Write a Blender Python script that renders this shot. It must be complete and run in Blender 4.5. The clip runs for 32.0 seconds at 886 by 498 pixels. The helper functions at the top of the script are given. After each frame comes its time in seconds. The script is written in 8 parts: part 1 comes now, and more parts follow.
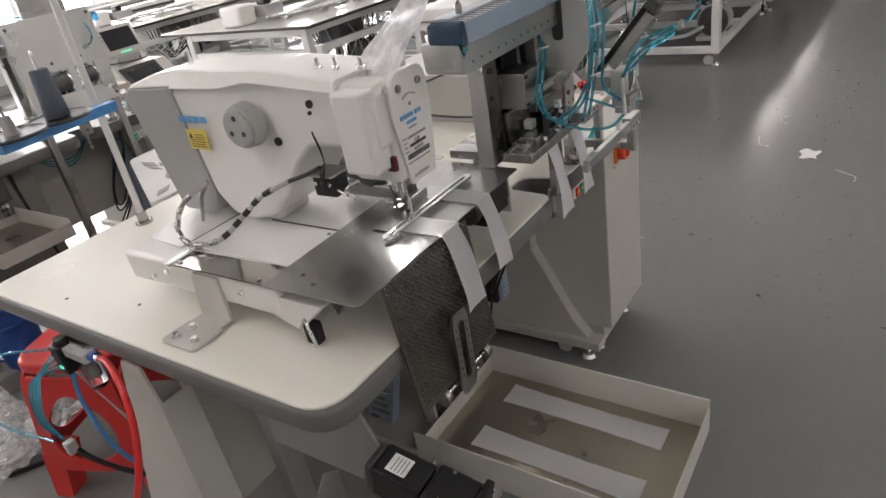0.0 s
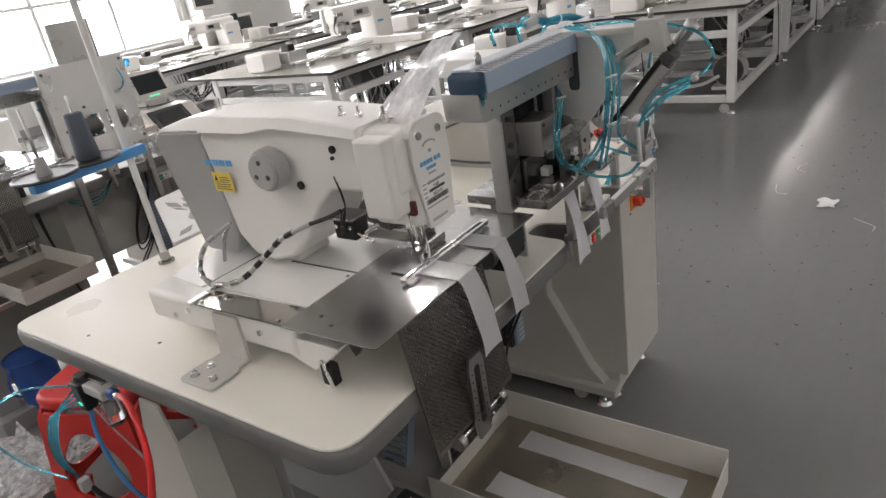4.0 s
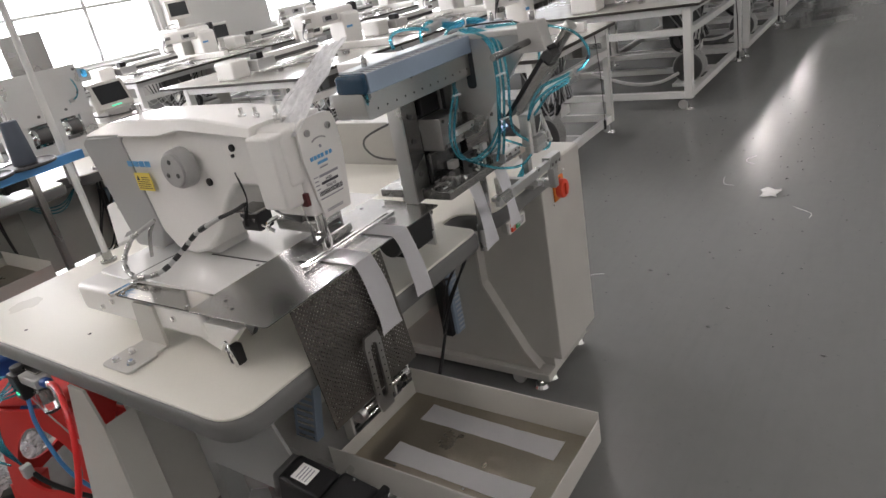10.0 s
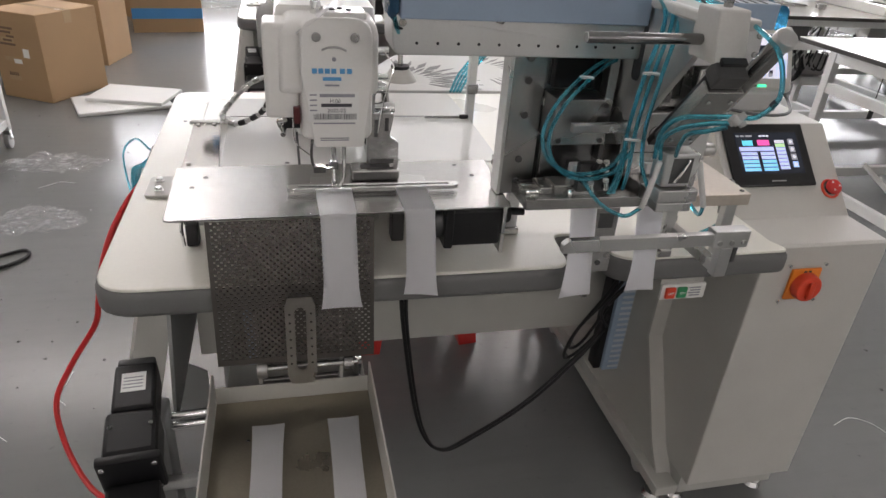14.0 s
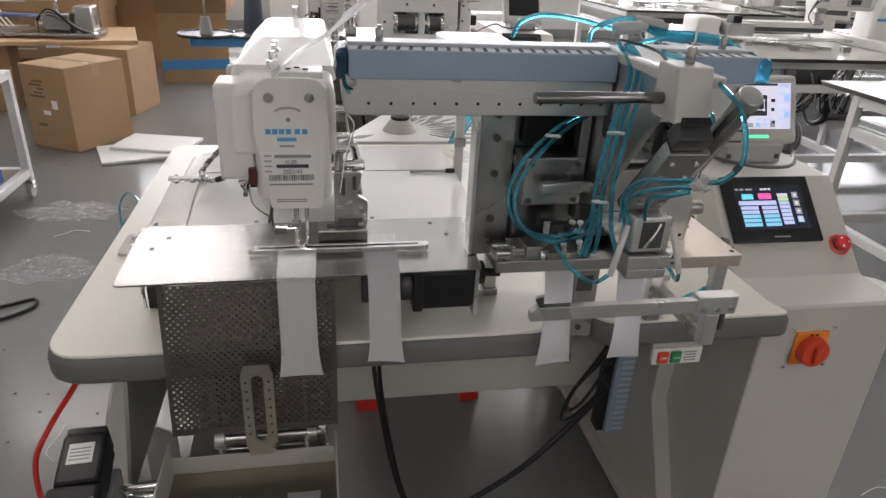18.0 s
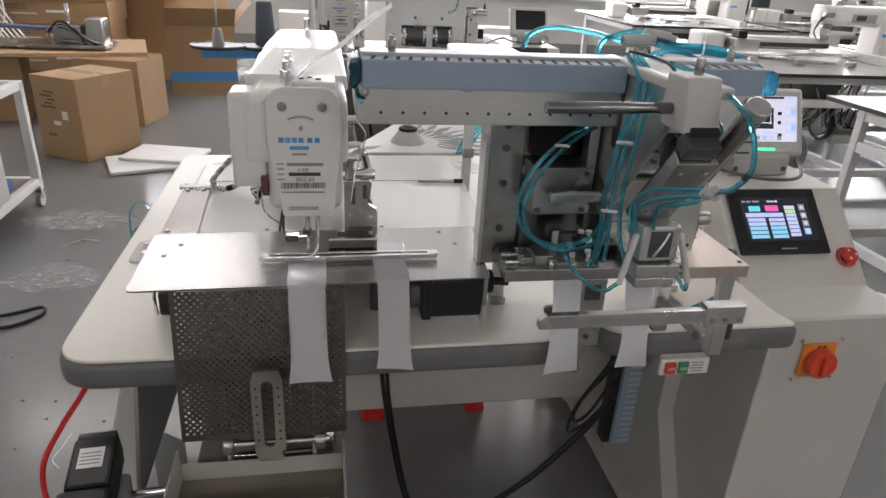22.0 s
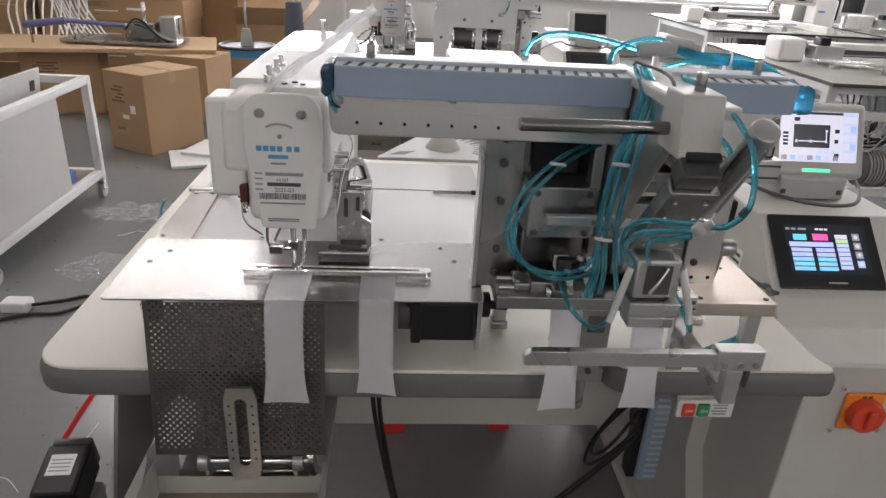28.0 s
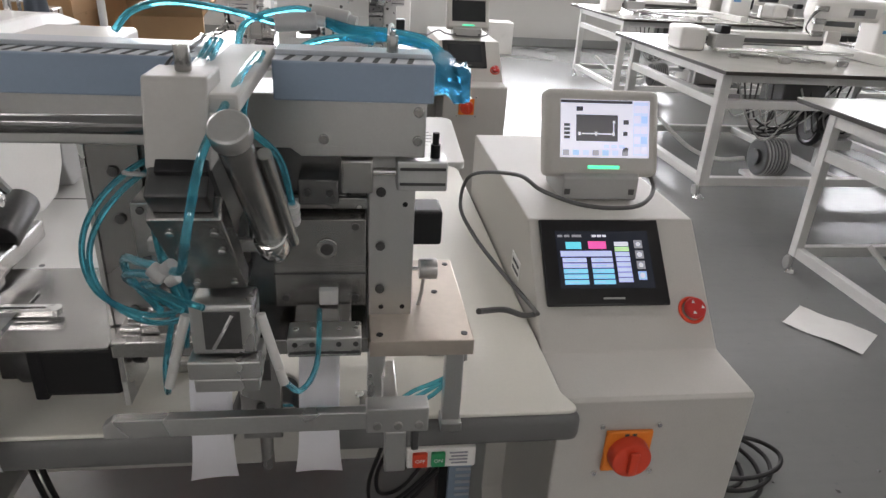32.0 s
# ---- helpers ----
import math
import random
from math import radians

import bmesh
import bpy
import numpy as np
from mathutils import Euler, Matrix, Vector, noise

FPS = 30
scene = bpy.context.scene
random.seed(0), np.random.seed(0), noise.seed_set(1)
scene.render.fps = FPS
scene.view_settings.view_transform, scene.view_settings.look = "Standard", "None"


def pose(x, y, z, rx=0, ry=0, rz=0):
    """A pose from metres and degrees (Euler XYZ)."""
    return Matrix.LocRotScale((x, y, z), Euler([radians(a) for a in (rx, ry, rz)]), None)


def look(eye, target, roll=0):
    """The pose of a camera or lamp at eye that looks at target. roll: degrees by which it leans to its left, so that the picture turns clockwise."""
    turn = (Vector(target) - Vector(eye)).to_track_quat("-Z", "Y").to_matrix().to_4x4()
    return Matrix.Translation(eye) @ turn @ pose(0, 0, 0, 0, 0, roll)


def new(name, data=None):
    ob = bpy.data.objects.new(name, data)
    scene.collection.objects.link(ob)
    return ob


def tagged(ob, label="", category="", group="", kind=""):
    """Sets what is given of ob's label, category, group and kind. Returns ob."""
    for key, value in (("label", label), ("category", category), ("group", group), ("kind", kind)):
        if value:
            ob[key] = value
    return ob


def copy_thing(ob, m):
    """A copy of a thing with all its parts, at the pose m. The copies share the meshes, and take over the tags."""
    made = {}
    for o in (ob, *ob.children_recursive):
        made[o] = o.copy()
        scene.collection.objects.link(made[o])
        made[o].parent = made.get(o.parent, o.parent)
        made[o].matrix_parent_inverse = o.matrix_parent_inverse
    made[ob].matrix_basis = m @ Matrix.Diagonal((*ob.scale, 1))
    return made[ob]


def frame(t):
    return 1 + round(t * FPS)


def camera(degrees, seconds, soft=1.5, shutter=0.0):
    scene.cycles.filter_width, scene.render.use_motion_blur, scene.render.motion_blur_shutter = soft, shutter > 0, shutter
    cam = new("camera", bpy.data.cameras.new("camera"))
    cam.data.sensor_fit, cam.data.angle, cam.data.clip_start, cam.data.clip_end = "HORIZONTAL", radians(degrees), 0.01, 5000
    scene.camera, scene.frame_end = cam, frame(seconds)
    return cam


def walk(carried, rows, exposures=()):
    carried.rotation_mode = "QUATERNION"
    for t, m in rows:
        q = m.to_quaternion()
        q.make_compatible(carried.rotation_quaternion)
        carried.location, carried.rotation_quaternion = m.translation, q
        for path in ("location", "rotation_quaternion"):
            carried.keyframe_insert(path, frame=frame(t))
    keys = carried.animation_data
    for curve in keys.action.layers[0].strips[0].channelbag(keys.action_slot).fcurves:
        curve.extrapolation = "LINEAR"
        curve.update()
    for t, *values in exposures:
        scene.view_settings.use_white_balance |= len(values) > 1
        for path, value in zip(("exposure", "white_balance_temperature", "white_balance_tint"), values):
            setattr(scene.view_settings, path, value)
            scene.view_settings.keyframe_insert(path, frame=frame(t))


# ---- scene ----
cam = camera(67.7, 32.0)
PATH = [
    (0, (-0.45, -0.61, 1.394), (0.952, 0.476, 0.47), -10.3),
    (0.5, (-0.45, -0.613, 1.394), (0.941, 0.49, 0.473), -10.4),
    (1, (-0.448, -0.611, 1.391), (0.939, 0.487, 0.458), -10.4),
    (1.5, (-0.446, -0.605, 1.389), (0.942, 0.485, 0.451), -10.1),
    (2, (-0.45, -0.609, 1.388), (0.941, 0.477, 0.447), -9.8),
    (2.5, (-0.451, -0.614, 1.388), (0.944, 0.476, 0.458), -10.0),
    (3, (-0.455, -0.617, 1.394), (0.96, 0.499, 0.526), -9.7),
    (3.5, (-0.461, -0.614, 1.403), (0.97, 0.53, 0.601), -9.8),
    (5.5, (-0.462, -0.622, 1.4), (0.975, 0.509, 0.591), -9.8),
    (6, (-0.463, -0.621, 1.4), (0.965, 0.52, 0.589), -10.2),
    (6.5, (-0.464, -0.624, 1.403), (0.976, 0.517, 0.613), -9.7),
    (7, (-0.486, -0.626, 1.412), (1.001, 0.508, 0.704), -8.8),
    (7.5, (-0.523, -0.623, 1.414), (1.019, 0.451, 0.728), -9.4),
    (8, (-0.546, -0.616, 1.39), (0.966, 0.438, 0.613), -9.8),
    (8.5, (-0.544, -0.639, 1.381), (0.893, 0.492, 0.571), -11.7),
    (9, (-0.496, -0.743, 1.387), (0.908, 0.433, 0.585), -10.9),
    (9.5, (-0.459, -0.814, 1.379), (0.972, 0.321, 0.565), -9.9),
    (10, (-0.446, -0.824, 1.384), (1.003, 0.301, 0.588), -11.0),
    (10.5, (-0.443, -0.821, 1.386), (1.008, 0.308, 0.599), -11.9),
    (11, (-0.427, -0.843, 1.383), (1.03, 0.273, 0.587), -12.1),
    (11.5, (-0.412, -0.873, 1.373), (0.993, 0.308, 0.578), -11.5),
    (12, (-0.291, -0.834, 1.36), (0.917, 0.5, 0.489), -9.6),
    (12.2, (-0.221, -0.811, 1.36), (0.927, 0.589, 0.511), -8.2),
    (12.5, (-0.106, -0.848, 1.364), (0.926, 0.663, 0.556), -6.8),
    (12.7, (-0.012, -0.857, 1.352), (0.89, 0.688, 0.458), -2.3),
    (13, (0.11, -0.899, 1.334), (0.702, 0.658, 0.227), 3.6),
    (13.2, (0.172, -0.915, 1.32), (0.656, 0.732, 0.293), 3.4),
    (13.5, (0.217, -0.932, 1.345), (0.58, 0.758, 0.34), 3.2),
    (14, (0.302, -0.905, 1.339), (0.746, 0.793, 0.38), 4.4),
    (14.5, (0.375, -0.883, 1.335), (0.727, 0.816, 0.341), 3.2),
    (15, (0.389, -0.871, 1.342), (0.811, 0.878, 0.468), 3.4),
    (15.5, (0.406, -0.873, 1.339), (0.852, 0.879, 0.484), 3.8),
    (17.5, (0.411, -0.867, 1.352), (0.775, 0.917, 0.524), 3.2),
    (18, (0.413, -0.864, 1.351), (0.768, 0.91, 0.498), 3.0),
    (18.5, (0.418, -0.861, 1.348), (0.789, 0.91, 0.497), 3.0),
    (19, (0.417, -0.86, 1.346), (0.792, 0.91, 0.493), 3.2),
    (19.5, (0.418, -0.86, 1.346), (0.791, 0.912, 0.496), 3.5),
    (20, (0.415, -0.858, 1.344), (0.792, 0.912, 0.494), 3.7),
    (20.5, (0.413, -0.86, 1.346), (0.765, 0.914, 0.491), 3.4),
    (21, (0.41, -0.863, 1.346), (0.763, 0.917, 0.504), 3.2),
    (21.5, (0.407, -0.867, 1.347), (0.755, 0.92, 0.518), 3.3),
    (22, (0.404, -0.873, 1.348), (0.747, 0.919, 0.53), 3.2),
    (22.5, (0.403, -0.875, 1.348), (0.74, 0.92, 0.531), 3.3),
    (23, (0.407, -0.877, 1.349), (0.758, 0.921, 0.545), 3.3),
    (23.5, (0.408, -0.877, 1.349), (0.761, 0.922, 0.55), 3.3),
    (24, (0.406, -0.876, 1.348), (0.76, 0.923, 0.55), 3.3),
    (24.5, (0.405, -0.878, 1.348), (0.754, 0.922, 0.55), 3.4),
    (26.5, (0.415, -0.881, 1.347), (0.736, 0.927, 0.554), 3.5),
    (27, (0.426, -0.882, 1.345), (0.659, 0.936, 0.546), 1.4),
    (27.5, (0.462, -0.85, 1.345), (0.666, 0.968, 0.536), 2.9),
    (28, (0.525, -0.811, 1.35), (0.668, 1.005, 0.525), 3.3),
    (28.5, (0.575, -0.812, 1.363), (0.483, 1.017, 0.557), 0.9),
    (29, (0.697, -0.786, 1.354), (0.586, 1.025, 0.512), 2.1),
    (29.5, (0.74, -0.765, 1.346), (0.656, 1.064, 0.539), 1.7),
    (30, (0.749, -0.758, 1.343), (0.654, 1.059, 0.512), 0.7),
    (30.5, (0.807, -0.743, 1.343), (0.805, 1.087, 0.536), 0.7),
    (31, (0.877, -0.699, 1.339), (1.089, 1.146, 0.598), 4.3),
    (31.5, (0.917, -0.668, 1.332), (1.164, 1.151, 0.54), 3.0),
    (32, (0.928, -0.651, 1.324), (1.196, 1.147, 0.49), 3.4),
]
walk(cam, [(t, look(eye, target, roll)) for t, eye, target, roll in PATH], [(0, 0.0, 6720, 18), (4, -0.03, 6700, 18), (7, -0.28, 6680, 18), (8, -0.32, 6660, 18), (9.5, -0.05, 6640, 18), (12, -0.05, 6640, 18), (13, -0.14, 6640, 18), (14.5, -0.06, 6640, 18), (18, -0.20, 6620, 18), (23, -0.19, 6600, 18), (27, -0.13, 6580, 18), (29, -0.20, 6570, 18), (31, -0.39, 6590, 18), (32, -0.26, 6580, 17)])

# ---------------------------------------------------------------- world and light
world = bpy.data.worlds.new("overcast_sky")
world.use_nodes = True
scene.world = world
wn = world.node_tree.nodes
sky = wn.new("ShaderNodeTexSky")
sky.sky_type, sky.sun_disc = "NISHITA", False
sky.sun_elevation, sky.sun_rotation = radians(40), radians(20)
wn["Background"].inputs["Strength"].default_value = 0.12
world.node_tree.links.new(sky.outputs["Color"], wn["Background"].inputs["Color"])

sun = new("sun", bpy.data.lights.new("sun", "SUN"))
sun.data.energy, sun.data.angle, sun.data.color = 1.0, radians(12), (1, 0.97, 0.93)
sun.matrix_world = look((3, 30, 25), (0, 0, 0))


def area_lamp(name, eye, target, sx, sy, watts, colour=(1, 1, 1)):
    lamp = new(name, bpy.data.lights.new(name, "AREA"))
    lamp.data.shape, lamp.data.size, lamp.data.size_y = "RECTANGLE", sx, sy
    lamp.data.energy, lamp.data.color = watts, colour
    lamp.matrix_world = look(eye, target)
    return lamp


# daylight in the window openings of the back wall
area_lamp("window_daylight", (2.0, 9.95, 1.85), (2.0, 0, 1.2), 9.2, 2.1, 600, (0.96, 0.98, 1))
area_lamp("window_daylight", (12.2, 9.95, 1.85), (12.2, 0, 1.2), 6.4, 2.1, 470, (0.96, 0.98, 1))
# fluorescent rows under the ceiling
LIGHTS = ((-1.6, -4.1), (3.4, -4.1), (-1.6, 1.4), (3.4, 1.4), (-1.6, 5.2), (3.4, 5.2), (15.6, 1.9), (13.6, 5.0), (20.2, 1.8))
for lx, ly in LIGHTS:
    area_lamp("ceiling_tube_light", (lx, ly, 3.46), (lx, ly, 0), 2.4, 0.25, 54 if ly < 0 else (42 if ly > 4 else 25) if lx < 8 else 60, (1, 0.98, 0.94))
# LED under the sewing arm
led = new("needle_light", bpy.data.lights.new("needle_light", "SPOT"))
led.data.energy, led.data.spot_size, led.data.spot_blend, led.data.shadow_soft_size = 3.2, radians(80), 0.9, 0.010
led.matrix_world = look((0.372, 0.112, 0.99), (0.345, 0.075, 0.89))


# ---------------------------------------------------------------- materials
def material(name, colour, rough=0.5, metal=0.0, grain=0.06, scale=40.0, bump=0.0, blotch=0.08, stretch=(1, 1, 1),
             coat=0.0, transmission=0.0, ior=1.45, vary=0.0, rough_var=0.08, sheen=0.0):
    m = bpy.data.materials.new(name)
    m.use_nodes = True
    nodes, links = m.node_tree.nodes, m.node_tree.links
    b = nodes["Principled BSDF"]
    b.inputs["Metallic"].default_value = metal
    b.inputs["Coat Weight"].default_value = coat
    b.inputs["Transmission Weight"].default_value = transmission
    b.inputs["IOR"].default_value = ior
    b.inputs["Sheen Weight"].default_value = sheen
    tc = nodes.new("ShaderNodeTexCoord")
    mp = nodes.new("ShaderNodeMapping")
    mp.inputs["Scale"].default_value = stretch
    links.new(tc.outputs["Object"], mp.inputs["Vector"])
    fine, broad = nodes.new("ShaderNodeTexNoise"), nodes.new("ShaderNodeTexNoise")
    fine.inputs["Scale"].default_value, broad.inputs["Scale"].default_value = scale * 6, scale * 0.12
    fine.inputs["Detail"].default_value, broad.inputs["Detail"].default_value = 4, 5
    links.new(mp.outputs["Vector"], fine.inputs["Vector"])
    links.new(tc.outputs["Object"], broad.inputs["Vector"])
    add = nodes.new("ShaderNodeMath")
    add.operation = "MULTIPLY_ADD"
    links.new(fine.outputs["Fac"], add.inputs[0])
    add.inputs[1].default_value = 2 * grain
    add.inputs[2].default_value = 1 - grain - blotch
    add2 = nodes.new("ShaderNodeMath")
    add2.operation = "MULTIPLY_ADD"
    links.new(broad.outputs["Fac"], add2.inputs[0])
    add2.inputs[1].default_value = 2 * blotch
    links.new(add.outputs[0], add2.inputs[2])
    last = add2.outputs[0]
    if vary:
        info = nodes.new("ShaderNodeObjectInfo")
        v = nodes.new("ShaderNodeMath")
        v.operation = "MULTIPLY_ADD"
        links.new(info.outputs["Random"], v.inputs[0])
        v.inputs[1].default_value = vary
        links.new(last, v.inputs[2])
        last = v.outputs[0]
    mul = nodes.new("ShaderNodeVectorMath")
    mul.operation = "SCALE"
    mul.inputs[0].default_value = colour
    links.new(last, mul.inputs["Scale"])
    links.new(mul.outputs[0], b.inputs["Base Color"])
    r = nodes.new("ShaderNodeMath")
    r.operation = "MULTIPLY_ADD"
    links.new(broad.outputs["Fac"], r.inputs[0])
    r.inputs[1].default_value, r.inputs[2].default_value = 2 * rough_var, max(0.02, rough - rough_var)
    links.new(r.outputs[0], b.inputs["Roughness"])
    if bump:
        bp = nodes.new("ShaderNodeBump")
        bp.inputs["Strength"].default_value, bp.inputs["Distance"].default_value = bump, 0.002
        links.new(fine.outputs["Fac"], bp.inputs["Height"])
        links.new(bp.outputs["Normal"], b.inputs["Normal"])
    return m


def glowing(name, colour, strength):
    m = material(name, colour, 0.2, grain=0.01, blotch=0.01)
    b = m.node_tree.nodes["Principled BSDF"]
    b.inputs["Emission Color"].default_value = (*colour, 1)
    b.inputs["Emission Strength"].default_value = strength
    return m


WHITE = material("cream_machine_enamel", (0.79, 0.78, 0.75), 0.30, grain=0.03, scale=30, coat=0.2, bump=0.05)
CABINET = material("cream_powder_coat", (0.53, 0.517, 0.482), 0.45, grain=0.05, scale=60, bump=0.15)
STAND = material("warm_grey_powder_coat", (0.47, 0.465, 0.43), 0.5, grain=0.05, scale=60, bump=0.15)
GREYP = material("mid_grey_paint", (0.27, 0.275, 0.27), 0.42, grain=0.04, bump=0.08)
MOULDED = material("light_grey_moulding", (0.36, 0.365, 0.36), 0.38, grain=0.04, bump=0.08)
LAMINATE = material("cream_laminate", (0.79, 0.775, 0.70), 0.30, grain=0.03, scale=25, blotch=0.03, bump=0.03)
EDGE = material("grey_edge_band", (0.155, 0.155, 0.152), 0.45, grain=0.05)
STEEL = material("brushed_steel", (0.50, 0.49, 0.48), 0.25, 1.0, grain=0.10, scale=14, stretch=(1, 14, 14), bump=0.015, rough_var=0.06)
STEELP = material("ground_steel", (0.42, 0.415, 0.405), 0.27, 1.0, grain=0.10, scale=30, bump=0.10)
DARKST = material("black_oxide_steel", (0.115, 0.115, 0.115), 0.38, 0.75, grain=0.15, scale=30, blotch=0.2)
TRAYM = material("worn_tray_sheet", (0.36, 0.325, 0.265), 0.30, 0.85, grain=0.08, scale=40, blotch=0.38, rough_var=0.10)
BACKST = material("blackened_plate_steel", (0.20, 0.20, 0.20), 0.26, 0.95, grain=0.12, scale=12, blotch=0.30, rough_var=0.14, bump=0.05)
RODST = material("ground_rod_steel", (0.26, 0.26, 0.26), 0.16, 1.0, grain=0.05)
ARMGREY = material("pale_grey_paint", (0.50, 0.495, 0.47), 0.42, grain=0.05, bump=0.08)
PRINTBR = material("printed_dark_brown", (0.16, 0.10, 0.06), 0.7)
FITW = material("white_fitting_plastic", (0.60, 0.60, 0.58), 0.4, grain=0.04)
SKIRT = material("grey_green_sheet", (0.26, 0.265, 0.235), 0.4, grain=0.04, scale=20)
DARKCAB = material("dark_grey_cable", (0.09, 0.09, 0.088), 0.45, grain=0.1)
CHROME = material("chrome", (0.80, 0.80, 0.79), 0.10, 1.0, grain=0.03)
ALU = material("anodised_aluminium", (0.60, 0.60, 0.59), 0.29, 0.95, grain=0.05, scale=60, bump=0.05)
TANPL = material("bare_milled_plate", (0.62, 0.55, 0.48), 0.34, 0.75, grain=0.08, scale=20)
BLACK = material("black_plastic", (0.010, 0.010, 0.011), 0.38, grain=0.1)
RUBBER = material("black_cable_rubber", (0.012, 0.012, 0.012), 0.5, grain=0.1)
GREYPL = material("grey_plastic", (0.42, 0.42, 0.41), 0.42, grain=0.05)
DUCT = material("blue_grey_wiring_duct", (0.30, 0.385, 0.49), 0.42, grain=0.04, blotch=0.06)
# lighter than DUCT: backlight glare on the duct tops is put into the colour
DUCTTOP = material("lightened_duct_plastic", (0.50, 0.54, 0.58), 0.35, grain=0.04)
BLUEFILM = material("blue_tinted_film", (0.05, 0.30, 0.50), 0.10, grain=0.1, scale=60, transmission=0.75, ior=1.2, bump=0.5)
NAVYFILM = material("dark_blue_film", (0.02, 0.06, 0.11), 0.18, grain=0.1, scale=60, bump=0.4)
DARKRED = material("dark_red_plastic", (0.10, 0.02, 0.02), 0.4)
PLATE = material("polished_work_plate_steel", (0.43, 0.425, 0.415), 0.26, 1.0, grain=0.16, scale=16, stretch=(1, 22, 22), bump=0.01, blotch=0.05, rough_var=0.05)
MIRRORST = material("mirror_bright_steel", (0.50, 0.48, 0.45), 0.09, 1.0, grain=0.06, scale=30, blotch=0.18, rough_var=0.05, bump=0.03)
SATIN = material("satin_plate_steel", (0.36, 0.355, 0.345), 0.28, 1.0, grain=0.10, scale=12, blotch=0.22, rough_var=0.10, bump=0.03)
ENAMEL = material("white_gloss_enamel", (0.84, 0.84, 0.82), 0.14, grain=0.02, blotch=0.03, coat=0.5)
PETAL = material("mid_grey_print", (0.24, 0.24, 0.24), 0.45, grain=0.1)
SLOT = material("dark_slot", (0.05, 0.055, 0.06), 0.7)
BLUE = material("blue_tape", (0.07, 0.27, 0.58), 0.35, grain=0.05)
TEAL = material("teal_air_tube", (0.12, 0.66, 0.82), 0.06, grain=0.02, transmission=0.82, ior=1.36, coat=0.3)
REDHOSE = material("red_air_hose", (0.70, 0.03, 0.03), 0.3, grain=0.03)
REDPL = material("red_moulded_plastic", (0.58, 0.035, 0.03), 0.36, grain=0.05)
ORANGE = material("orange_switch_plate", (0.85, 0.25, 0.03), 0.35, grain=0.04)
REDKN = material("red_knob", (0.72, 0.07, 0.03), 0.3, grain=0.04)
GREENB = material("green_button", (0.03, 0.30, 0.12), 0.35)
YELLOW = material("yellow_warning_label", (0.80, 0.64, 0.12), 0.4, grain=0.04)
LOGO = material("printed_blue", (0.10, 0.34, 0.62), 0.5)
INK = material("printed_dark", (0.06, 0.06, 0.07), 0.6)
PALEINK = material("printed_grey", (0.30, 0.30, 0.33), 0.6)
PAPER = material("paper_label", (0.80, 0.80, 0.78), 0.55, grain=0.03)
CLOTH = material("white_woven_cloth", (0.88, 0.88, 0.90), 0.9, grain=0.06, scale=220, bump=0.5, blotch=0.03, sheen=0.3)
FOAM = material("white_foam_sheet", (0.72, 0.72, 0.70), 0.8, grain=0.06)
CARD = material("brown_cardboard", (0.40, 0.255, 0.135), 0.75, grain=0.08, scale=18, stretch=(1, 1, 9), blotch=0.12, bump=0.1)
TAPE = material("clear_brown_tape", (0.46, 0.33, 0.20), 0.25, grain=0.04)
WOOD = material("plywood", (0.52, 0.36, 0.21), 0.5, grain=0.12, scale=10, stretch=(1, 9, 9), bump=0.1)
FRAMEW = material("white_painted_tube", (0.68, 0.68, 0.66), 0.4, grain=0.04)
TOPDARK = material("dark_board_edge", (0.04, 0.035, 0.03), 0.5)
TOPPALE = material("pale_table_sheet", (0.42, 0.415, 0.385), 0.16, grain=0.05, blotch=0.1)
WALLM = material("cream_plaster", (0.58, 0.575, 0.55), 0.7, grain=0.03, scale=8, blotch=0.05, bump=0.1)
CEILM = material("white_ceiling_paint", (0.70, 0.70, 0.68), 0.8, grain=0.02)
BLUECR = material("blue_crate_plastic", (0.025, 0.085, 0.32), 0.4)
PURPLE = material("violet_plastic", (0.15, 0.155, 0.30), 0.4)
THREAD = material("slate_thread", (0.10, 0.12, 0.15), 0.7, grain=0.25, scale=60, stretch=(1, 1, 12), bump=0.4)
SCREEN0 = material("dark_screen_glass", (0.02, 0.022, 0.025), 0.12, grain=0.01, coat=0.5)
SCR_LIGHT = glowing("lit_screen_pale", (0.72, 0.75, 0.86), 0.7)
SCR_DARK = glowing("lit_screen_dark", (0.03, 0.035, 0.05), 0.15)
SCR_BLUE = glowing("lit_screen_blue", (0.36, 0.54, 0.85), 0.7)
SCR_LILAC = glowing("lit_screen_lilac", (0.50, 0.58, 0.90), 0.72)
SCR_SKY = glowing("lit_screen_sky", (0.22, 0.62, 0.85), 0.75)
SCR_GREY = glowing("lit_screen_grey", (0.30, 0.31, 0.34), 0.6)
SCR_CYAN = glowing("lit_screen_cyan", (0.12, 0.62, 0.75), 0.9)
SCR_PINK = glowing("lit_screen_pink", (0.85, 0.12, 0.42), 0.8)
SCR_GREEN = glowing("lit_screen_green", (0.45, 0.75, 0.35), 0.8)
LEDGREEN = glowing("green_status_light", (0.05, 0.85, 0.40), 1.4)
GLOW_LED = glowing("white_led", (1, 1, 1), 6.0)
TUBE_ON = glowing("lit_fluorescent_tube", (1, 0.98, 0.94), 4.0)


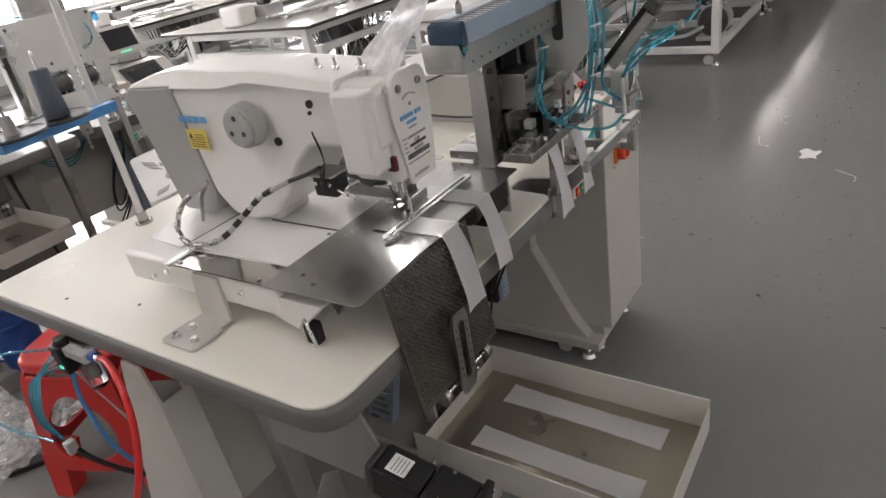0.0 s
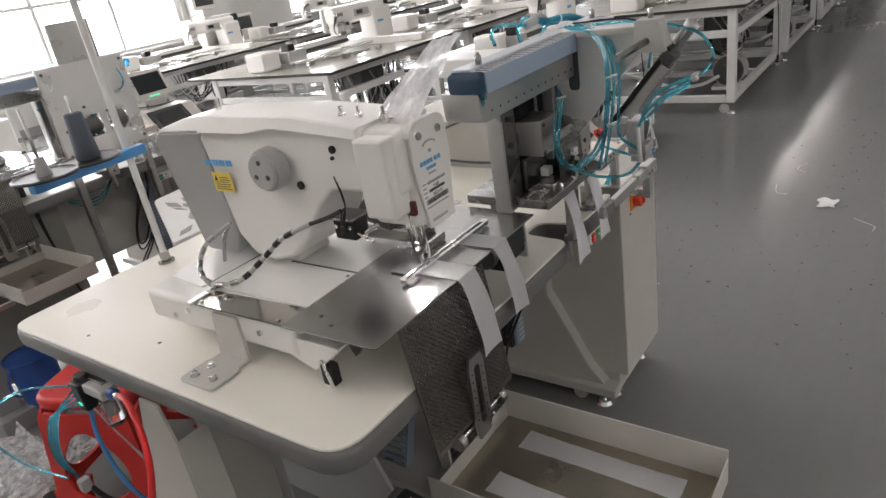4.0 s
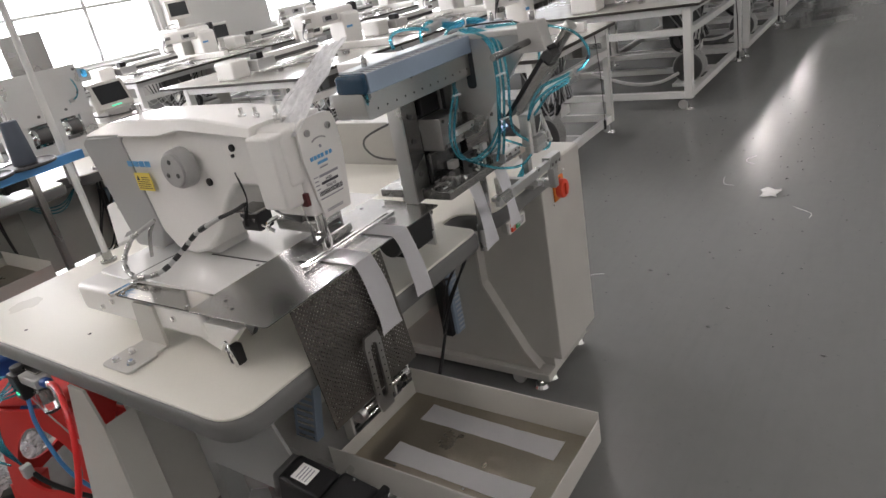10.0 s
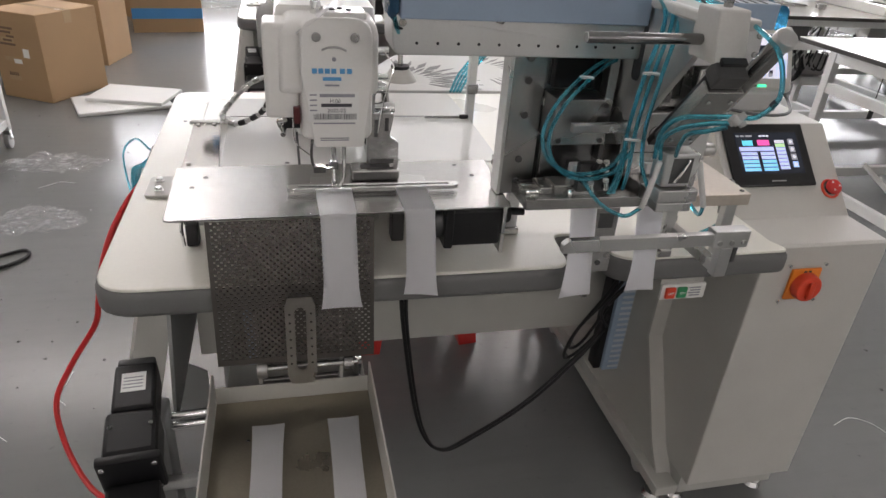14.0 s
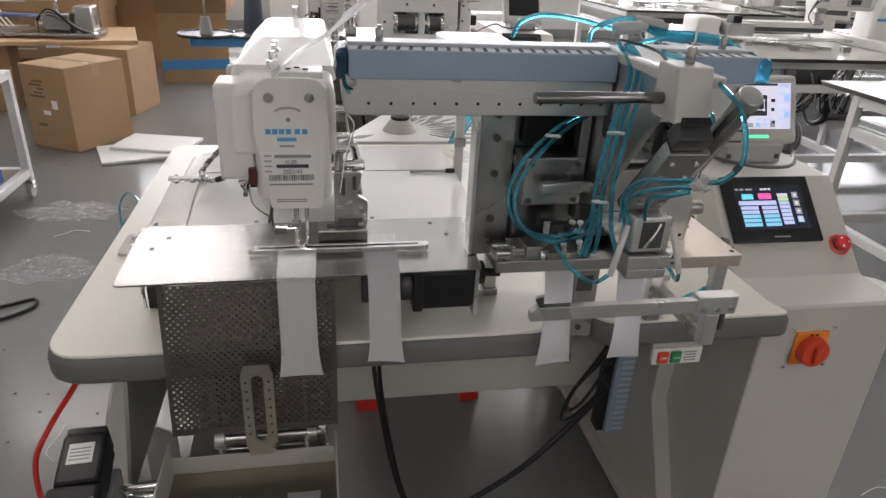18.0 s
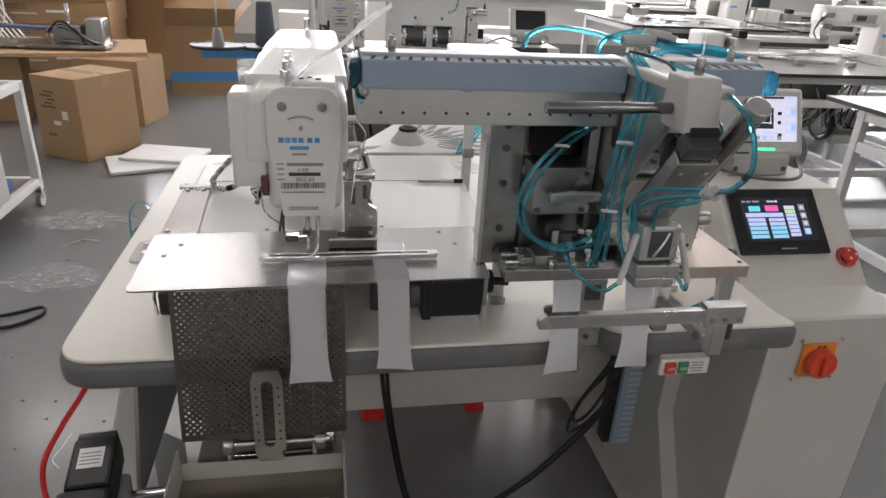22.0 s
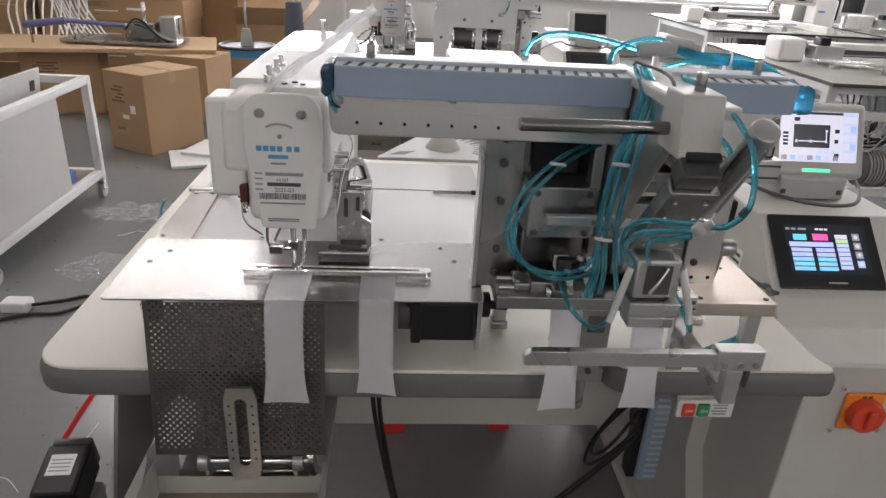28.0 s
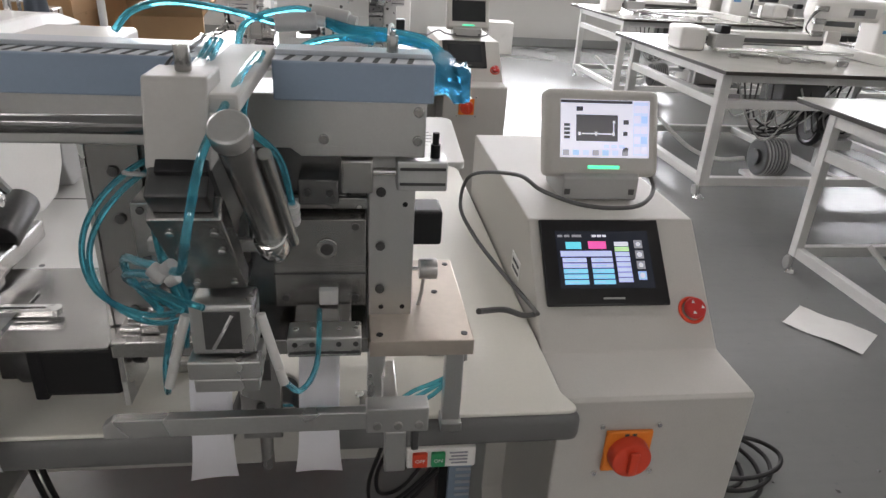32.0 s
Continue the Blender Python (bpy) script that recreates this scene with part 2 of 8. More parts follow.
def film_material(name, least, most):
    m = bpy.data.materials.new(name)
    m.use_nodes = True
    n, l = m.node_tree.nodes, m.node_tree.links
    b = n["Principled BSDF"]
    b.inputs["Base Color"].default_value = (0.9, 0.9, 0.92, 1)
    b.inputs["Roughness"].default_value = 0.12
    tr, mix = n.new("ShaderNodeBsdfTransparent"), n.new("ShaderNodeMixShader")
    noi = n.new("ShaderNodeTexNoise")
    noi.inputs["Scale"].default_value, noi.inputs["Detail"].default_value = 11, 3
    ramp = n.new("ShaderNodeMapRange")
    ramp.inputs["From Min"].default_value, ramp.inputs["From Max"].default_value = 0.35, 0.7
    ramp.inputs["To Min"].default_value, ramp.inputs["To Max"].default_value = least, most
    l.new(noi.outputs["Fac"], ramp.inputs["Value"])
    l.new(ramp.outputs[0], mix.inputs[0])
    l.new(tr.outputs[0], mix.inputs[1])
    tl, both = n.new("ShaderNodeBsdfTranslucent"), n.new("ShaderNodeMixShader")
    tl.inputs["Color"].default_value = (0.9, 0.9, 0.9, 1)
    both.inputs[0].default_value = 0.45
    l.new(b.outputs[0], both.inputs[1])
    l.new(tl.outputs[0], both.inputs[2])
    l.new(both.outputs[0], mix.inputs[2])
    l.new(mix.outputs[0], n["Material Output"].inputs["Surface"])
    return m


FILM = film_material("crumpled_clear_film", 0.05, 0.40)
BAGFILM = film_material("crumpled_bag_film", 0.15, 0.70)
MILKY = film_material("milky_protective_film", 0.70, 0.98)


def glass_material():
    m = material("window_glass", (0.95, 0.97, 0.97), 0.03, grain=0.0, blotch=0.0, transmission=1.0, rough_var=0.0)
    return m


GLASS = glass_material()


def floor_material():
    m = material("grey_epoxy_floor", (0.195, 0.20, 0.195), 0.21, grain=0.04, scale=3.0, blotch=0.08, bump=0.01, rough_var=0.04)
    n, l = m.node_tree.nodes, m.node_tree.links
    b = n["Principled BSDF"]
    tc = n.new("ShaderNodeTexCoord")
    # worn and wiped patches in the gloss
    wipe = n.new("ShaderNodeTexNoise")
    wipe.inputs["Scale"].default_value, wipe.inputs["Detail"].default_value, wipe.inputs["Distortion"].default_value = 0.8, 2, 0.0
    l.new(tc.outputs["Object"], wipe.inputs["Vector"])
    r = n.new("ShaderNodeMapRange")
    r.interpolation_type = "SMOOTHSTEP"
    r.inputs["From Min"].default_value, r.inputs["From Max"].default_value = 0.0, 1.0
    r.inputs["To Min"].default_value, r.inputs["To Max"].default_value = 0.13, 0.30
    l.new(wipe.outputs["Fac"], r.inputs["Value"])
    l.new(r.outputs[0], b.inputs["Roughness"])
    # small dark stains and dragged scuffs
    mp = n.new("ShaderNodeMapping")
    mp.inputs["Scale"].default_value, mp.inputs["Rotation"].default_value = (1.2, 14, 1), (0, 0, 0.7)
    l.new(tc.outputs["Object"], mp.inputs["Vector"])
    scuff, spot = n.new("ShaderNodeTexNoise"), n.new("ShaderNodeTexNoise")
    scuff.inputs["Scale"].default_value, scuff.inputs["Detail"].default_value = 2.2, 7
    spot.inputs["Scale"].default_value, spot.inputs["Detail"].default_value = 38, 3
    l.new(mp.outputs["Vector"], scuff.inputs["Vector"])
    l.new(tc.outputs["Object"], spot.inputs["Vector"])
    dark = []
    for tex, lo, hi, least in ((scuff, 0.40, 1.0, 0.93), (spot, 0.62, 0.90, 0.72)):
        k = n.new("ShaderNodeMapRange")
        k.interpolation_type = "SMOOTHSTEP"
        k.inputs["From Min"].default_value, k.inputs["From Max"].default_value = lo, hi
        k.inputs["To Min"].default_value, k.inputs["To Max"].default_value = 1.0, least
        l.new(tex.outputs["Fac"], k.inputs["Value"])
        dark.append(k.outputs[0])
    both = n.new("ShaderNodeMath")
    both.operation = "MULTIPLY"
    l.new(dark[0], both.inputs[0])
    l.new(dark[1], both.inputs[1])
    tint = n.new("ShaderNodeVectorMath")
    tint.operation = "SCALE"
    l.new(b.inputs["Base Color"].links[0].from_socket, tint.inputs[0])
    l.new(both.outputs[0], tint.inputs["Scale"])
    l.new(tint.outputs[0], b.inputs["Base Color"])
    return m


FLOORM = floor_material()


# ---------------------------------------------------------------- mesh helpers
def nb():
    return bmesh.new()


def box(bm, lo, hi, bev=0.0, seg=2, m=None):
    """An upright box between two corners, with rounded edges."""
    c = [(a + b) / 2 for a, b in zip(lo, hi)]
    s = [abs(b - a) for a, b in zip(lo, hi)]
    mat = (m or Matrix()) @ Matrix.Translation(c) @ Matrix.Diagonal((*s, 1))
    got = bmesh.ops.create_cube(bm, size=1, matrix=mat)["verts"]
    if bev:
        edges = {e for v in got for e in v.link_edges}
        bmesh.ops.bevel(bm, geom=list(edges), offset=min(bev, 0.45 * min(s)), segments=seg, affect="EDGES", profile=0.5)
    return bm


def prism(bm, pts, axis, a, b, bev=0.0, seg=2):
    """A polygon given in the two other axes, drawn out along one axis from a to b."""
    n = "xyz".index(axis)

    def at(p, v):
        q = [p[0], p[1]]
        q.insert(n, v)
        return q
    low = [bm.verts.new(at(p, a)) for p in pts]
    high = [bm.verts.new(at(p, b)) for p in pts]
    k = len(pts)
    faces = [bm.faces.new(low[::-1]), bm.faces.new(high)]
    faces += [bm.faces.new((low[i], low[(i + 1) % k], high[(i + 1) % k], high[i])) for i in range(k)]
    bmesh.ops.recalc_face_normals(bm, faces=faces)
    if bev:
        edges = set(faces[0].edges) | set(faces[1].edges)
        bmesh.ops.bevel(bm, geom=list(edges), offset=bev, segments=seg, affect="EDGES", profile=0.5)
    return bm


def rounded(pts, radii, n=6):
    """A polygon with its corners rounded."""
    out = []
    for i, p in enumerate(pts):
        r = radii[i] if isinstance(radii, (list, tuple)) else radii
        p, q, s = Vector(p), Vector(pts[i - 1]), Vector(pts[(i + 1) % len(pts)])
        if r <= 0:
            out.append(tuple(p))
            continue
        u, v = (q - p).normalized(), (s - p).normalized()
        half = math.acos(max(-1, min(1, u.dot(v)))) / 2
        d = min(r / math.tan(half), 0.48 * (q - p).length, 0.48 * (s - p).length)
        a, b = p + u * d, p + v * d
        for k in range(n + 1):
            t = k / n
            out.append(tuple(a * (1 - t) ** 2 + p * 2 * t * (1 - t) + b * t * t))
    return out


def cyl(bm, p0, p1, r, r2=None, seg=16, bev=0.0):
    p0, p1 = Vector(p0), Vector(p1)
    d = p1 - p0
    m = Matrix.Translation((p0 + p1) / 2) @ d.to_track_quat("Z", "Y").to_matrix().to_4x4()
    got = bmesh.ops.create_cone(bm, cap_ends=True, segments=seg, radius1=r, radius2=r if r2 is None else r2, depth=d.length, matrix=m)["verts"]
    if bev:
        caps = [f for f in {f for v in got for f in v.link_faces} if len(f.verts) == seg and seg > 4]
        bmesh.ops.bevel(bm, geom=list({e for f in caps for e in f.edges}), offset=bev, segments=2, affect="EDGES", profile=0.5)
    return bm


def spline(pts, n=6):
    p = [Vector(v) for v in pts]
    p = [p[0] * 2 - p[1], *p, p[-1] * 2 - p[-2]]
    out = []
    for i in range(1, len(p) - 2):
        a, b, c, d = p[i - 1:i + 3]
        for k in range(n):
            t = k / n
            out.append(0.5 * (2 * b + (c - a) * t + (2 * a - 5 * b + 4 * c - d) * t * t + (3 * b - a - 3 * c + d) * t ** 3))
    out.append(p[-2])
    return out


def tube(bm, pts, r, seg=8, n=6):
    """A round cable or hose through the given points."""
    line = spline(pts, n)
    rings, side = [], None
    for i, c in enumerate(line):
        t = (line[min(i + 1, len(line) - 1)] - line[max(i - 1, 0)]).normalized()
        if side is None:
            side = t.orthogonal().normalized()
        side = (side - t * side.dot(t)).normalized()
        up = t.cross(side)
        rings.append([bm.verts.new(c + r * (math.cos(2 * math.pi * k / seg) * side + math.sin(2 * math.pi * k / seg) * up)) for k in range(seg)])
    for a, b in zip(rings, rings[1:]):
        for k in range(seg):
            bm.faces.new((a[k], a[(k + 1) % seg], b[(k + 1) % seg], b[k]))
    bm.faces.new(rings[0][::-1])
    bm.faces.new(rings[-1])
    return bm


def ring(bm, c, axis, r, thick, seg=24, sub=8):
    """A round ring about an axis."""
    c, axis = Vector(c), Vector(axis).normalized()
    u = axis.orthogonal().normalized()
    v = axis.cross(u)
    rows = []
    for i in range(seg):
        a = 2 * math.pi * i / seg
        d = u * math.cos(a) + v * math.sin(a)
        rows.append([bm.verts.new(c + d * (r + thick * math.cos(2 * math.pi * k / sub)) + axis * thick * math.sin(2 * math.pi * k / sub)) for k in range(sub)])
    for i in range(seg):
        a, b = rows[i], rows[(i + 1) % seg]
        for k in range(sub):
            bm.faces.new((a[k], b[k], b[(k + 1) % sub], a[(k + 1) % sub]))
    return bm


def part(name, bm, mat, parent=None, label="", sharp=32):
    """One mesh object under a thing or a part."""
    me = bpy.data.meshes.new(name)
    bmesh.ops.recalc_face_normals(bm, faces=bm.faces)
    bm.faces.index_update()
    broad = []
    if sharp < 60:
        for f in bm.faces:
            a = f.calc_area()
            near = [g.calc_area() for e in f.edges for g in e.link_faces if g is not f and g.normal.dot(f.normal) > 0.5]
            if len(f.verts) > 4 or not near or a > 3 * max(near):
                broad.append(f.index)
    bm.to_mesh(me)
    bm.free()
    me.materials.append(mat)
    me.shade_smooth()
    me.set_sharp_from_angle(angle=radians(sharp))
    if broad:
        me.attributes.new("sharp_face", "BOOLEAN", "FACE") if "sharp_face" not in me.attributes else None
        for i in broad:
            me.attributes["sharp_face"].data[i].value = True
    ob = new(name, me)
    if parent is not None:
        ob.parent = parent
        ob.matrix_parent_inverse = world_of(parent).inverted()
    if label:
        tagged(ob, label)
    return ob


def world_of(ob):
    m = ob.matrix_basis.copy()
    while ob.parent is not None:
        m = ob.parent.matrix_basis @ ob.matrix_parent_inverse @ m
        ob = ob.parent
    return m


def thing(name, at, label, category, group="", kind=""):
    ob = new(name)
    ob.empty_display_size = 0.05
    ob.matrix_basis = Matrix.Translation(at)
    return tagged(ob, label, category, group, kind)


def structure(name, bm, mat, label, category, parent=None):
    return tagged(part(name, bm, mat, parent), label, category, kind="structure")


def screw(parent, c, axis, r=0.005, h=0.004, mat=None, name="screw"):
    """A socket-head screw: a head with a hex recess."""
    a = Vector(axis).normalized()
    bm = nb()
    c = Vector(c)
    cyl(bm, c, c + a * h, r, seg=12, bev=r * 0.15)
    cyl(bm, c + a * h * 0.98, c + a * h * 1.06, r * 0.5, seg=6)
    return part(name, bm, mat or CHROME, parent)


def text_part(name, body, size, m, mat, parent):
    """Flat lettering with Blender's own font, as a thin mesh."""
    cu = bpy.data.curves.new(name, "FONT")
    cu.body, cu.size, cu.align_x, cu.align_y, cu.extrude = body, size, "CENTER", "CENTER", 0.0002
    tmp = new(name, cu)
    me = bpy.data.meshes.new_from_object(tmp.evaluated_get(bpy.context.evaluated_depsgraph_get()))
    bpy.data.objects.remove(tmp)
    me.transform(m)
    me.materials.clear()
    me.materials.append(mat)
    ob = new(name, me)
    ob.parent = parent
    ob.matrix_parent_inverse = world_of(parent).inverted()
    return ob

# ---------------------------------------------------------------- the hall
X0, X1, Y0, Y1, CEIL = -5.2, 24.0, -6.0, 9.6, 3.6
structure("floor", box(nb(), (X0, Y0, -0.12), (X1, Y1 + 0.3, 0.0)), FLOORM, "glossy grey epoxy workshop floor with scuffs and dust", "floor")
structure("ceiling", box(nb(), (X0, Y0, CEIL), (X1, Y1 + 0.3, CEIL + 0.15)), CEILM, "plain white workshop ceiling", "ceiling")
structure("wall_west", box(nb(), (X0 - 0.2, Y0, 0), (X0, Y1 + 0.3, CEIL)), WALLM, "cream plastered side wall", "wall")
structure("wall_east", box(nb(), (X1, Y0, 0), (X1 + 0.2, Y1 + 0.3, CEIL)), WALLM, "cream plastered far side wall", "wall")
structure("wall_south", box(nb(), (X0, Y0 - 0.2, 0), (X1, Y0, CEIL)), WALLM, "cream plastered wall opposite the windows", "wall")

SILL, HEAD = 0.80, 2.9
OPENINGS = [(-2.6, 6.6), (9.0, 15.4), (17.0, 23.4)]


def north_wall():
    bm = nb()
    box(bm, (X0, Y1, 0), (X1, Y1 + 0.24, SILL))
    box(bm, (X0, Y1, HEAD), (X1, Y1 + 0.24, CEIL))
    edges = [X0] + [v for o in OPENINGS for v in o] + [X1]
    for a, b in zip(edges[::2], edges[1::2]):
        box(bm, (a, Y1, SILL), (b, Y1 + 0.24, HEAD))
    structure("wall_north", bm, WALLM, "cream plastered wall with long window openings", "wall")
    for a in (6.7, 15.6):
        structure("column", box(nb(), (a, Y1 - 0.45, 0), (a + 0.6, Y1 - 0.002, CEIL), 0.01), WALLM, "cream plastered column between the windows", "column")
    for i, (a, b) in enumerate(OPENINGS):
        win = thing(f"window_{i + 1}", ((a + b) / 2, Y1, SILL), "long white-framed window bright with daylight", "window", kind="structure")
        n = round((b - a) / 1.15)
        w = (b - a) / n
        for z in (SILL, 1.62, HEAD - 0.05):
            part("window_frame", box(nb(), (a, Y1 + 0.06, z), (b, Y1 + 0.12, z + 0.05), 0.006), FRAMEW, win)
        for k in range(n + 1):
            x = min(max(a + k * w, a + 0.03), b - 0.03)
            part("mullion", box(nb(), (x - 0.03, Y1 + 0.055, SILL + 0.05), (x + 0.03, Y1 + 0.125, HEAD - 0.05), 0.006), FRAMEW, win)
        part("window_sill", box(nb(), (a, Y1 - 0.1, SILL - 0.03), (b, Y1 + 0.05, SILL - 0.002), 0.006), FRAMEW, win)
        for k in range(n):
            p = part("pane", box(nb(), (a + k * w + 0.03, Y1 + 0.087, SILL + 0.05), (a + (k + 1) * w - 0.03, Y1 + 0.093, HEAD - 0.05)), GLASS, win)
            p.visible_shadow = False
    structure("baseboard", box(nb(), (X0, Y1 - 0.02, 0), (X1, Y1 - 0.002, 0.12), 0.004), GREYP, "grey painted skirting along the window wall", "baseboard")


north_wall()
for lx, ly in LIGHTS:
    fx = thing("ceiling_light", (lx, ly, CEIL), "white twin fluorescent ceiling light, switched on", "light", "ceiling lights")
    part("housing", box(nb(), (lx - 1.22, ly - 0.14, CEIL - 0.08), (lx + 1.22, ly + 0.14, CEIL), 0.01), FRAMEW, fx)
    for s in (-0.07, 0.07):
        part("tube", cyl(nb(), (lx - 1.2, ly + s, CEIL - 0.105), (lx + 1.2, ly + s, CEIL - 0.105), 0.016, seg=10), TUBE_ON, fx)

SKYGLOW = glowing("overcast_sky_glow", (0.93, 0.97, 1.0), 2.2)
structure("backdrop", box(nb(), (X0 - 6, 11.6, -1), (X1 + 6, 11.7, 9)), SKYGLOW, "plain bright overcast sky outside the windows", "sky")

# ---------------------------------------------------------------- the sewing station
T = 0.78
STATION = []


def station(name, at, label, category, group="sewing station units"):
    ob = thing(name, at, label, category, group)
    STATION.append(ob)
    return ob


# work table
table = station("work_table", (0.6, 0.5, 0), "cream laminate work table with thick rounded grey edge", "table")
OUT = rounded([(0, 0), (0.775, 0.0), (0.785, 0.115), (0.845, 0.115), (0.86, 0.012), (1.232, 0.012), (1.213, 0.0565), (1.2115, 1.07), (0, 1.07)],
              [0.07, 0.035, 0.02, 0.03, 0.06, 0.022, 0.02, 0.05, 0.05])
part("tabletop", prism(nb(), OUT, "z", T - 0.052, T - 0.004, 0.014, 3), EDGE, table, "thick grey rounded edge band")
INN = rounded([(0.005, 0.005), (0.770, 0.005), (0.780, 0.120), (0.850, 0.120), (0.865, 0.017), (1.226, 0.017), (1.208, 0.0575), (1.2065, 1.065), (0.005, 1.065)],
              [0.066, 0.031, 0.022, 0.033, 0.056, 0.020, 0.018, 0.046, 0.046])
part("laminate", prism(nb(), INN, "z", T - 0.006, T, 0.0025, 2), LAMINATE, table, "cream laminate top sheet")


def stand_panel(x, sign, prof, w):
    """A folded sheet-steel side of the stand with a cranked front flange."""
    part("side_panel", prism(nb(), prof, "x", x - 0.006, x + 0.006), STAND, table)
    bm = nb()
    for (ya, za), (yb, zb) in zip(prof[:3], prof[1:4]):
        d = Vector((0, yb - ya, zb - za))
        n = Vector((0, d.z, -d.y)).normalized() * 0.004
        ya, za, yb, zb = ya - n.y, za - n.z, yb - n.y, zb - n.z
        n *= 2
        quad = [(ya, za), (yb, zb), (yb + n.y, zb + n.z), (ya + n.y, za + n.z)]
        prism(bm, quad, "x", x - 0.0065 * sign, x + sign * w)
    part("flange", bm, CABINET, table, "pale cranked front flange")
    part("base_rail", box(nb(), (x - 0.03, 0.08, 0.045), (x + 0.03, 0.97, 0.075), 0.004), STAND, table)
    for y in (0.13, 0.92):
        foot = part("levelling_foot", cyl(cyl(nb(), (x, y, 0.0), (x, y, 0.012), 0.026, 0.02), (x, y, 0.012), (x, y, 0.05), 0.006), CHROME, table, "chrome levelling foot")
    for y in (0.21, 0.84):
        w = part("castor", cyl(nb(), (x - 0.012, y, 0.024), (x + 0.012, y, 0.024), 0.024, seg=20, bev=0.004), GREYPL, table)


stand_panel(1.18, 1, [(0.115, 0.055), (0.175, 0.13), (0.303, 0.375), (0.303, T - 0.054), (0.93, T - 0.054), (0.93, 0.055)], 0.034)
# the other side is a sheet that splays outwards below its knee, with a wide flange down its slanting front
SPLAY = rounded([(0.20, 0.055), (0.205, 0.075), (0.470, 0.640), (0.490, T - 0.054), (0.550, T - 0.054), (0.585, 0.055)], [0.0, 0.02, 0.03, 0.0, 0.0, 0.0], 4)


def splayed(bm):
    for v in bm.verts:
        v.co.x -= 0.20 * max(0.0, 0.640 - v.co.z)
    return bm


part("side_panel", splayed(prism(nb(), SPLAY, "x", 0.000, 0.006)), STAND, table, "splayed pale sheet-steel side")
part("panel_rim", splayed(prism(nb(), [(0.206, 0.080), (0.212, 0.076), (0.477, 0.640), (0.470, 0.644)], "x", 0.0062, 0.070)), STAND, table)
part("base_rail", box(nb(), (-0.147, 0.16, 0.028), (-0.087, 0.62, 0.0545), 0.004), STAND, table)
for y in (0.19, 0.59):
    part("levelling_foot", cyl(cyl(nb(), (-0.117, y, 0.0), (-0.117, y, 0.012), 0.026, 0.02), (-0.117, y, 0.012), (-0.117, y, 0.03), 0.006), CHROME, table, "chrome levelling foot")
part("inner_post", box(nb(), (0.135, 0.36, 0.02), (0.185, 0.40, T - 0.054), 0.003), GREYP, table)
part("inner_plate", prism(nb(), [(0.070, 0.34), (0.128, 0.34), (0.128, 0.475), (0.095, 0.500), (0.070, 0.47)], "y", 0.180, 0.184), GREYP, table)
part("back_panel", box(nb(), (0.068, 0.50, 0.275), (1.174, 0.512, T - 0.054), 0.003), STAND, table, "folded sheet cross panel")

# sewing head
head = station("sewing_machine", (0.37, 0.4, T), "cream enamelled pattern sewing machine head with grey rear cover", "sewing machine")
part("bed", box(box(nb(), (0.130, 0.20, 0.818), (0.66, 0.64, 0.884), 0.012, 3), (0.44, 0.6, 0.80), (0.655, 0.68, 0.884), 0.012, 3), WHITE, head, "cast cream bed")
part("work_plate", prism(nb(), rounded([(0.121, 0.006), (0.652, 0.018), (0.664, 0.226), (0.117, 0.212)], [0.012, 0.003, 0.003, 0.008]), "z", 0.8885, 0.8915, 0.0006, 1), PLATE, head, "polished steel work plate")
part("plate_end_bar", box(nb(), (0.112, 0.456, 0.8845), (0.186, 0.470, 0.8925), 0.002), CHROME, head)
part("side_plate", prism(nb(), [(0.124, 0.214), (0.184, 0.216), (0.172, 0.4555), (0.120, 0.4555)], "z", 0.8845, 0.888), MIRRORST, head, "mirror-bright narrow steel side plate")
part("cover_plate", prism(nb(), [(0.1865, 0.217), (0.698, 0.229), (0.702, 0.50), (0.1865, 0.50)], "z", 0.8845, 0.888, 0.0006, 1), ENAMEL, head, "white enamelled cover plate")
part("cover_plate", prism(nb(), rounded([(0.175, 0.504), (0.702, 0.504), (0.698, 0.685), (0.430, 0.685), (0.430, 0.632), (0.185, 0.632)], [0.002, 0.002, 0.02, 0.01, 0.01, 0.02]), "z", 0.8845, 0.888, 0.0006, 1), ENAMEL, head, "white enamelled rear cover plate")
SIDE = rounded([(0.05, 1.064), (0.205, 1.064), (0.245, 1.03), (0.295, 0.965), (0.355, 0.915), (0.415, 0.899), (0.470, 0.907), (0.508, 0.95), (0.548, 1.150), (0.548, 1.182), (0.30, 1.178), (0.05, 1.166)],
               [0.01, 0.02, 0.03, 0.05, 0.05, 0.05, 0.04, 0.03, 0.0, 0.02, 0.05, 0.02], 5)


def taper(bm, z0, z1, left, right):
    """Draws the upper sides of a casting in towards its ridge."""
    for v in bm.verts:
        k = max(0.0, (v.co.z - z0) / (z1 - z0)) ** 1.5
        v.co.x += (left if v.co.x < 0.36 else -right) * k
    return bm


part("column_foot", box(nb(), (0.322, 0.375, 0.8885), (0.412, 0.49, 0.93), 0.008), WHITE, head)
part("arm_body", taper(prism(nb(), SIDE, "x", 0.293, 0.436, 0.008, 3), 1.14, 1.185, 0.030, 0.010), WHITE, head, "cast cream arm and column")
BACK = rounded([(0.512, 0.95), (0.552, 1.150), (0.552, 1.162), (0.700, 1.158), (0.708, 1.145), (0.64, 0.90), (0.53, 0.90)], [0.0, 0, 0.0, 0.015, 0.02, 0.02, 0.02], 5)
CAP = rounded([(0.545, 1.1625), (0.702, 1.1585), (0.69, 1.166), (0.62, 1.184), (0.545, 1.189)], [0, 0.004, 0.02, 0.05, 0.0], 5)
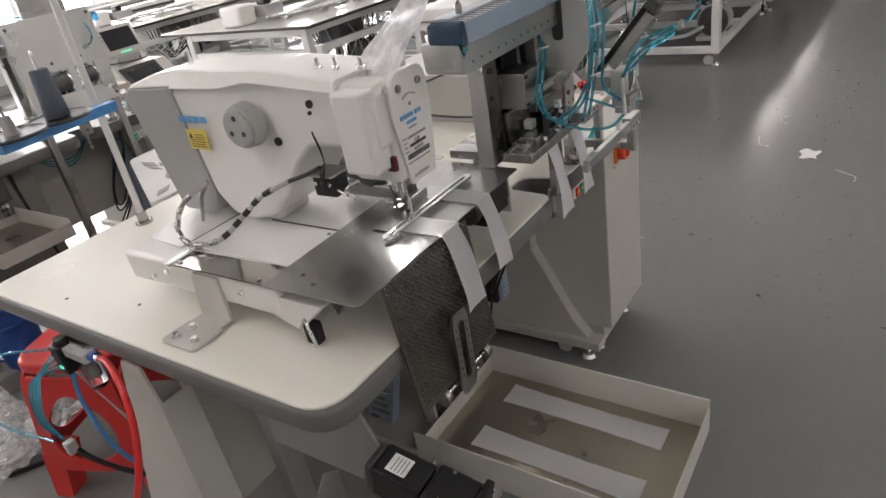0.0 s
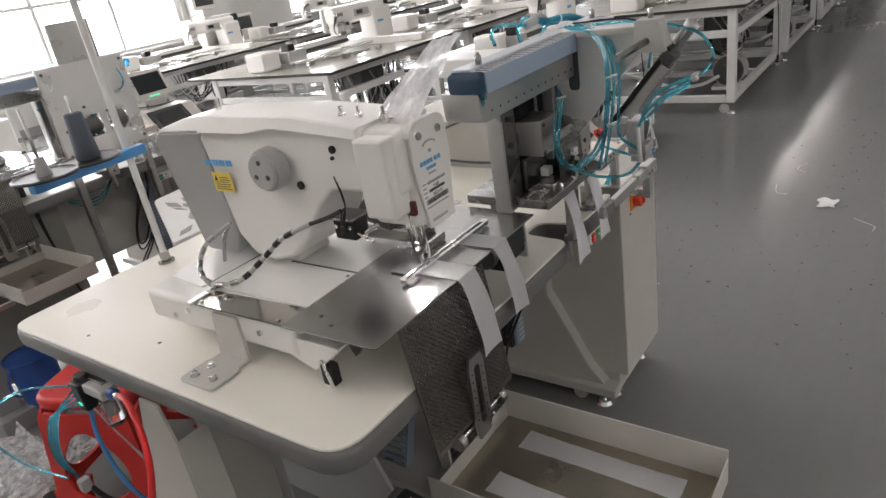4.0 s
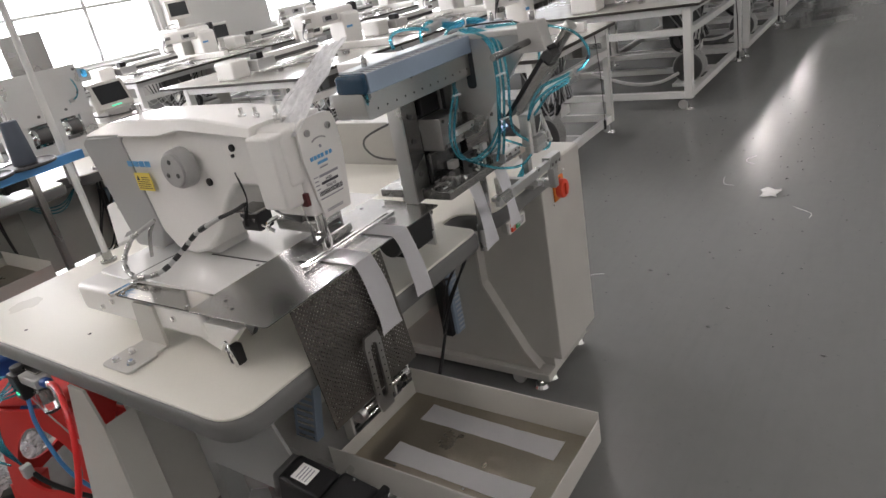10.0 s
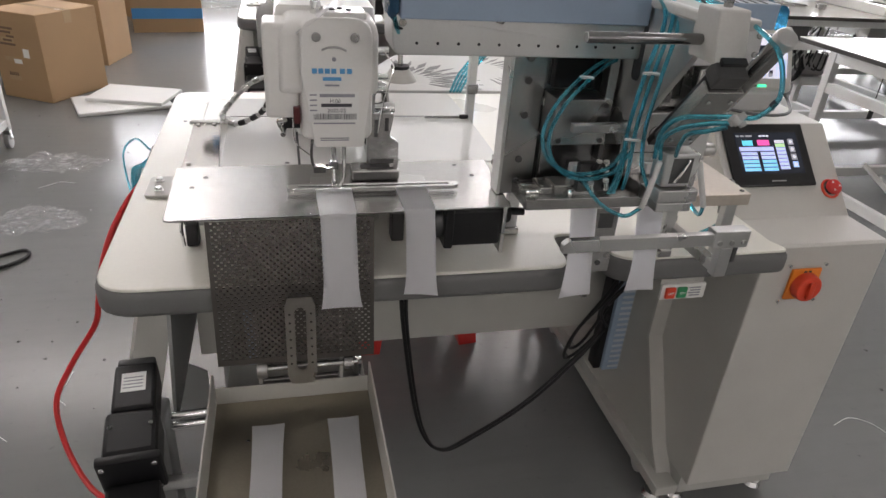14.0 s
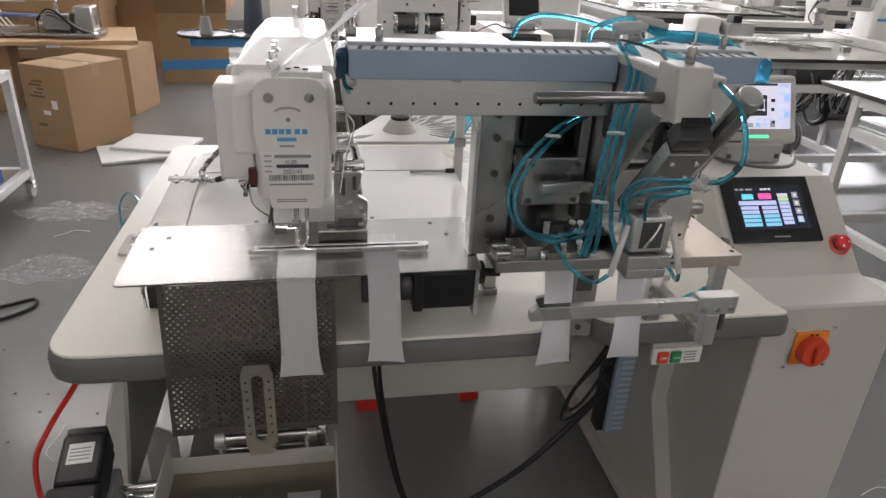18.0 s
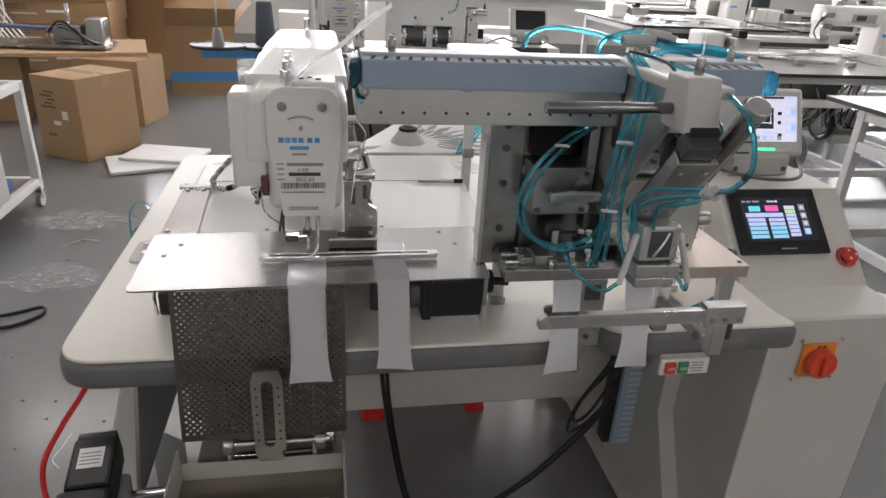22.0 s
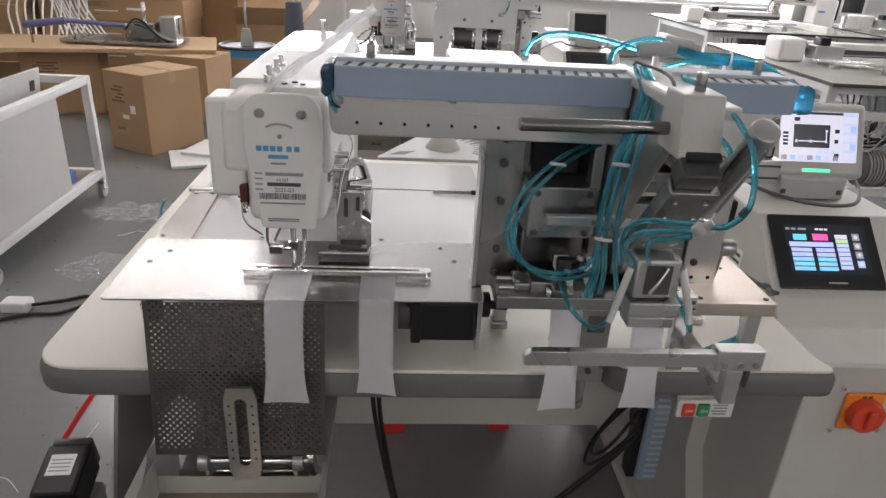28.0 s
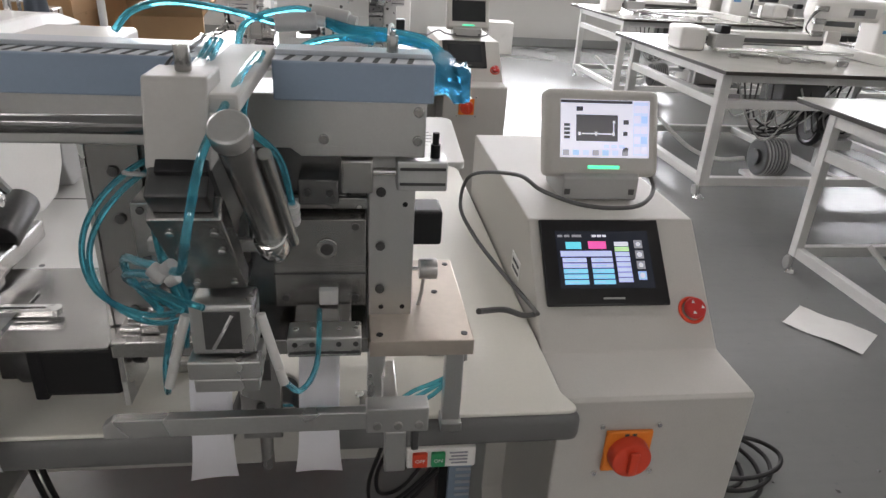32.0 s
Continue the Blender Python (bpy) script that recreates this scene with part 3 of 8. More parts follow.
part("rear_cap", taper(prism(nb(), CAP, "x", 0.294, 0.435, 0.003, 2), 1.14, 1.185, 0.030, 0.010), WHITE, head)
part("rear_cover", taper(prism(nb(), BACK, "x", 0.295, 0.434, 0.004, 2), 1.14, 1.185, 0.030, 0.010), MOULDED, head, "grey moulded rear cover")
part("nose", box(nb(), (0.322, 0.046, 0.995), (0.428, 0.15, 1.166), 0.014, 4), WHITE, head)
part("face_plate", prism(nb(), rounded([(0.342, 0.988), (0.414, 0.988), (0.427, 1.10), (0.424, 1.174), (0.326, 1.174), (0.324, 1.10)], [0.006, 0.006, 0.03, 0.03, 0.03, 0.03]), "y", 0.040, 0.0465, 0.002), WHITE, head, "front face plate under clear film")
part("side_cover", box(nb(), (0.274, 0.054, 1.028), (0.3215, 0.118, 1.162), 0.006, 3), WHITE, head, "boxy cream side cover")
wheel = part("hand_wheel", cyl(cyl(nb(), (0.295, 0.340, 1.102), (0.266, 0.340, 1.102), 0.041, 0.039, seg=32, bev=0.004), (0.270, 0.340, 1.102), (0.260, 0.340, 1.102), 0.034, seg=32, bev=0.002), GREYPL, head, "round grey cap with three screws")
for a in (90, 210, 330):
    screw(wheel, (0.2605, 0.340 + 0.018 * math.cos(radians(a)), 1.102 + 0.018 * math.sin(radians(a))), (-1, 0, 0), 0.005, 0.002, DARKST)
part("warning_label", box(nb(), (0.2918, 0.479, 1.043), (0.2932, 0.536, 1.083)), YELLOW, head, "yellow warning label with small print")
YF = 0.0396  # front of the face plate


def bar(name, x0, z0, x1, z1, mat, parent, y=YF, d=0.0006):
    return part(name, box(nb(), (x0, y - d, z0), (x1, y + 0.0004, z1)), mat, parent)


# print on the face plate: maker's mark as plain shapes, type label with barcode
for i, (x0, x1) in enumerate(((0.340, 0.347), (0.349, 0.356), (0.358, 0.365), (0.367, 0.374), (0.379, 0.386), (0.389, 0.396))):
    bar("maker_mark", x0, 1.098, x1, 1.105, LOGO, head)
bar("maker_mark", 0.355, 1.088, 0.381, 1.093, LOGO, head)
bar("maker_mark", 0.358, 1.080, 0.378, 1.0825, PALEINK, head)
bar("type_label", 0.3335, 1.028, 0.406, 1.072, PAPER, head, d=0.0003)
text_part("print", "H.00", 0.008, Matrix.Translation((0.372, YF - 0.0008, 1.0585)) @ pose(0, 0, 0, 90), INK, head)
text_part("print", "2022-03", 0.008, Matrix.Translation((0.374, YF - 0.0008, 1.0445)) @ pose(0, 0, 0, 90), INK, head)
bar("print_line", 0.350, 1.0645, 0.400, 1.0690, PALEINK, head, d=0.0007)
bar("print_line", 0.352, 1.0500, 0.396, 1.0550, INK, head, d=0.0007)
for k in range(4):
    bar("print_line", 0.336, 1.0665 - k * 0.0075, 0.346, 1.0685 - k * 0.0075, PALEINK, head, d=0.0007)
random.seed(4)
x = 0.341
while x < 0.402:
    w = random.choice((0.0006, 0.0010, 0.0016))
    bar("barcode_line", x, 1.0315, x + w, 1.0400, INK, head, d=0.0008)
    x += w + random.choice((0.0008, 0.0012))
bar("print_line", 0.341, 1.0245, 0.401, 1.0265, PALEINK, head)
bar("print_line", 0.350, 1.0020, 0.392, 1.0034, PALEINK, head)
bar("print_line", 0.350, 0.9990, 0.392, 1.0004, PALEINK, head)
part("raised_arc", tube(nb(), [(0.354, YF - 0.0002, 1.130), (0.362, YF - 0.0005, 1.1335), (0.371, YF - 0.0005, 1.1345), (0.380, YF - 0.0005, 1.1335), (0.388, YF - 0.0002, 1.130)], 0.0016), GREYPL, head)
part("dot", cyl(nb(), (0.371, YF + 0.001, 1.118), (0.371, YF - 0.0008, 1.118), 0.003), PALEINK, head)
for sx in (0.347, 0.400):
    screw(head, (sx, 0.0405, 1.148), (0, -1, 0), 0.0065, 0.004, STEELP)

# print on the side of the column: maker's mark as plain shapes
for i in range(4):
    y0 = 0.546 - i * 0.0215
    part("maker_mark", box(nb(), (0.2918, y0 - 0.0175, 1.097), (0.2932, y0, 1.109)), LOGO, head)
part("warning_triangle", prism(nb(), [(0.520, 1.066), (0.531, 1.066), (0.5255, 1.077)], "x", 0.2912, 0.2920), INK, head)
for k in range(6):
    part("print_line", box(nb(), (0.2912, 0.484 + 0.004 * (k % 2), 1.048 + k * 0.0048), (0.2920, 0.513 if k > 3 else 0.531, 1.0496 + k * 0.0048)), PRINTBR, head)

# dark rubber plugs, screws, seam on the arm
for y, z, r in ((0.182, 1.139, 0.007), (0.186, 1.124, 0.0035), (0.281, 1.070, 0.008)):
    part("plug", cyl(nb(), (0.295, y, z), (0.290, y, z), r, seg=16, bev=0.001), BLACK, head)
TOPC = rounded([(0.12, 1.155), (0.33, 1.172), (0.40, 1.161), (0.546, 1.161), (0.546, 1.191), (0.30, 1.190), (0.12, 1.176)], [0, 0.06, 0.06, 0, 0.0, 0.08, 0.0], 5)
part("top_cover", taper(prism(nb(), TOPC, "x", 0.2908, 0.4382, 0.003, 3), 1.168, 1.191, 0.030, 0.012), WHITE, head, "rounded cream top cover")
part("eyelet", cyl(nb(), (0.372, 0.565, 1.184), (0.372, 0.565, 1.212), 0.006), CHROME, head)
for (y, r) in ((0.105, 0.010), (0.16, 0.008), (0.20, 0.010)):
    guide = part("thread_guide", cyl(cyl(nb(), (0.350, y, 1.165), (0.350, y, 1.186), r * 0.8, seg=14, bev=0.002), (0.350, y, 1.186), (0.350, y, 1.198), r * 0.4), CHROME, head)
part("guide_plate", box(nb(), (0.36, 0.07, 1.165), (0.42, 0.135, 1.176), 0.003), WHITE, head)
for k in range(3):
    part("plug", cyl(nb(), (0.372 + k * 0.012, 0.09 + 0.012 * (k % 2), 1.175), (0.372 + k * 0.012, 0.09 + 0.012 * (k % 2), 1.1775), 0.004, seg=12), BLACK, head)

# thread tension unit on the far side of the nose
for z, r in ((1.118, 0.014), (1.080, 0.011), (1.060, 0.012)):
    t = part("tension_disc", cyl(cyl(nb(), (0.424, 0.095, z), (0.434, 0.095, z), r, seg=20, bev=0.002), (0.434, 0.095, z), (0.456, 0.095, z), r * 0.45, seg=14), CHROME, head)
part("take_up_spring", tube(nb(), [(0.45, 0.09, 1.118), (0.462, 0.08, 1.10), (0.455, 0.075, 1.075), (0.447, 0.08, 1.04), (0.44, 0.075, 0.998)], 0.0012, 6), CHROME, head)
part("tension_bracket", box(nb(), (0.426, 0.075, 1.045), (0.432, 0.125, 1.10), 0.002), STEELP, head)

# needle, presser, light
part("needle_bar", cyl(nb(), (0.373, 0.10, 0.905), (0.373, 0.10, 1.0), 0.0042), CHROME, head)
part("needle", cyl(nb(), (0.373, 0.10, 0.890), (0.373, 0.10, 0.915), 0.0009, 0.0012, 8), CHROME, head)
part("needle_clamp", box(nb(), (0.366, 0.094, 0.930), (0.380, 0.107, 0.944), 0.002), DARKST, head)
part("presser_bar", cyl(nb(), (0.389, 0.10, 0.915), (0.389, 0.10, 1.0), 0.0036), CHROME, head)
part("presser_foot", tube(nb(), [(0.389, 0.098, 0.945), (0.389, 0.094, 0.92), (0.383, 0.093, 0.904), (0.373, 0.094, 0.900)], 0.0024), CHROME, head)
part("wiper_arm", tube(nb(), [(0.340, 0.09, 0.985), (0.338, 0.085, 0.955), (0.345, 0.085, 0.937), (0.372, 0.088, 0.936)], 0.0022), DARKST, head)
part("wiper_block", box(nb(), (0.340, 0.080, 0.930), (0.360, 0.094, 0.942), 0.002), DARKST, head)
part("thread_take_up", tube(nb(), [(0.312, 0.06, 1.030), (0.312, 0.058, 1.0), (0.318, 0.058, 0.985), (0.335, 0.07, 0.965)], 0.0012, 6), CHROME, head)
part("red_cap", box(nb(), (0.3125, 0.046, 1.022), (0.3225, 0.064, 1.047), 0.002), DARKRED, head, "small dark red finger guard block")
part("work_light", cyl(nb(), (0.372, 0.125, 0.990), (0.372, 0.125, 0.984), 0.006), GLOW_LED, head, "small white LED work light")

# cable in spiral conduit at the column foot
CONDUIT = [(0.285, 0.515, 0.975), (0.235, 0.540, 0.950), (0.193, 0.522, 0.915), (0.176, 0.465, 0.8985), (0.205, 0.420, 0.8990), (0.250, 0.395, 0.926), (0.272, 0.350, 0.965), (0.282, 0.270, 1.000)]
part("conduit", tube(nb(), CONDUIT, 0.0048, 10), GREYPL, head, "grey spiral cable conduit")
for k in range(12):
    p = spline(CONDUIT, 6)
    i = 4 + k * 3
    part("spiral_turn", cyl(nb(), p[i], p[i] + (p[i + 1] - p[i]) * 1.6, 0.0058, seg=12), BLACK if k > 6 else STEELP, head)
part("cable_end", tube(nb(), [(0.282, 0.270, 1.000), (0.286, 0.225, 1.015), (0.288, 0.190, 1.03)], 0.004), RUBBER, head)
part("conduit_bracket", tube(nb(), [(0.275, 0.56, 0.888), (0.280, 0.545, 0.940), (0.288, 0.520, 0.975)], 0.004), STEELP, head)

# thread trimmer works under the arm
trim = part("trimmer_box", box(nb(), (0.292, 0.172, 0.972), (0.330, 0.222, 1.010), 0.004), BLACK, head, "black trimmer solenoid under the arm")
part("trimmer_plate", box(nb(), (0.286, 0.168, 1.010), (0.336, 0.228, 1.016), 0.002), STEELP, trim)
part("trimmer_rod", cyl(nb(), (0.300, 0.172, 0.985), (0.296, 0.135, 0.975), 0.004), CHROME, trim)
part("trimmer_lever", tube(nb(), [(0.296, 0.150, 0.978), (0.290, 0.140, 0.995), (0.300, 0.120, 1.005)], 0.004), CHROME, trim)
for k in range(3):
    screw(trim, (0.2915, 0.180 + 0.016 * k, 0.998), (-1, 0, 0), 0.004, 0.003)
for k in range(3):
    part("wire", tube(nb(), [(0.285, 0.195 + 0.004 * k, 0.985), (0.280, 0.180, 1.01 + 0.01 * k), (0.2835, 0.172, 1.045), (0.2845, 0.176 + 0.004 * k, 1.075 + 0.01 * k)], 0.0014, 6), RUBBER, head)

# fixings along the left of the bed
part("corner_bracket", prism(nb(), rounded([(0.030, 0.335), (0.100, 0.335), (0.100, 0.43), (0.030, 0.43)], 0.012), "z", T + 0.0005, T + 0.006, 0.001, 1), CABINET, head, "pale steel mounting bracket with three bolts")
part("bracket_web", prism(nb(), rounded([(0.345, T + 0.003), (0.43, T + 0.003), (0.415, 0.875), (0.345, 0.875)], 0.006), "x", 0.124, 0.131), CABINET, head)
part("bracket_foot", box(nb(), (0.095, 0.345, T + 0.0008), (0.131, 0.425, T + 0.006), 0.001), CABINET, head)
for x, y in ((0.050, 0.405), (0.082, 0.40), (0.055, 0.36)):
    b = screw(head, (x, y, T + 0.006), (0, 0, 1), 0.0065, 0.008)
    part("washer", cyl(nb(), (x, y, T + 0.0058), (x, y, T + 0.0075), 0.009), CHROME, b)
for y, z in ((0.36, 0.85), (0.40, 0.835), (0.29, 0.855), (0.50, 0.86), (0.55, 0.84)):
    screw(head, (0.1315, y, z), (-1, 0, 0), 0.006, 0.007)
part("bed_lug", prism(nb(), rounded([(0.10, 0.86), (0.23, 0.86), (0.23, 0.82), (0.17, 0.80), (0.12, 0.845)], 0.008), "x", 0.134, 0.158, 0.002), WHITE, head)
hinge = part("hinge_block", box(nb(), (0.130, 0.130, T + 0.001), (0.150, 0.158, 0.822), 0.004), BLACK, head, "black rubber hinge with chrome clip")
part("hinge_clip", tube(nb(), [(0.126, 0.13, T + 0.004), (0.124, 0.135, 0.815), (0.128, 0.145, 0.832), (0.126, 0.158, 0.812)], 0.003), CHROME, hinge)
part("plate_stop", prism(nb(), [(0.040, 0.888), (0.075, 0.888), (0.060, 0.862)], "x", 0.128, 0.140), BLACK, head)
for x, y in ((0.168, 0.165), (0.150, 0.125), (0.60, 0.20), (0.62, 0.15), (0.30, 0.225), (0.50, 0.23)):
    part("countersunk_screw", cyl(nb(), (x, y, 0.8914), (x, y, 0.8920), 0.004, seg=14), DARKST, head)
part("needle_plate", cyl(nb(), (0.385, 0.105, 0.8914), (0.385, 0.105, 0.8922), 0.024, seg=28), STEELP, head, "round needle plate inset in the work plate")
for x, y in ((0.133, 0.235), (0.130, 0.445), (0.160, 0.448)):
    screw(head, (x, y, 0.888), (0, 0, 1), 0.004, 0.003)
part("cover_seam", box(nb(), (0.187, 0.5008, 0.884), (0.70, 0.5032, 0.8882)), BLACK, head)
part("cover_slot", box(nb(), (0.319, 0.219, 0.8876), (0.3235, 0.40, 0.8886)), BLACK, head)
part("cover_latch", cyl(nb(), (0.600, 0.480, 0.892), (0.695, 0.480, 0.892), 0.0030), STEELP, head)
part("latch_knob", cyl(nb(), (0.678, 0.480, 0.8935), (0.698, 0.480, 0.8935), 0.0050, seg=16, bev=0.001), BLACK, head)

# holes in the laminate
for x, y in ((0.055, 0.80), (0.10, 0.60), (0.45, 0.93), (0.78, 0.4)):
    part("hole_cap", cyl(nb(), (x, y, T - 0.001), (x, y, T + 0.0006), 0.004, seg=12), BLACK, table)

# feed clamp: long slotted rails under the needle with its carriage
clamp = station("feed_clamp", (0.44, 0.10, 0.892), "bright steel feed clamp with long slotted rails under the needle", "machine clamp")


def slotted_bar(name, x0, x1, y, z, half, h, mat, parent):
    outer = rounded([(x0, y - half), (x1, y - half), (x1, y + half), (x0, y + half)], half * 0.98, 5)
    bm = nb()
    for s in (-1, 1):
        box(bm, (x0 + half, y + s * half * 0.72 - 0.003, z), (x1 - half, y + s * half * 0.72 + 0.003, z + h), 0.001)
    for c in (x0 + half, x1 - half):
        cyl(bm, (c, y, z), (c, y, z + h), half, seg=20)
    return part(name, bm, mat, parent)


slotted_bar("rail", 0.298, 0.580, 0.090, 0.8965, 0.009, 0.008, CHROME, clamp)
part("lower_plate", box(nb(), (0.335, 0.098, 0.8935), (0.53, 0.150, 0.8955), 0.0006), STEEL, clamp)
part("carriage", box(nb(), (0.405, 0.125, 0.897), (0.485, 0.165, 0.915), 0.003), STEELP, clamp)
part("carriage_slot", box(nb(), (0.42, 0.135, 0.9148), (0.47, 0.152, 0.9156)), DARKST, clamp)
face = part("lift_plate", prism(nb(), rounded([(0.432, 0.905), (0.486, 0.905), (0.486, 0.955), (0.470, 0.965), (0.478, 1.005), (0.432, 1.005)], 0.006), "y", 0.150, 0.160, 0.001), STEEL, clamp, "bright steel lifting plate with slots and screws")
part("slot", box(nb(), (0.444, 0.1488, 0.965), (0.450, 0.1502, 0.995)), DARKST, face)
part("slot", box(nb(), (0.462, 0.1488, 0.975), (0.468, 0.1502, 0.998)), DARKST, face)
part("slot", box(nb(), (0.438, 0.1488, 0.918), (0.478, 0.1502, 0.926)), DARKST, face)
for x, z in ((0.44, 0.945), (0.475, 0.945), (0.475, 0.915), (0.44, 0.91), (0.458, 0.952)):
    screw(face, (x, 0.150, z), (0, -1, 0), 0.0038, 0.003)
part("lift_lever", tube(nb(), [(0.44, 0.165, 1.0), (0.445, 0.19, 1.03), (0.465, 0.21, 1.035), (0.475, 0.235, 1.00)], 0.007), STEELP, clamp)
part("lever_joint", cyl(cyl(nb(), (0.425, 0.20, 1.0), (0.485, 0.20, 1.0), 0.010, seg=18, bev=0.002), (0.435, 0.17, 0.975), (0.475, 0.17, 0.975), 0.007), CHROME, clamp)
part("clamp_arm", box(nb(), (0.44, 0.16, 0.90), (0.478, 0.31, 0.93), 0.006), STEELP, clamp)
part("clamp_motor", cyl(nb(), (0.459, 0.22, 0.935), (0.459, 0.30, 0.96), 0.024, seg=20, bev=0.003), DARKST, clamp)

# white strips
STRIPS = []


def strip(x, w, top_y, edge_y, top_z, drop, sway, label, group):
    """A limp strip of cloth over an edge, wider at its cut ends."""
    pts = [(top_y, top_z + 0.0025)] + [(edge_y + 0.012, top_z + 0.0025), (edge_y + 0.002, top_z - 0.0005), (edge_y - 0.004, top_z - 0.012)]
    pts = [Vector((0, y, z)) for y, z in pts] + [Vector((0, edge_y - 0.006 - 0.006 * math.sin(2.6 * k / 6) - 0.15 * drop * k / 6, top_z - 0.012 - drop * k / 6)) for k in range(1, 7)]
    line = spline(pts, 4)
    bm = nb()
    rows = []
    n = len(line)
    for i, p in enumerate(line):
        f = i / (n - 1)
        half = w / 2 * (1.0 + 0.20 * max(0, (f - 0.72) / 0.28) ** 2 + 0.08 * max(0, (0.25 - f) / 0.25))
        dx = sway * max(0, f - 0.3) ** 1.3
        curl = 0.0015 * math.sin(9 * f + x * 40)
        row = []
        for k in range(7):
            u = k / 6 * 2 - 1
            row.append(bm.verts.new((x + dx + u * half, p.y - curl * u - 0.0022 * u * u * f, p.z + 0.004 * f * f * u * math.sin(x * 60))))
        rows.append(row)
    for a, b in zip(rows, rows[1:]):
        for k in range(6):
            bm.faces.new((a[k], a[k + 1], b[k + 1], b[k]))
    got = bmesh.ops.solidify(bm, geom=list(bm.faces), thickness=0.0016)
    ob = part("cloth_strip", bm, CLOTH, sharp=80)
    ob = tagged(ob, label, "cloth", group)
    STRIPS.append(ob)
    return ob


strip(0.372, 0.054, 0.09, 0.003, 0.892, 0.135, 0.004, "white cloth strip hanging over the work plate edge", "cloth strips")
strip(0.500, 0.048, 0.09, 0.010, 0.892, 0.125, 0.004, "white cloth strip hanging straight over the work plate edge", "cloth strips")

# perforated guard under the work plate
guard = station("perforated_guard", (0.30, -0.01, 0.7), "perforated dark steel guard sheet with slotted lever below the work plate", "guard")


def perforated(x0, x1, z0, z1, y, pitch, t):
    """A sheet with real holes: a ring of four quads on each side of every cell."""
    nx, nz = round((x1 - x0) / pitch), round((z1 - z0) / pitch)
    px, pz = (x1 - x0) / nx, (z1 - z0) / nz
    verts, faces = [], []
    for i in range(nx):
        for j in range(nz):
            cx, cz = x0 + (i + 0.5) * px, z0 + (j + 0.5) * pz
            solid = (i + j) % 2 == 1
            base = len(verts)
            hx, hz = px / 2, pz / 2
            r = 0.66 if not solid else 0.0
            o = [(-hx, -hz), (hx, -hz), (hx, hz), (-hx, hz)]
            if solid:
                for yy in (y, y + t):
                    verts += [(cx + a, yy, cz + b) for a, b in o]
                faces += [(base, base + 1, base + 2, base + 3), (base + 7, base + 6, base + 5, base + 4)]
                continue
            inn = [(a * r, b * r) for a, b in o]
            for yy in (y, y + t):
                verts += [(cx + a, yy, cz + b) for a, b in o] + [(cx + a, yy, cz + b) for a, b in inn]
            for k in range(4):
                k2 = (k + 1) % 4
                faces += [(base + k, base + k2, base + 4 + k2, base + 4 + k), (base + 8 + k2, base + 8 + k, base + 12 + k, base + 12 + k2), (base + 4 + k, base + 4 + k2, base + 12 + k2, base + 12 + k)]
    verts = [(a, b + (c - 0.78) * 0.13, c) for a, b, c in verts]
    me = bpy.data.meshes.new("perforated_sheet")
    me.from_pydata(verts, [], faces)
    me.materials.append(GUARDM)
    ob = new("perforated_sheet", me)
    ob.parent = guard
    ob.matrix_parent_inverse = world_of(guard).inverted()
    return ob


def lean(bm):
    """The guard leans out over the table edge."""
    for v in bm.verts:
        v.co.y += (v.co.z - 0.78) * 0.13


GUARDM = material("warm_dark_steel_sheet", (0.12, 0.112, 0.10), 0.36, 0.75, grain=0.08, scale=20, blotch=0.12)
perforated(0.184, 0.421, 0.655, 0.8865, -0.0055, 0.0052, 0.0012)
bm = nb()
for lo, hi in (((0.178, -0.006, 0.65), (0.184, -0.0037, 0.8865)), ((0.421, -0.006, 0.65), (0.427, -0.0037, 0.8865)), ((0.178, -0.006, 0.645), (0.427, -0.0037, 0.655))):
    box(bm, lo, hi)
lean(bm)
part("sheet_rim", bm, GUARDM, guard)
bm = nb()
N, CX, LW = 24, 0.3090, 0.0235
loops = []
for y in (-0.031, -0.0255):
    outer, inner = [], []
    for i in range(N):
        a = 2 * math.pi * (i + 0.5) / N
        c, q = math.cos(a), math.sin(a)
        r = min(1 / max(abs(c), abs(q)), 1.36)
        half = 0.0815 - 0.016
        outer.append(bm.verts.new((CX + LW * max(-1, min(1, c * r)), y, 0.690 + (half + 0.022 if q < 0 else half + 0.016) * max(-1, min(1, q * r)))))
        inner.append(bm.verts.new((CX + 0.0088 * c, y, 0.692 + math.copysign(0.052, q) + 0.0088 * q)))
    loops += [outer, inner]
for a, b in ((loops[0], loops[1]), (loops[1], loops[3]), (loops[3], loops[2]), (loops[2], loops[0])):
    for i in range(N):
        bm.faces.new((a[i], a[(i + 1) % N], b[(i + 1) % N], b[i]))
bmesh.ops.recalc_face_normals(bm, faces=bm.faces[:])
lever = part("slotted_lever", bm, STEELP, guard, "pale slotted steel lever with a row of holes")
for k in range(7):
    for x in (0.2925, 0.3255):
        part("hole", cyl(nb(), (x, -0.0313, 0.645 + 0.016 * k), (x, -0.0309, 0.645 + 0.016 * k), 0.0019, seg=8), BLACK, lever)
part("pivot_rod", cyl(nb(), (0.245, -0.016, 0.628), (0.40, -0.016, 0.628), 0.0055), CHROME, guard)
for x in (0.245, 0.385):
    part("bearing", cyl(cyl(nb(), (x - 0.008, -0.016, 0.628), (x + 0.008, -0.016, 0.628), 0.016, seg=20, bev=0.002), (x - 0.009, -0.016, 0.628), (x + 0.009, -0.016, 0.628), 0.007), STEELP, guard)
link = part("rod_end", cyl(nb(), (0.395, -0.004, 0.628), (0.407, -0.004, 0.628), 0.013, seg=18, bev=0.002), CHROME, guard)
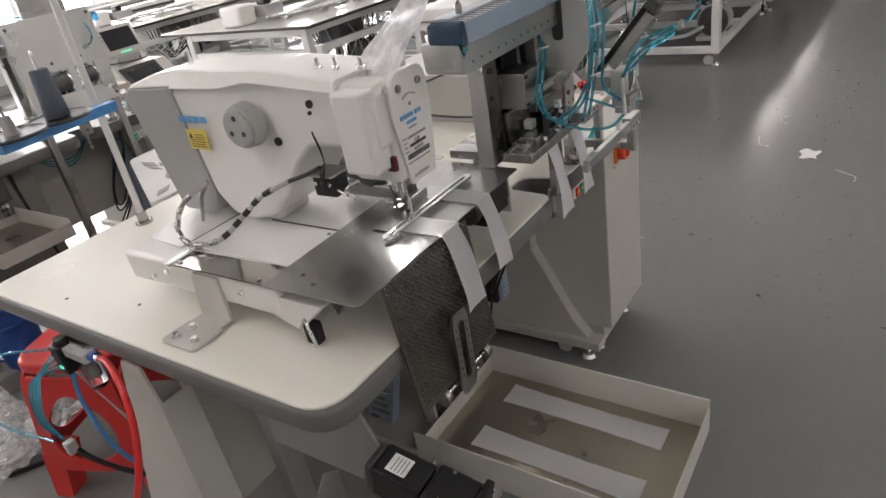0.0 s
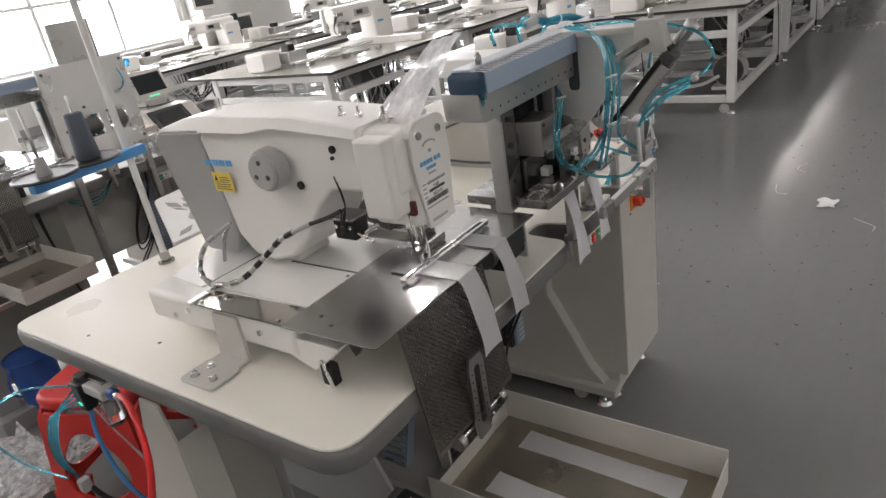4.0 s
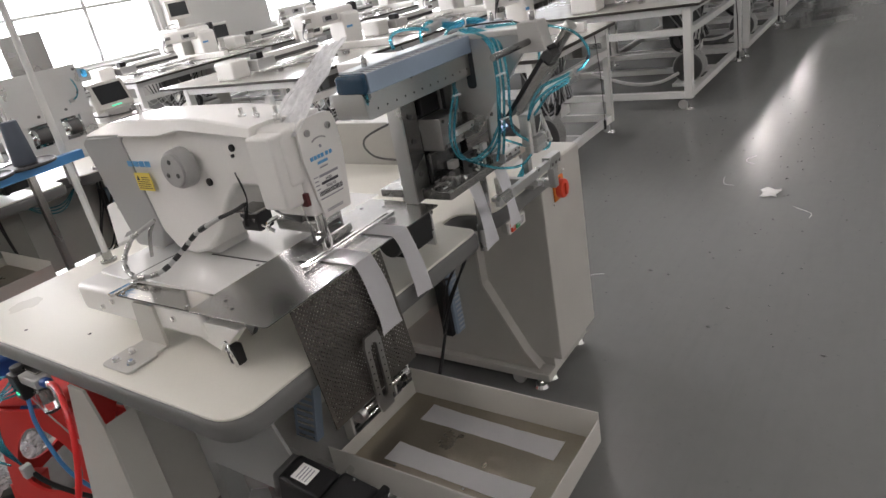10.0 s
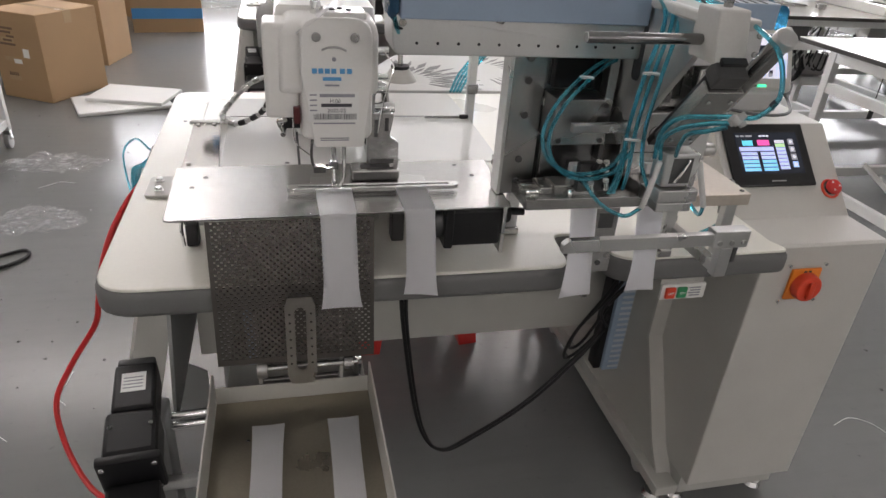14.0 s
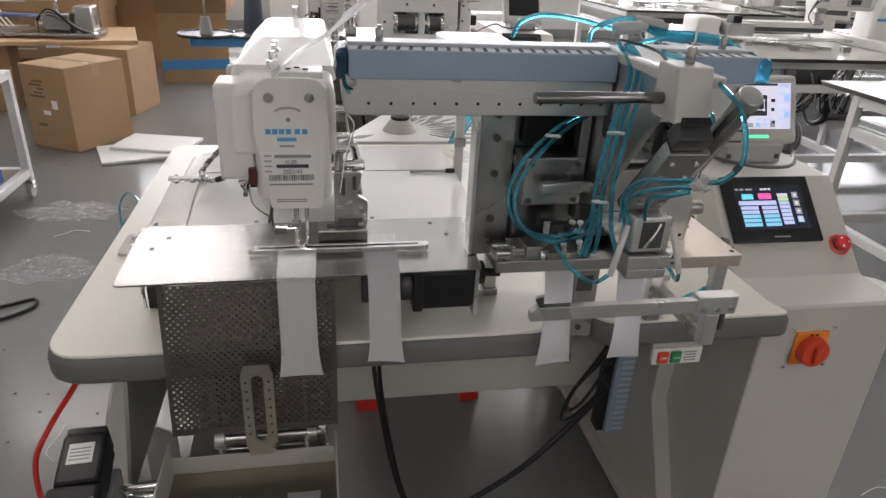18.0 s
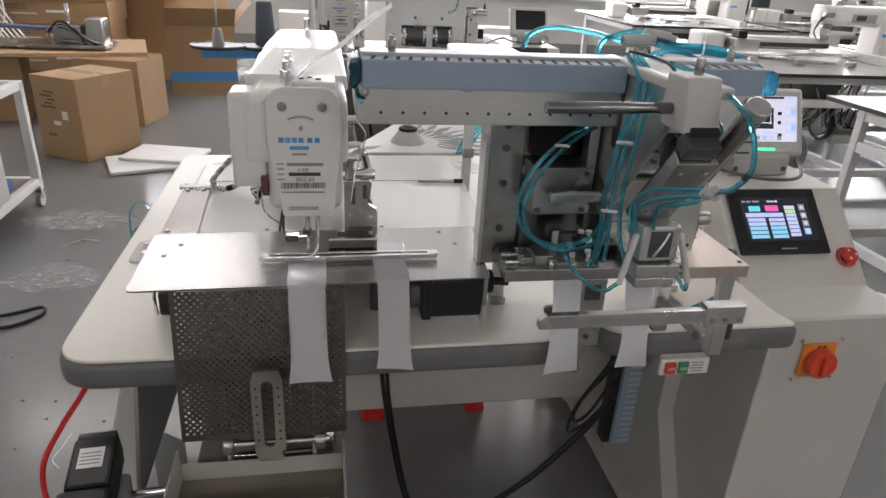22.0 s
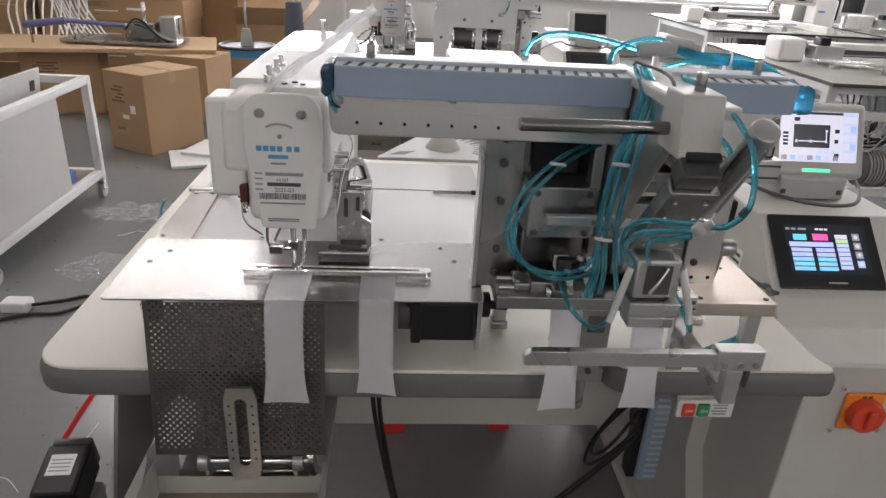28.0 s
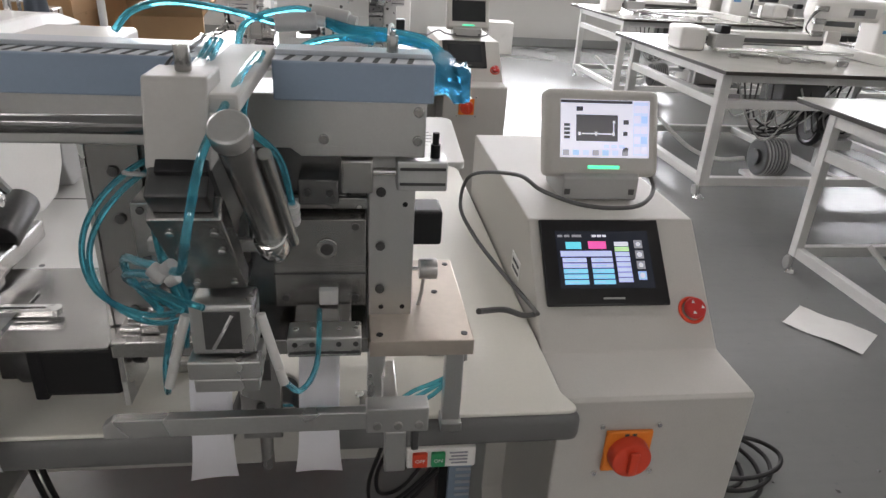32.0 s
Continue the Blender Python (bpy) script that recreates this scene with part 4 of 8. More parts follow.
part("link_rod", cyl(nb(), (0.401, -0.004, 0.626), (0.403, 0.03, 0.56), 0.008), CHROME, guard)
part("rod_end", cyl(nb(), (0.395, 0.03, 0.553), (0.411, 0.03, 0.553), 0.015, seg=18, bev=0.002), CHROME, guard)
part("cylinder", cyl(nb(), (0.403, 0.03, 0.55), (0.405, 0.05, 0.47), 0.012), STEELP, guard)
part("pivot_bracket", box(nb(), (0.372, 0.006, 0.53), (0.378, 0.03, 0.728), 0.001), STAND, guard)
part("pivot_bracket", box(nb(), (0.236, 0.006, 0.56), (0.242, 0.03, 0.728), 0.001), STAND, guard)
part("cross_rod", cyl(nb(), (0.24, 0.03, 0.565), (0.378, 0.03, 0.565), 0.006), CHROME, guard)
duct_leg = part("slotted_duct", prism(nb(), [(0.05, 0.728), (0.11, 0.728), (0.17, 0.50), (0.11, 0.50)], "x", 0.215, 0.235), DUCT, guard, "blue-grey slotted cable duct")
for k in range(12):
    z = 0.71 - k * 0.017
    y = 0.05 + (0.728 - z) * 0.06 / 0.228
    part("duct_slot", box(nb(), (0.2135, y + 0.006, z - 0.003), (0.2152, y + 0.05, z + 0.003)), STEELP, duct_leg)

# stepper drive that moves the tray
drive = station("stepper_drive", (0.06, -0.1, 0.6), "black stepper motor drive with paper label and chrome slide rods", "motor")
DM = Matrix.Translation((0.064, -0.09, 0.620)) @ pose(0, 0, 0, 14, 0, 4)
part("motor", box(nb(), (-0.030, -0.01, -0.030), (0.030, 0.075, 0.030), 0.006, 2, DM), BLACK, drive, "black square stepper motor")
part("motor_cap", box(nb(), (-0.027, 0.075, -0.027), (0.027, 0.088, 0.027), 0.004, 2, DM), DARKST, drive)
part("motor_label", box(nb(), (-0.018, 0.022, 0.0302), (0.016, 0.056, 0.0306), 0, 2, DM), PAPER, drive)
for k in range(4):
    part("print_line", box(nb(), (-0.015, 0.028 + k * 0.006, 0.0307), (0.012, 0.030 + k * 0.006, 0.0309), 0, 2, DM), PALEINK, drive)
part("gear_head", box(nb(), (-0.036, -0.085, -0.036), (0.036, -0.012, 0.034), 0.008, 2, DM), BLACK, drive)
part("gear_flange", box(nb(), (-0.042, -0.100, -0.042), (0.042, -0.086, 0.040), 0.004, 2, DM), BLACK, drive)
part("actuator_body", box(nb(), (-0.036, -0.22, -0.062), (0.036, -0.102, -0.01), 0.006, 2, DM), BLACK, drive)
for x in (-0.033, 0.033):
    for z in (-0.032, 0.030):
        screw(drive, DM @ Vector((x, -0.1005, z)), DM.to_3x3() @ Vector((0, -1, 0)), 0.004, 0.004)
        screw(drive, DM @ Vector((x * 0.8, -0.04, 0.035)), DM.to_3x3() @ Vector((0, 0, 1)), 0.0035, 0.002)
for z in (0.575, 0.555):
    part("slide_rod", cyl(nb(), (0.06, -0.055, z), (0.165, -0.05, z + 0.004), 0.007), CHROME, drive)
part("drive_bracket", box(nb(), (0.05, -0.16, 0.530), (0.17, -0.145, 0.548), 0.002), ALU, drive)
part("drive_bracket", box(nb(), (0.05, -0.30, 0.530), (0.17, -0.285, 0.548), 0.002), ALU, drive)
part("drive_plate", prism(nb(), [(-0.02, 0.53), (0.30, 0.53), (0.30, 0.728), (0.06, 0.728)], "x", 0.098, 0.104), GREYP, drive)
part("drive_post", box(nb(), (0.02, -0.09, 0.075), (0.10, -0.03, 0.60), 0.004), GREYP, drive)
part("post_foot", box(nb(), (0.0, -0.14, 0.0), (0.13, 0.14, 0.075), 0.006), GREYP, drive)

# ---------------------------------------------------------------- strip feeder over the table
feeder = station("strip_feeder", (0.8, 0.1, T), "steel strip feeder with blue-grey duct, dark back plate, air cylinders", "machine feeder")
part("beam", prism(nb(), rounded([(0.440, 1.192), (0.444, 1.140), (0.868, 1.140), (0.878, 1.132), (0.998, 1.132), (0.998, 1.192)], [0.002, 0.012, 0.004, 0.004, 0.002, 0.002], 3), "y", -0.024, 0.052, 0.002), ALU, feeder, "pale machined beam with a row of holes")
for k in range(12):
    part("hole", cyl(nb(), (0.475 + 0.0285 * k, -0.0245, 1.156), (0.475 + 0.0285 * k, -0.0235, 1.156), 0.0022, seg=10), BLACK, feeder)
for x, z in ((0.455, 1.182), (0.99, 1.178), (0.99, 1.150), (0.90, 1.15)):
    screw(feeder, (x, -0.024, z), (0, -1, 0), 0.005, 0.004, STEELP)
part("back_plate", box(nb(), (0.648, 0.072, 0.893), (0.998, 0.088, 1.142), 0.002), BACKST, feeder, "dark steel back plate")
part("left_cheek", box(nb(), (0.646, 0.066, 0.893), (0.700, 0.0718, 1.140), 0.001), SATIN, feeder)
for z in (0.915, 0.955, 1.03, 1.085, 1.12):
    screw(feeder, (0.672, 0.066, z), (0, -1, 0), 0.006, 0.004, DARKST)
part("left_web", box(nb(), (0.640, 0.064, 0.893), (0.646, 0.10, 1.138), 0.001), ALU, feeder)


def wiring_duct(x0, x1):
    d = part("wiring_duct", box(nb(), (x0, -0.036, 1.188), (x1, 0.030, 1.224), 0.002), DUCT, feeder, "blue-grey slotted wiring duct")
    # lid and lip are coloured paler to carry the glare from behind
    part("duct_lid", box(nb(), (x0, -0.006, 1.2242), (x1, 0.030, 1.229), 0.001), DUCTTOP, d, "duct lid with backlight glare in its colour")
    part("duct_lip", box(nb(), (x0, -0.0350, 1.2205), (x1, -0.0062, 1.2243), 0.0008), DUCTTOP, d)
    n = int((x1 - x0 - 0.01) / 0.0158)
    for k in range(n):
        x = x0 + 0.010 + 0.0158 * k
        bm = prism(nb(), [(x, -0.0345), (x + 0.0050, -0.0345), (x + 0.0092, -0.0080), (x + 0.0042, -0.0080)], "z", 1.2236, 1.2247)
        part("slot", bm, SLOT, d)
    return d


wiring_duct(0.450, 0.800)
wiring_duct(0.856, 1.003)


def crumpled_end(lo, hi, fixed, amount, mat, label):
    """Film bunched over an end of the duct, smooth where it is tied."""
    bm = box(nb(), lo, hi, 0.006, 2)
    bmesh.ops.subdivide_edges(bm, edges=bm.edges[:], cuts=2, use_grid_fill=True)
    for v in bm.verts:
        away = abs(v.co.x - fixed)
        if away > 0.004:
            v.co += Vector((0.6, 0.8, 1.0)) * (amount * noise.noise(v.co * 70) + 0.45 * amount * noise.noise(v.co * 190))
            v.co.z -= 0.25 * away
    part("duct_end_cover", bm, mat, feeder, label, sharp=20)


crumpled_end((1.0045, -0.012, 1.194), (1.044, 0.046, 1.224), 1.004, 0.009, BLUEFILM, "crumpled blue film tied over the duct end")
crumpled_end((0.4340, -0.037, 1.192), (0.4494, 0.031, 1.227), 0.450, 0.004, NAVYFILM, "dark blue film over the duct end")
for x in (0.49, 0.965):
    part("clamp_stud", cyl(cyl(nb(), (x, 0.0, 1.227), (x, 0.0, 1.245), 0.0055, seg=14, bev=0.001), (x, 0.0, 1.245), (x, 0.0, 1.249), 0.003), STEELP, feeder)
part("cover_box", box(nb(), (0.590, 0.056, 1.200), (0.688, 0.165, 1.222), 0.004), WHITE, feeder, "white plastic cover box")
bp = part("back_post", box(nb(), (0.709, 0.536, T), (0.728, 0.555, 1.14), 0.003), FRAMEW, feeder, "white painted rear post")
part("post_bracket", box(nb(), (0.706, 0.531, 0.93), (0.731, 0.5355, 0.95), 0.001), STEELP, bp)
part("cover_pedestal", box(nb(), (0.635, 0.0565, 1.13), (0.68, 0.09, 1.1995), 0.003), WHITE, feeder)

# cantilever arm with end block, rod and inclined slide
arm = part("cantilever_arm", box(nb(), (0.797, -0.200, 1.2140), (0.853, 0.030, 1.2275), 0.003), ARMGREY, feeder)
blk = part("end_block", prism(nb(), rounded([(-0.215, 1.178), (-0.20, 1.238), (-0.155, 1.238), (-0.155, 1.178)], 0.004), "x", 0.792, 0.834, 0.002), ARMGREY, feeder, "pale painted end block")
part("block_stud", cyl(nb(), (0.815, -0.18, 1.238), (0.815, -0.18, 1.256), 0.0055, seg=14, bev=0.001), STEELP, blk)
rod = part("guide_rod", cyl(nb(), (0.643, -0.178, 1.199), (0.792, -0.178, 1.200), 0.0068, seg=24, bev=0.0015), RODST, feeder, "bright round guide rod")
part("rod_end_cap", cyl(nb(), (0.6425, -0.178, 1.199), (0.6445, -0.178, 1.199), 0.0060, seg=20), STEELP, rod)
part("swing_plate", prism(nb(), rounded([(0.05, 1.228), (-0.155, 1.228), (-0.155, 1.175), (-0.02, 1.01), (0.05, 0.985)], 0.006), "x", 0.802, 0.812, 0.001), ALU, feeder, "pale side plate cut on the slant")
part("plate_slot", prism(nb(), rounded([(-0.035, 1.11), (-0.012, 1.11), (-0.012, 1.20), (-0.035, 1.20)], 0.010), "x", 0.8012, 0.8128), SLOT, feeder)
SL = Matrix.Translation((0.813, -0.172, 1.112)) @ pose(0, 0, 0, 40)
part("slide_rail", box(nb(), (-0.014, 0.006, -0.10), (0.020, 0.016, 0.085), 0.001, 2, SL), BLACK, feeder)
slide = part("slide_table", box(nb(), (-0.024, -0.016, -0.066), (0.026, 0.004, 0.058), 0.002, 2, SL), STEELP, feeder, "grey inclined slide table with screws")
for u, v in ((-0.012, 0.04), (0.018, 0.04), (-0.012, 0.01), (0.018, 0.01), (-0.012, -0.05), (0.018, -0.05)):
    screw(slide, SL @ Vector((u, -0.016, v)), SL.to_3x3() @ Vector((0, -1, 0)), 0.0032, 0.002, CHROME)
part("slide_block", box(nb(), (-0.020, -0.010, 0.058), (0.020, 0.016, 0.080), 0.002, 2, SL), DARKST, feeder)
cylr = part("air_cylinder", cyl(nb(), (0.853, -0.245, 1.216), (0.862, -0.135, 1.088), 0.0115, seg=24, bev=0.002), STEELP, feeder, "inclined round air cylinder")
part("cylinder_cap", cyl(nb(), (0.853, -0.247, 1.2185), (0.8535, -0.238, 1.208), 0.0135, seg=24, bev=0.002), ALU, cylr)
part("cylinder_cap", cyl(nb(), (0.861, -0.150, 1.105), (0.8625, -0.132, 1.084), 0.0140, seg=24, bev=0.002), CHROME, cylr)
part("side_tube", cyl(nb(), (0.870, -0.222, 1.194), (0.878, -0.135, 1.092), 0.0050, seg=12), STEELP, cylr)

# grip head
gx, gy = 0.820, -0.160
grip = part("grip_body", box(nb(), (gx - 0.026, gy - 0.004, 1.000), (gx + 0.026, gy + 0.030, 1.048), 0.003), ALU, feeder, "pale square gripper head")
part("grip_window", box(nb(), (gx - 0.015, gy - 0.0046, 1.006), (gx + 0.015, gy - 0.0036, 1.042), 0), DARKST, grip)
part("grip_pin", tube(nb(), [(gx - 0.008, gy - 0.006, 1.008), (gx, gy - 0.008, 1.023), (gx + 0.009, gy - 0.006, 1.040)], 0.002), CHROME, grip)
part("grip_jaw", box(nb(), (gx - 0.030, gy - 0.012, 0.980), (gx + 0.030, gy + 0.026, 0.998), 0.002), ALU, grip)
part("grip_jaw", box(nb(), (gx - 0.027, gy - 0.008, 0.964), (gx + 0.027, gy + 0.022, 0.978), 0.002), ALU, grip)
for s in (-1, 1):
    f = part("air_fitting", cyl(cyl(nb(), (gx + s * 0.030, gy + 0.004, 1.035), (gx + s * 0.044, gy - 0.004, 0.985), 0.0042, seg=14, bev=0.001), (gx + s * 0.044, gy - 0.004, 0.985), (gx + s * 0.048, gy - 0.006, 0.970), 0.004), FITW, feeder, "white plastic air fitting")
part("manifold", cyl(cyl(cyl(nb(), (0.802, -0.257, 1.121), (0.816, -0.263, 1.134), 0.0046, seg=16, bev=0.001), (0.801, -0.259, 1.130), (0.810, -0.262, 1.123), 0.0052, seg=16, bev=0.001), (0.811, -0.262, 1.121), (0.818, -0.263, 1.125), 0.0040, seg=14, bev=0.001), GREYPL, feeder, "grey branching air fitting")
part("tube_mark", cyl(nb(), (0.828, -0.284, 1.150), (0.8305, -0.287, 1.157), 0.0033, seg=14), INK, feeder)
end = part("air_fitting", cyl(nb(), (0.880, -0.150, 1.132), (0.880, -0.146, 1.112), 0.0048, seg=14, bev=0.001), FITW, feeder, "white ribbed air fitting")
for k in range(3):
    part("fitting_rib", cyl(nb(), (0.880, -0.1495 + 0.001 * k, 1.130 - 0.006 * k), (0.880, -0.149 + 0.001 * k, 1.127 - 0.006 * k), 0.0058, seg=14), FITW, end)

# slides and blocks in front of the back plate
part("slide_body", box(nb(), (0.702, 0.010, 0.998), (0.792, 0.068, 1.070), 0.002), STEELP, feeder, "ground steel slide body")
for x, z in ((0.712, 1.062), (0.782, 1.062), (0.712, 1.006), (0.782, 1.006)):
    screw(feeder, (x, 0.010, z), (0, -1, 0), 0.0042, 0.003, DARKST)
part("vertical_rail", box(nb(), (0.784, 0.020, 1.0), (0.798, 0.044, 1.135), 0.001), STEELP, feeder)
part("vertical_rail", box(nb(), (0.800, 0.040, 0.96), (0.808, 0.066, 1.135), 0.001), DARKST, feeder)
part("cross_bar", box(nb(), (0.722, -0.016, 1.026), (0.835, -0.004, 1.040), 0.002), ALU, feeder)
part("cross_bar", box(nb(), (0.700, 0.060, 1.045), (0.945, 0.0715, 1.058), 0.001), STEELP, feeder)
part("dark_frame", box(nb(), (0.705, 0.055, 0.915), (0.80, 0.071, 0.99), 0.004), BACKST, feeder)
part("dark_frame", box(nb(), (0.71, 0.058, 1.075), (0.775, 0.0715, 1.13), 0.003), BLACK, feeder)
wide = part("slide_plate", box(nb(), (0.838, 0.040, 0.930), (0.942, 0.0715, 1.040), 0.001), SATIN, feeder, "ground steel slide plate with a centre screw")
part("bearing_ring", cyl(nb(), (0.898, 0.0402, 1.005), (0.898, 0.0375, 1.005), 0.0125, seg=24, bev=0.001), STEELP, wide)
screw(wide, (0.898, 0.0375, 1.005), (0, -1, 0), 0.0075, 0.002, DARKST)
for x, z in ((0.850, 1.032), (0.930, 1.032), (0.850, 0.942), (0.930, 0.942)):
    screw(wide, (x, 0.040, z), (0, -1, 0), 0.0042, 0.003, DARKST)
part("slide_joint", box(nb(), (0.838, 0.0388, 0.972), (0.942, 0.0402, 0.974)), DARKST, wide)
part("lower_block", box(nb(), (0.862, -0.005, 0.914), (0.925, 0.038, 0.934), 0.002), STEEL, feeder)
part("lower_block", box(nb(), (0.715, 0.0, 0.914), (0.785, 0.04, 0.934), 0.002), STEELP, feeder)
for x in (0.74, 0.87, 0.915):
    part("hex_standoff", cyl(nb(), (x, -0.006, 0.913), (x, -0.006, 0.930), 0.005, seg=6), CHROME, feeder)
for x in (0.755, 0.888):
    part("white_pad", box(nb(), (x, 0.030, 0.936), (x + 0.022, 0.05, 0.955), 0.002), FOAM, feeder)
part("right_column", box(nb(), (0.944, 0.036, 0.913), (0.996, 0.0715, 1.118), 0.002), ALU, feeder, "pale machined column")
for z in (0.955, 1.01, 1.075):
    screw(feeder, (0.958, 0.036, z), (0, -1, 0), 0.0055, 0.004, DARKST)
ac = part("compact_cylinder", box(nb(), (0.972, -0.010, 1.092), (1.024, 0.022, 1.124), 0.002), ALU, feeder, "silver compact air cylinder")
for z in (1.100, 1.116):
    part("groove", box(nb(), (0.975, -0.0108, z - 0.0015), (1.022, -0.0098, z + 0.0015)), DARKST, ac)
part("piston_rod", cyl(nb(), (0.945, 0.006, 1.108), (0.973, 0.006, 1.108), 0.004), CHROME, ac)
part("rod_clevis", box(nb(), (0.915, -0.014, 1.090), (0.948, 0.024, 1.126), 0.003), STEELP, ac)
part("flow_valve", cyl(cyl(nb(), (1.012, 0.006, 1.124), (1.012, 0.006, 1.138), 0.005), (1.012, 0.006, 1.138), (1.012, 0.006, 1.150), 0.0035), BLACK, ac)
part("side_motor", box(nb(), (0.998, 0.090, 0.985), (1.036, 0.135, 1.031), 0.004), BLACK, feeder, "small black motor")
kn = part("adjuster_knob", cyl(nb(), (1.006, 0.062, 0.967), (1.028, 0.062, 0.967), 0.0125, seg=24, bev=0.0015), STEELP, feeder, "knurled steel adjuster knob")
part("adjuster_rod", cyl(nb(), (0.945, 0.062, 0.967), (1.008, 0.062, 0.967), 0.0028), CHROME, kn)
part("hanging_chain", tube(nb(), [(1.012, 0.06, 0.955), (1.010, 0.06, 0.935), (1.006, 0.058, 0.917)], 0.0022, 6), STEELP, feeder)

# platform with posts
part("platform", box(nb(), (0.667, -0.010, 0.896), (0.945, 0.19, 0.9155), 0.0015), STEELP, feeder, "steel platform plate")
tan = part("end_shelf", box(nb(), (0.9455, -0.024, 0.899), (1.064, 0.185, 0.9195), 0.0015), TANPL, feeder, "bare milled end shelf")
for x, y in ((1.054, -0.010), (1.054, 0.17), (0.957, -0.010), (1.03, 0.09)):
    part("socket_screw", cyl(nb(), (x, y, 0.9193), (x, y, 0.9205), 0.004, seg=12), BLACK, feeder)
for x, y in ((1.046, 0.0), (0.955, 0.03), (1.046, 0.165), (0.70, 0.14)):
    post = part("support_post", box(nb(), (x - 0.011, y - 0.008, T), (x + 0.011, y + 0.008, 0.8985 if x > 0.9 else 0.8955), 0.002), ALU, feeder)
    part("post_foot", box(nb(), (x - 0.013, y - 0.016, T + 0.0005), (x + 0.013, y + 0.012, T + 0.014), 0.002), STEELP, post)
lift = part("lift_bracket", box(nb(), (0.795, 0.004, 0.765), (0.842, 0.020, 0.890), 0.002), STEELP, feeder, "steel lift bracket in the table notch")
part("lift_slot", box(nb(), (0.806, 0.0028, 0.852), (0.832, 0.0042, 0.880), 0), DARKST, lift)
for z in (0.815, 0.785):
    screw(lift, (0.818, 0.004, z), (0, -1, 0), 0.005, 0.004, DARKST)
part("pull_rod", cyl(nb(), (0.818, 0.03, 0.70), (0.818, 0.03, 0.77), 0.008), STEELP, feeder)

# guides, labels and fittings on the platform
for y in (0.014, 0.040):
    part("guide_rail", cyl(nb(), (0.672, y, 0.9185), (0.748, y, 0.9185), 0.004, seg=14), CHROME, feeder)
gb = part("guide_block", box(nb(), (0.694, 0.006, 0.9158), (0.722, 0.050, 0.928), 0.002), STEELP, feeder)
for x, y in ((0.699, 0.014), (0.717, 0.014), (0.699, 0.042), (0.717, 0.042)):
    screw(gb, (x, y, 0.928), (0, 0, 1), 0.003, 0.002, CHROME)
part("stop_block", box(nb(), (0.736, 0.004, 0.9158), (0.752, 0.030, 0.932), 0.002), DARKST, feeder)
tag = part("black_tag", box(nb(), (0.672, 0.056, 0.9158), (0.712, 0.070, 0.9140)), BLACK, feeder, "black tag with pale marks")
for k in range(4):
    part("tag_mark", box(nb(), (0.676 + 0.009 * k, 0.059, 0.9141), (0.681 + 0.009 * k, 0.067, 0.9144)), PAPER, tag)
for k, (x, y, z) in enumerate(((0.752, -0.022, 0.948), (0.764, -0.030, 0.936), (0.776, -0.024, 0.955), (0.786, -0.034, 0.942), (0.768, -0.020, 0.968), (0.790, -0.018, 0.966))):
    ft = part("elbow_fitting", cyl(cyl(nb(), (x, y + 0.02, z), (x, y, z), 0.0050, seg=12, bev=0.0008), (x, y, z), (x + 0.004 * (-1) ** k, y - 0.002, z + 0.014), 0.0040, seg=12), CHROME if k % 2 else BLACK, feeder)
    part("fitting_collar", cyl(nb(), (x + 0.004 * (-1) ** k, y - 0.002, z + 0.013), (x + 0.0045 * (-1) ** k, y - 0.0022, z + 0.017), 0.0046, seg=12), FITW, ft)
part("valve_bar", box(nb(), (0.746, -0.014, 0.928), (0.796, 0.0, 0.976), 0.002), DARKST, feeder)
bc = part("bar_cylinder", box(nb(), (0.858, -0.046, 0.9158), (0.936, -0.012, 0.940), 0.002), ALU, feeder, "silver flat air cylinder on the platform")
for x in (0.866, 0.884, 0.912, 0.930):
    screw(bc, (x, -0.046, 0.932), (0, -1, 0), 0.003, 0.0015, DARKST)
    screw(bc, (x, -0.030, 0.940), (0, 0, 1), 0.003, 0.002, CHROME)
part("groove", box(nb(), (0.860, -0.0468, 0.920), (0.934, -0.0458, 0.923)), DARKST, bc)
for x, z in ((0.960, 0.93), (0.985, 0.93), (0.985, 1.06), (0.985, 1.10), (0.955, 1.10), (0.865, 1.115), (0.895, 1.12), (0.925, 1.075), (0.87, 1.06)):
    part("tapped_hole", cyl(nb(), (x, 0.0355 if x > 0.944 else 0.0715, z), (x, 0.0362 if x > 0.944 else 0.0724, z), 0.0030, seg=12), BLACK, feeder)
part("bridge_block", box(nb(), (0.868, 0.042, 1.056), (0.912, 0.0715, 1.086), 0.002), BACKST, feeder)
for x in (0.878, 0.902):
    screw(feeder, (x, 0.042, 1.071), (0, -1, 0), 0.004, 0.003, DARKST)

# front gauge bar
part("gauge_bar", prism(nb(), rounded([(0.690, 0.876), (0.690, 0.890), (0.699, 0.897), (0.998, 0.897), (0.998, 0.876)], 0.002, 2), "y", -0.118, -0.106, 0.001), ALU, feeder, "long pale gauge bar")
cb = part("gauge_clamp", box(nb(), (0.940, -0.120, 0.872), (1.003, -0.098, 0.902), 0.002), ALU, feeder)
for x in (0.951, 0.972, 0.993):
    screw(cb, (x, -0.120, 0.882), (0, -1, 0), 0.0045, 0.003, STEELP)
part("clamp_leg", box(nb(), (0.959, -0.118, 0.818), (0.981, -0.100, 0.871), 0.002), ALU, cb)
part("clamp_leg", box(nb(), (0.987, -0.112, 0.840), (0.995, -0.100, 0.871), 0.002), DARKST, cb)
part("gauge_support", box(nb(), (0.961, -0.0998, 0.820), (0.979, 0.06, 0.838), 0.002), ALU, cb)
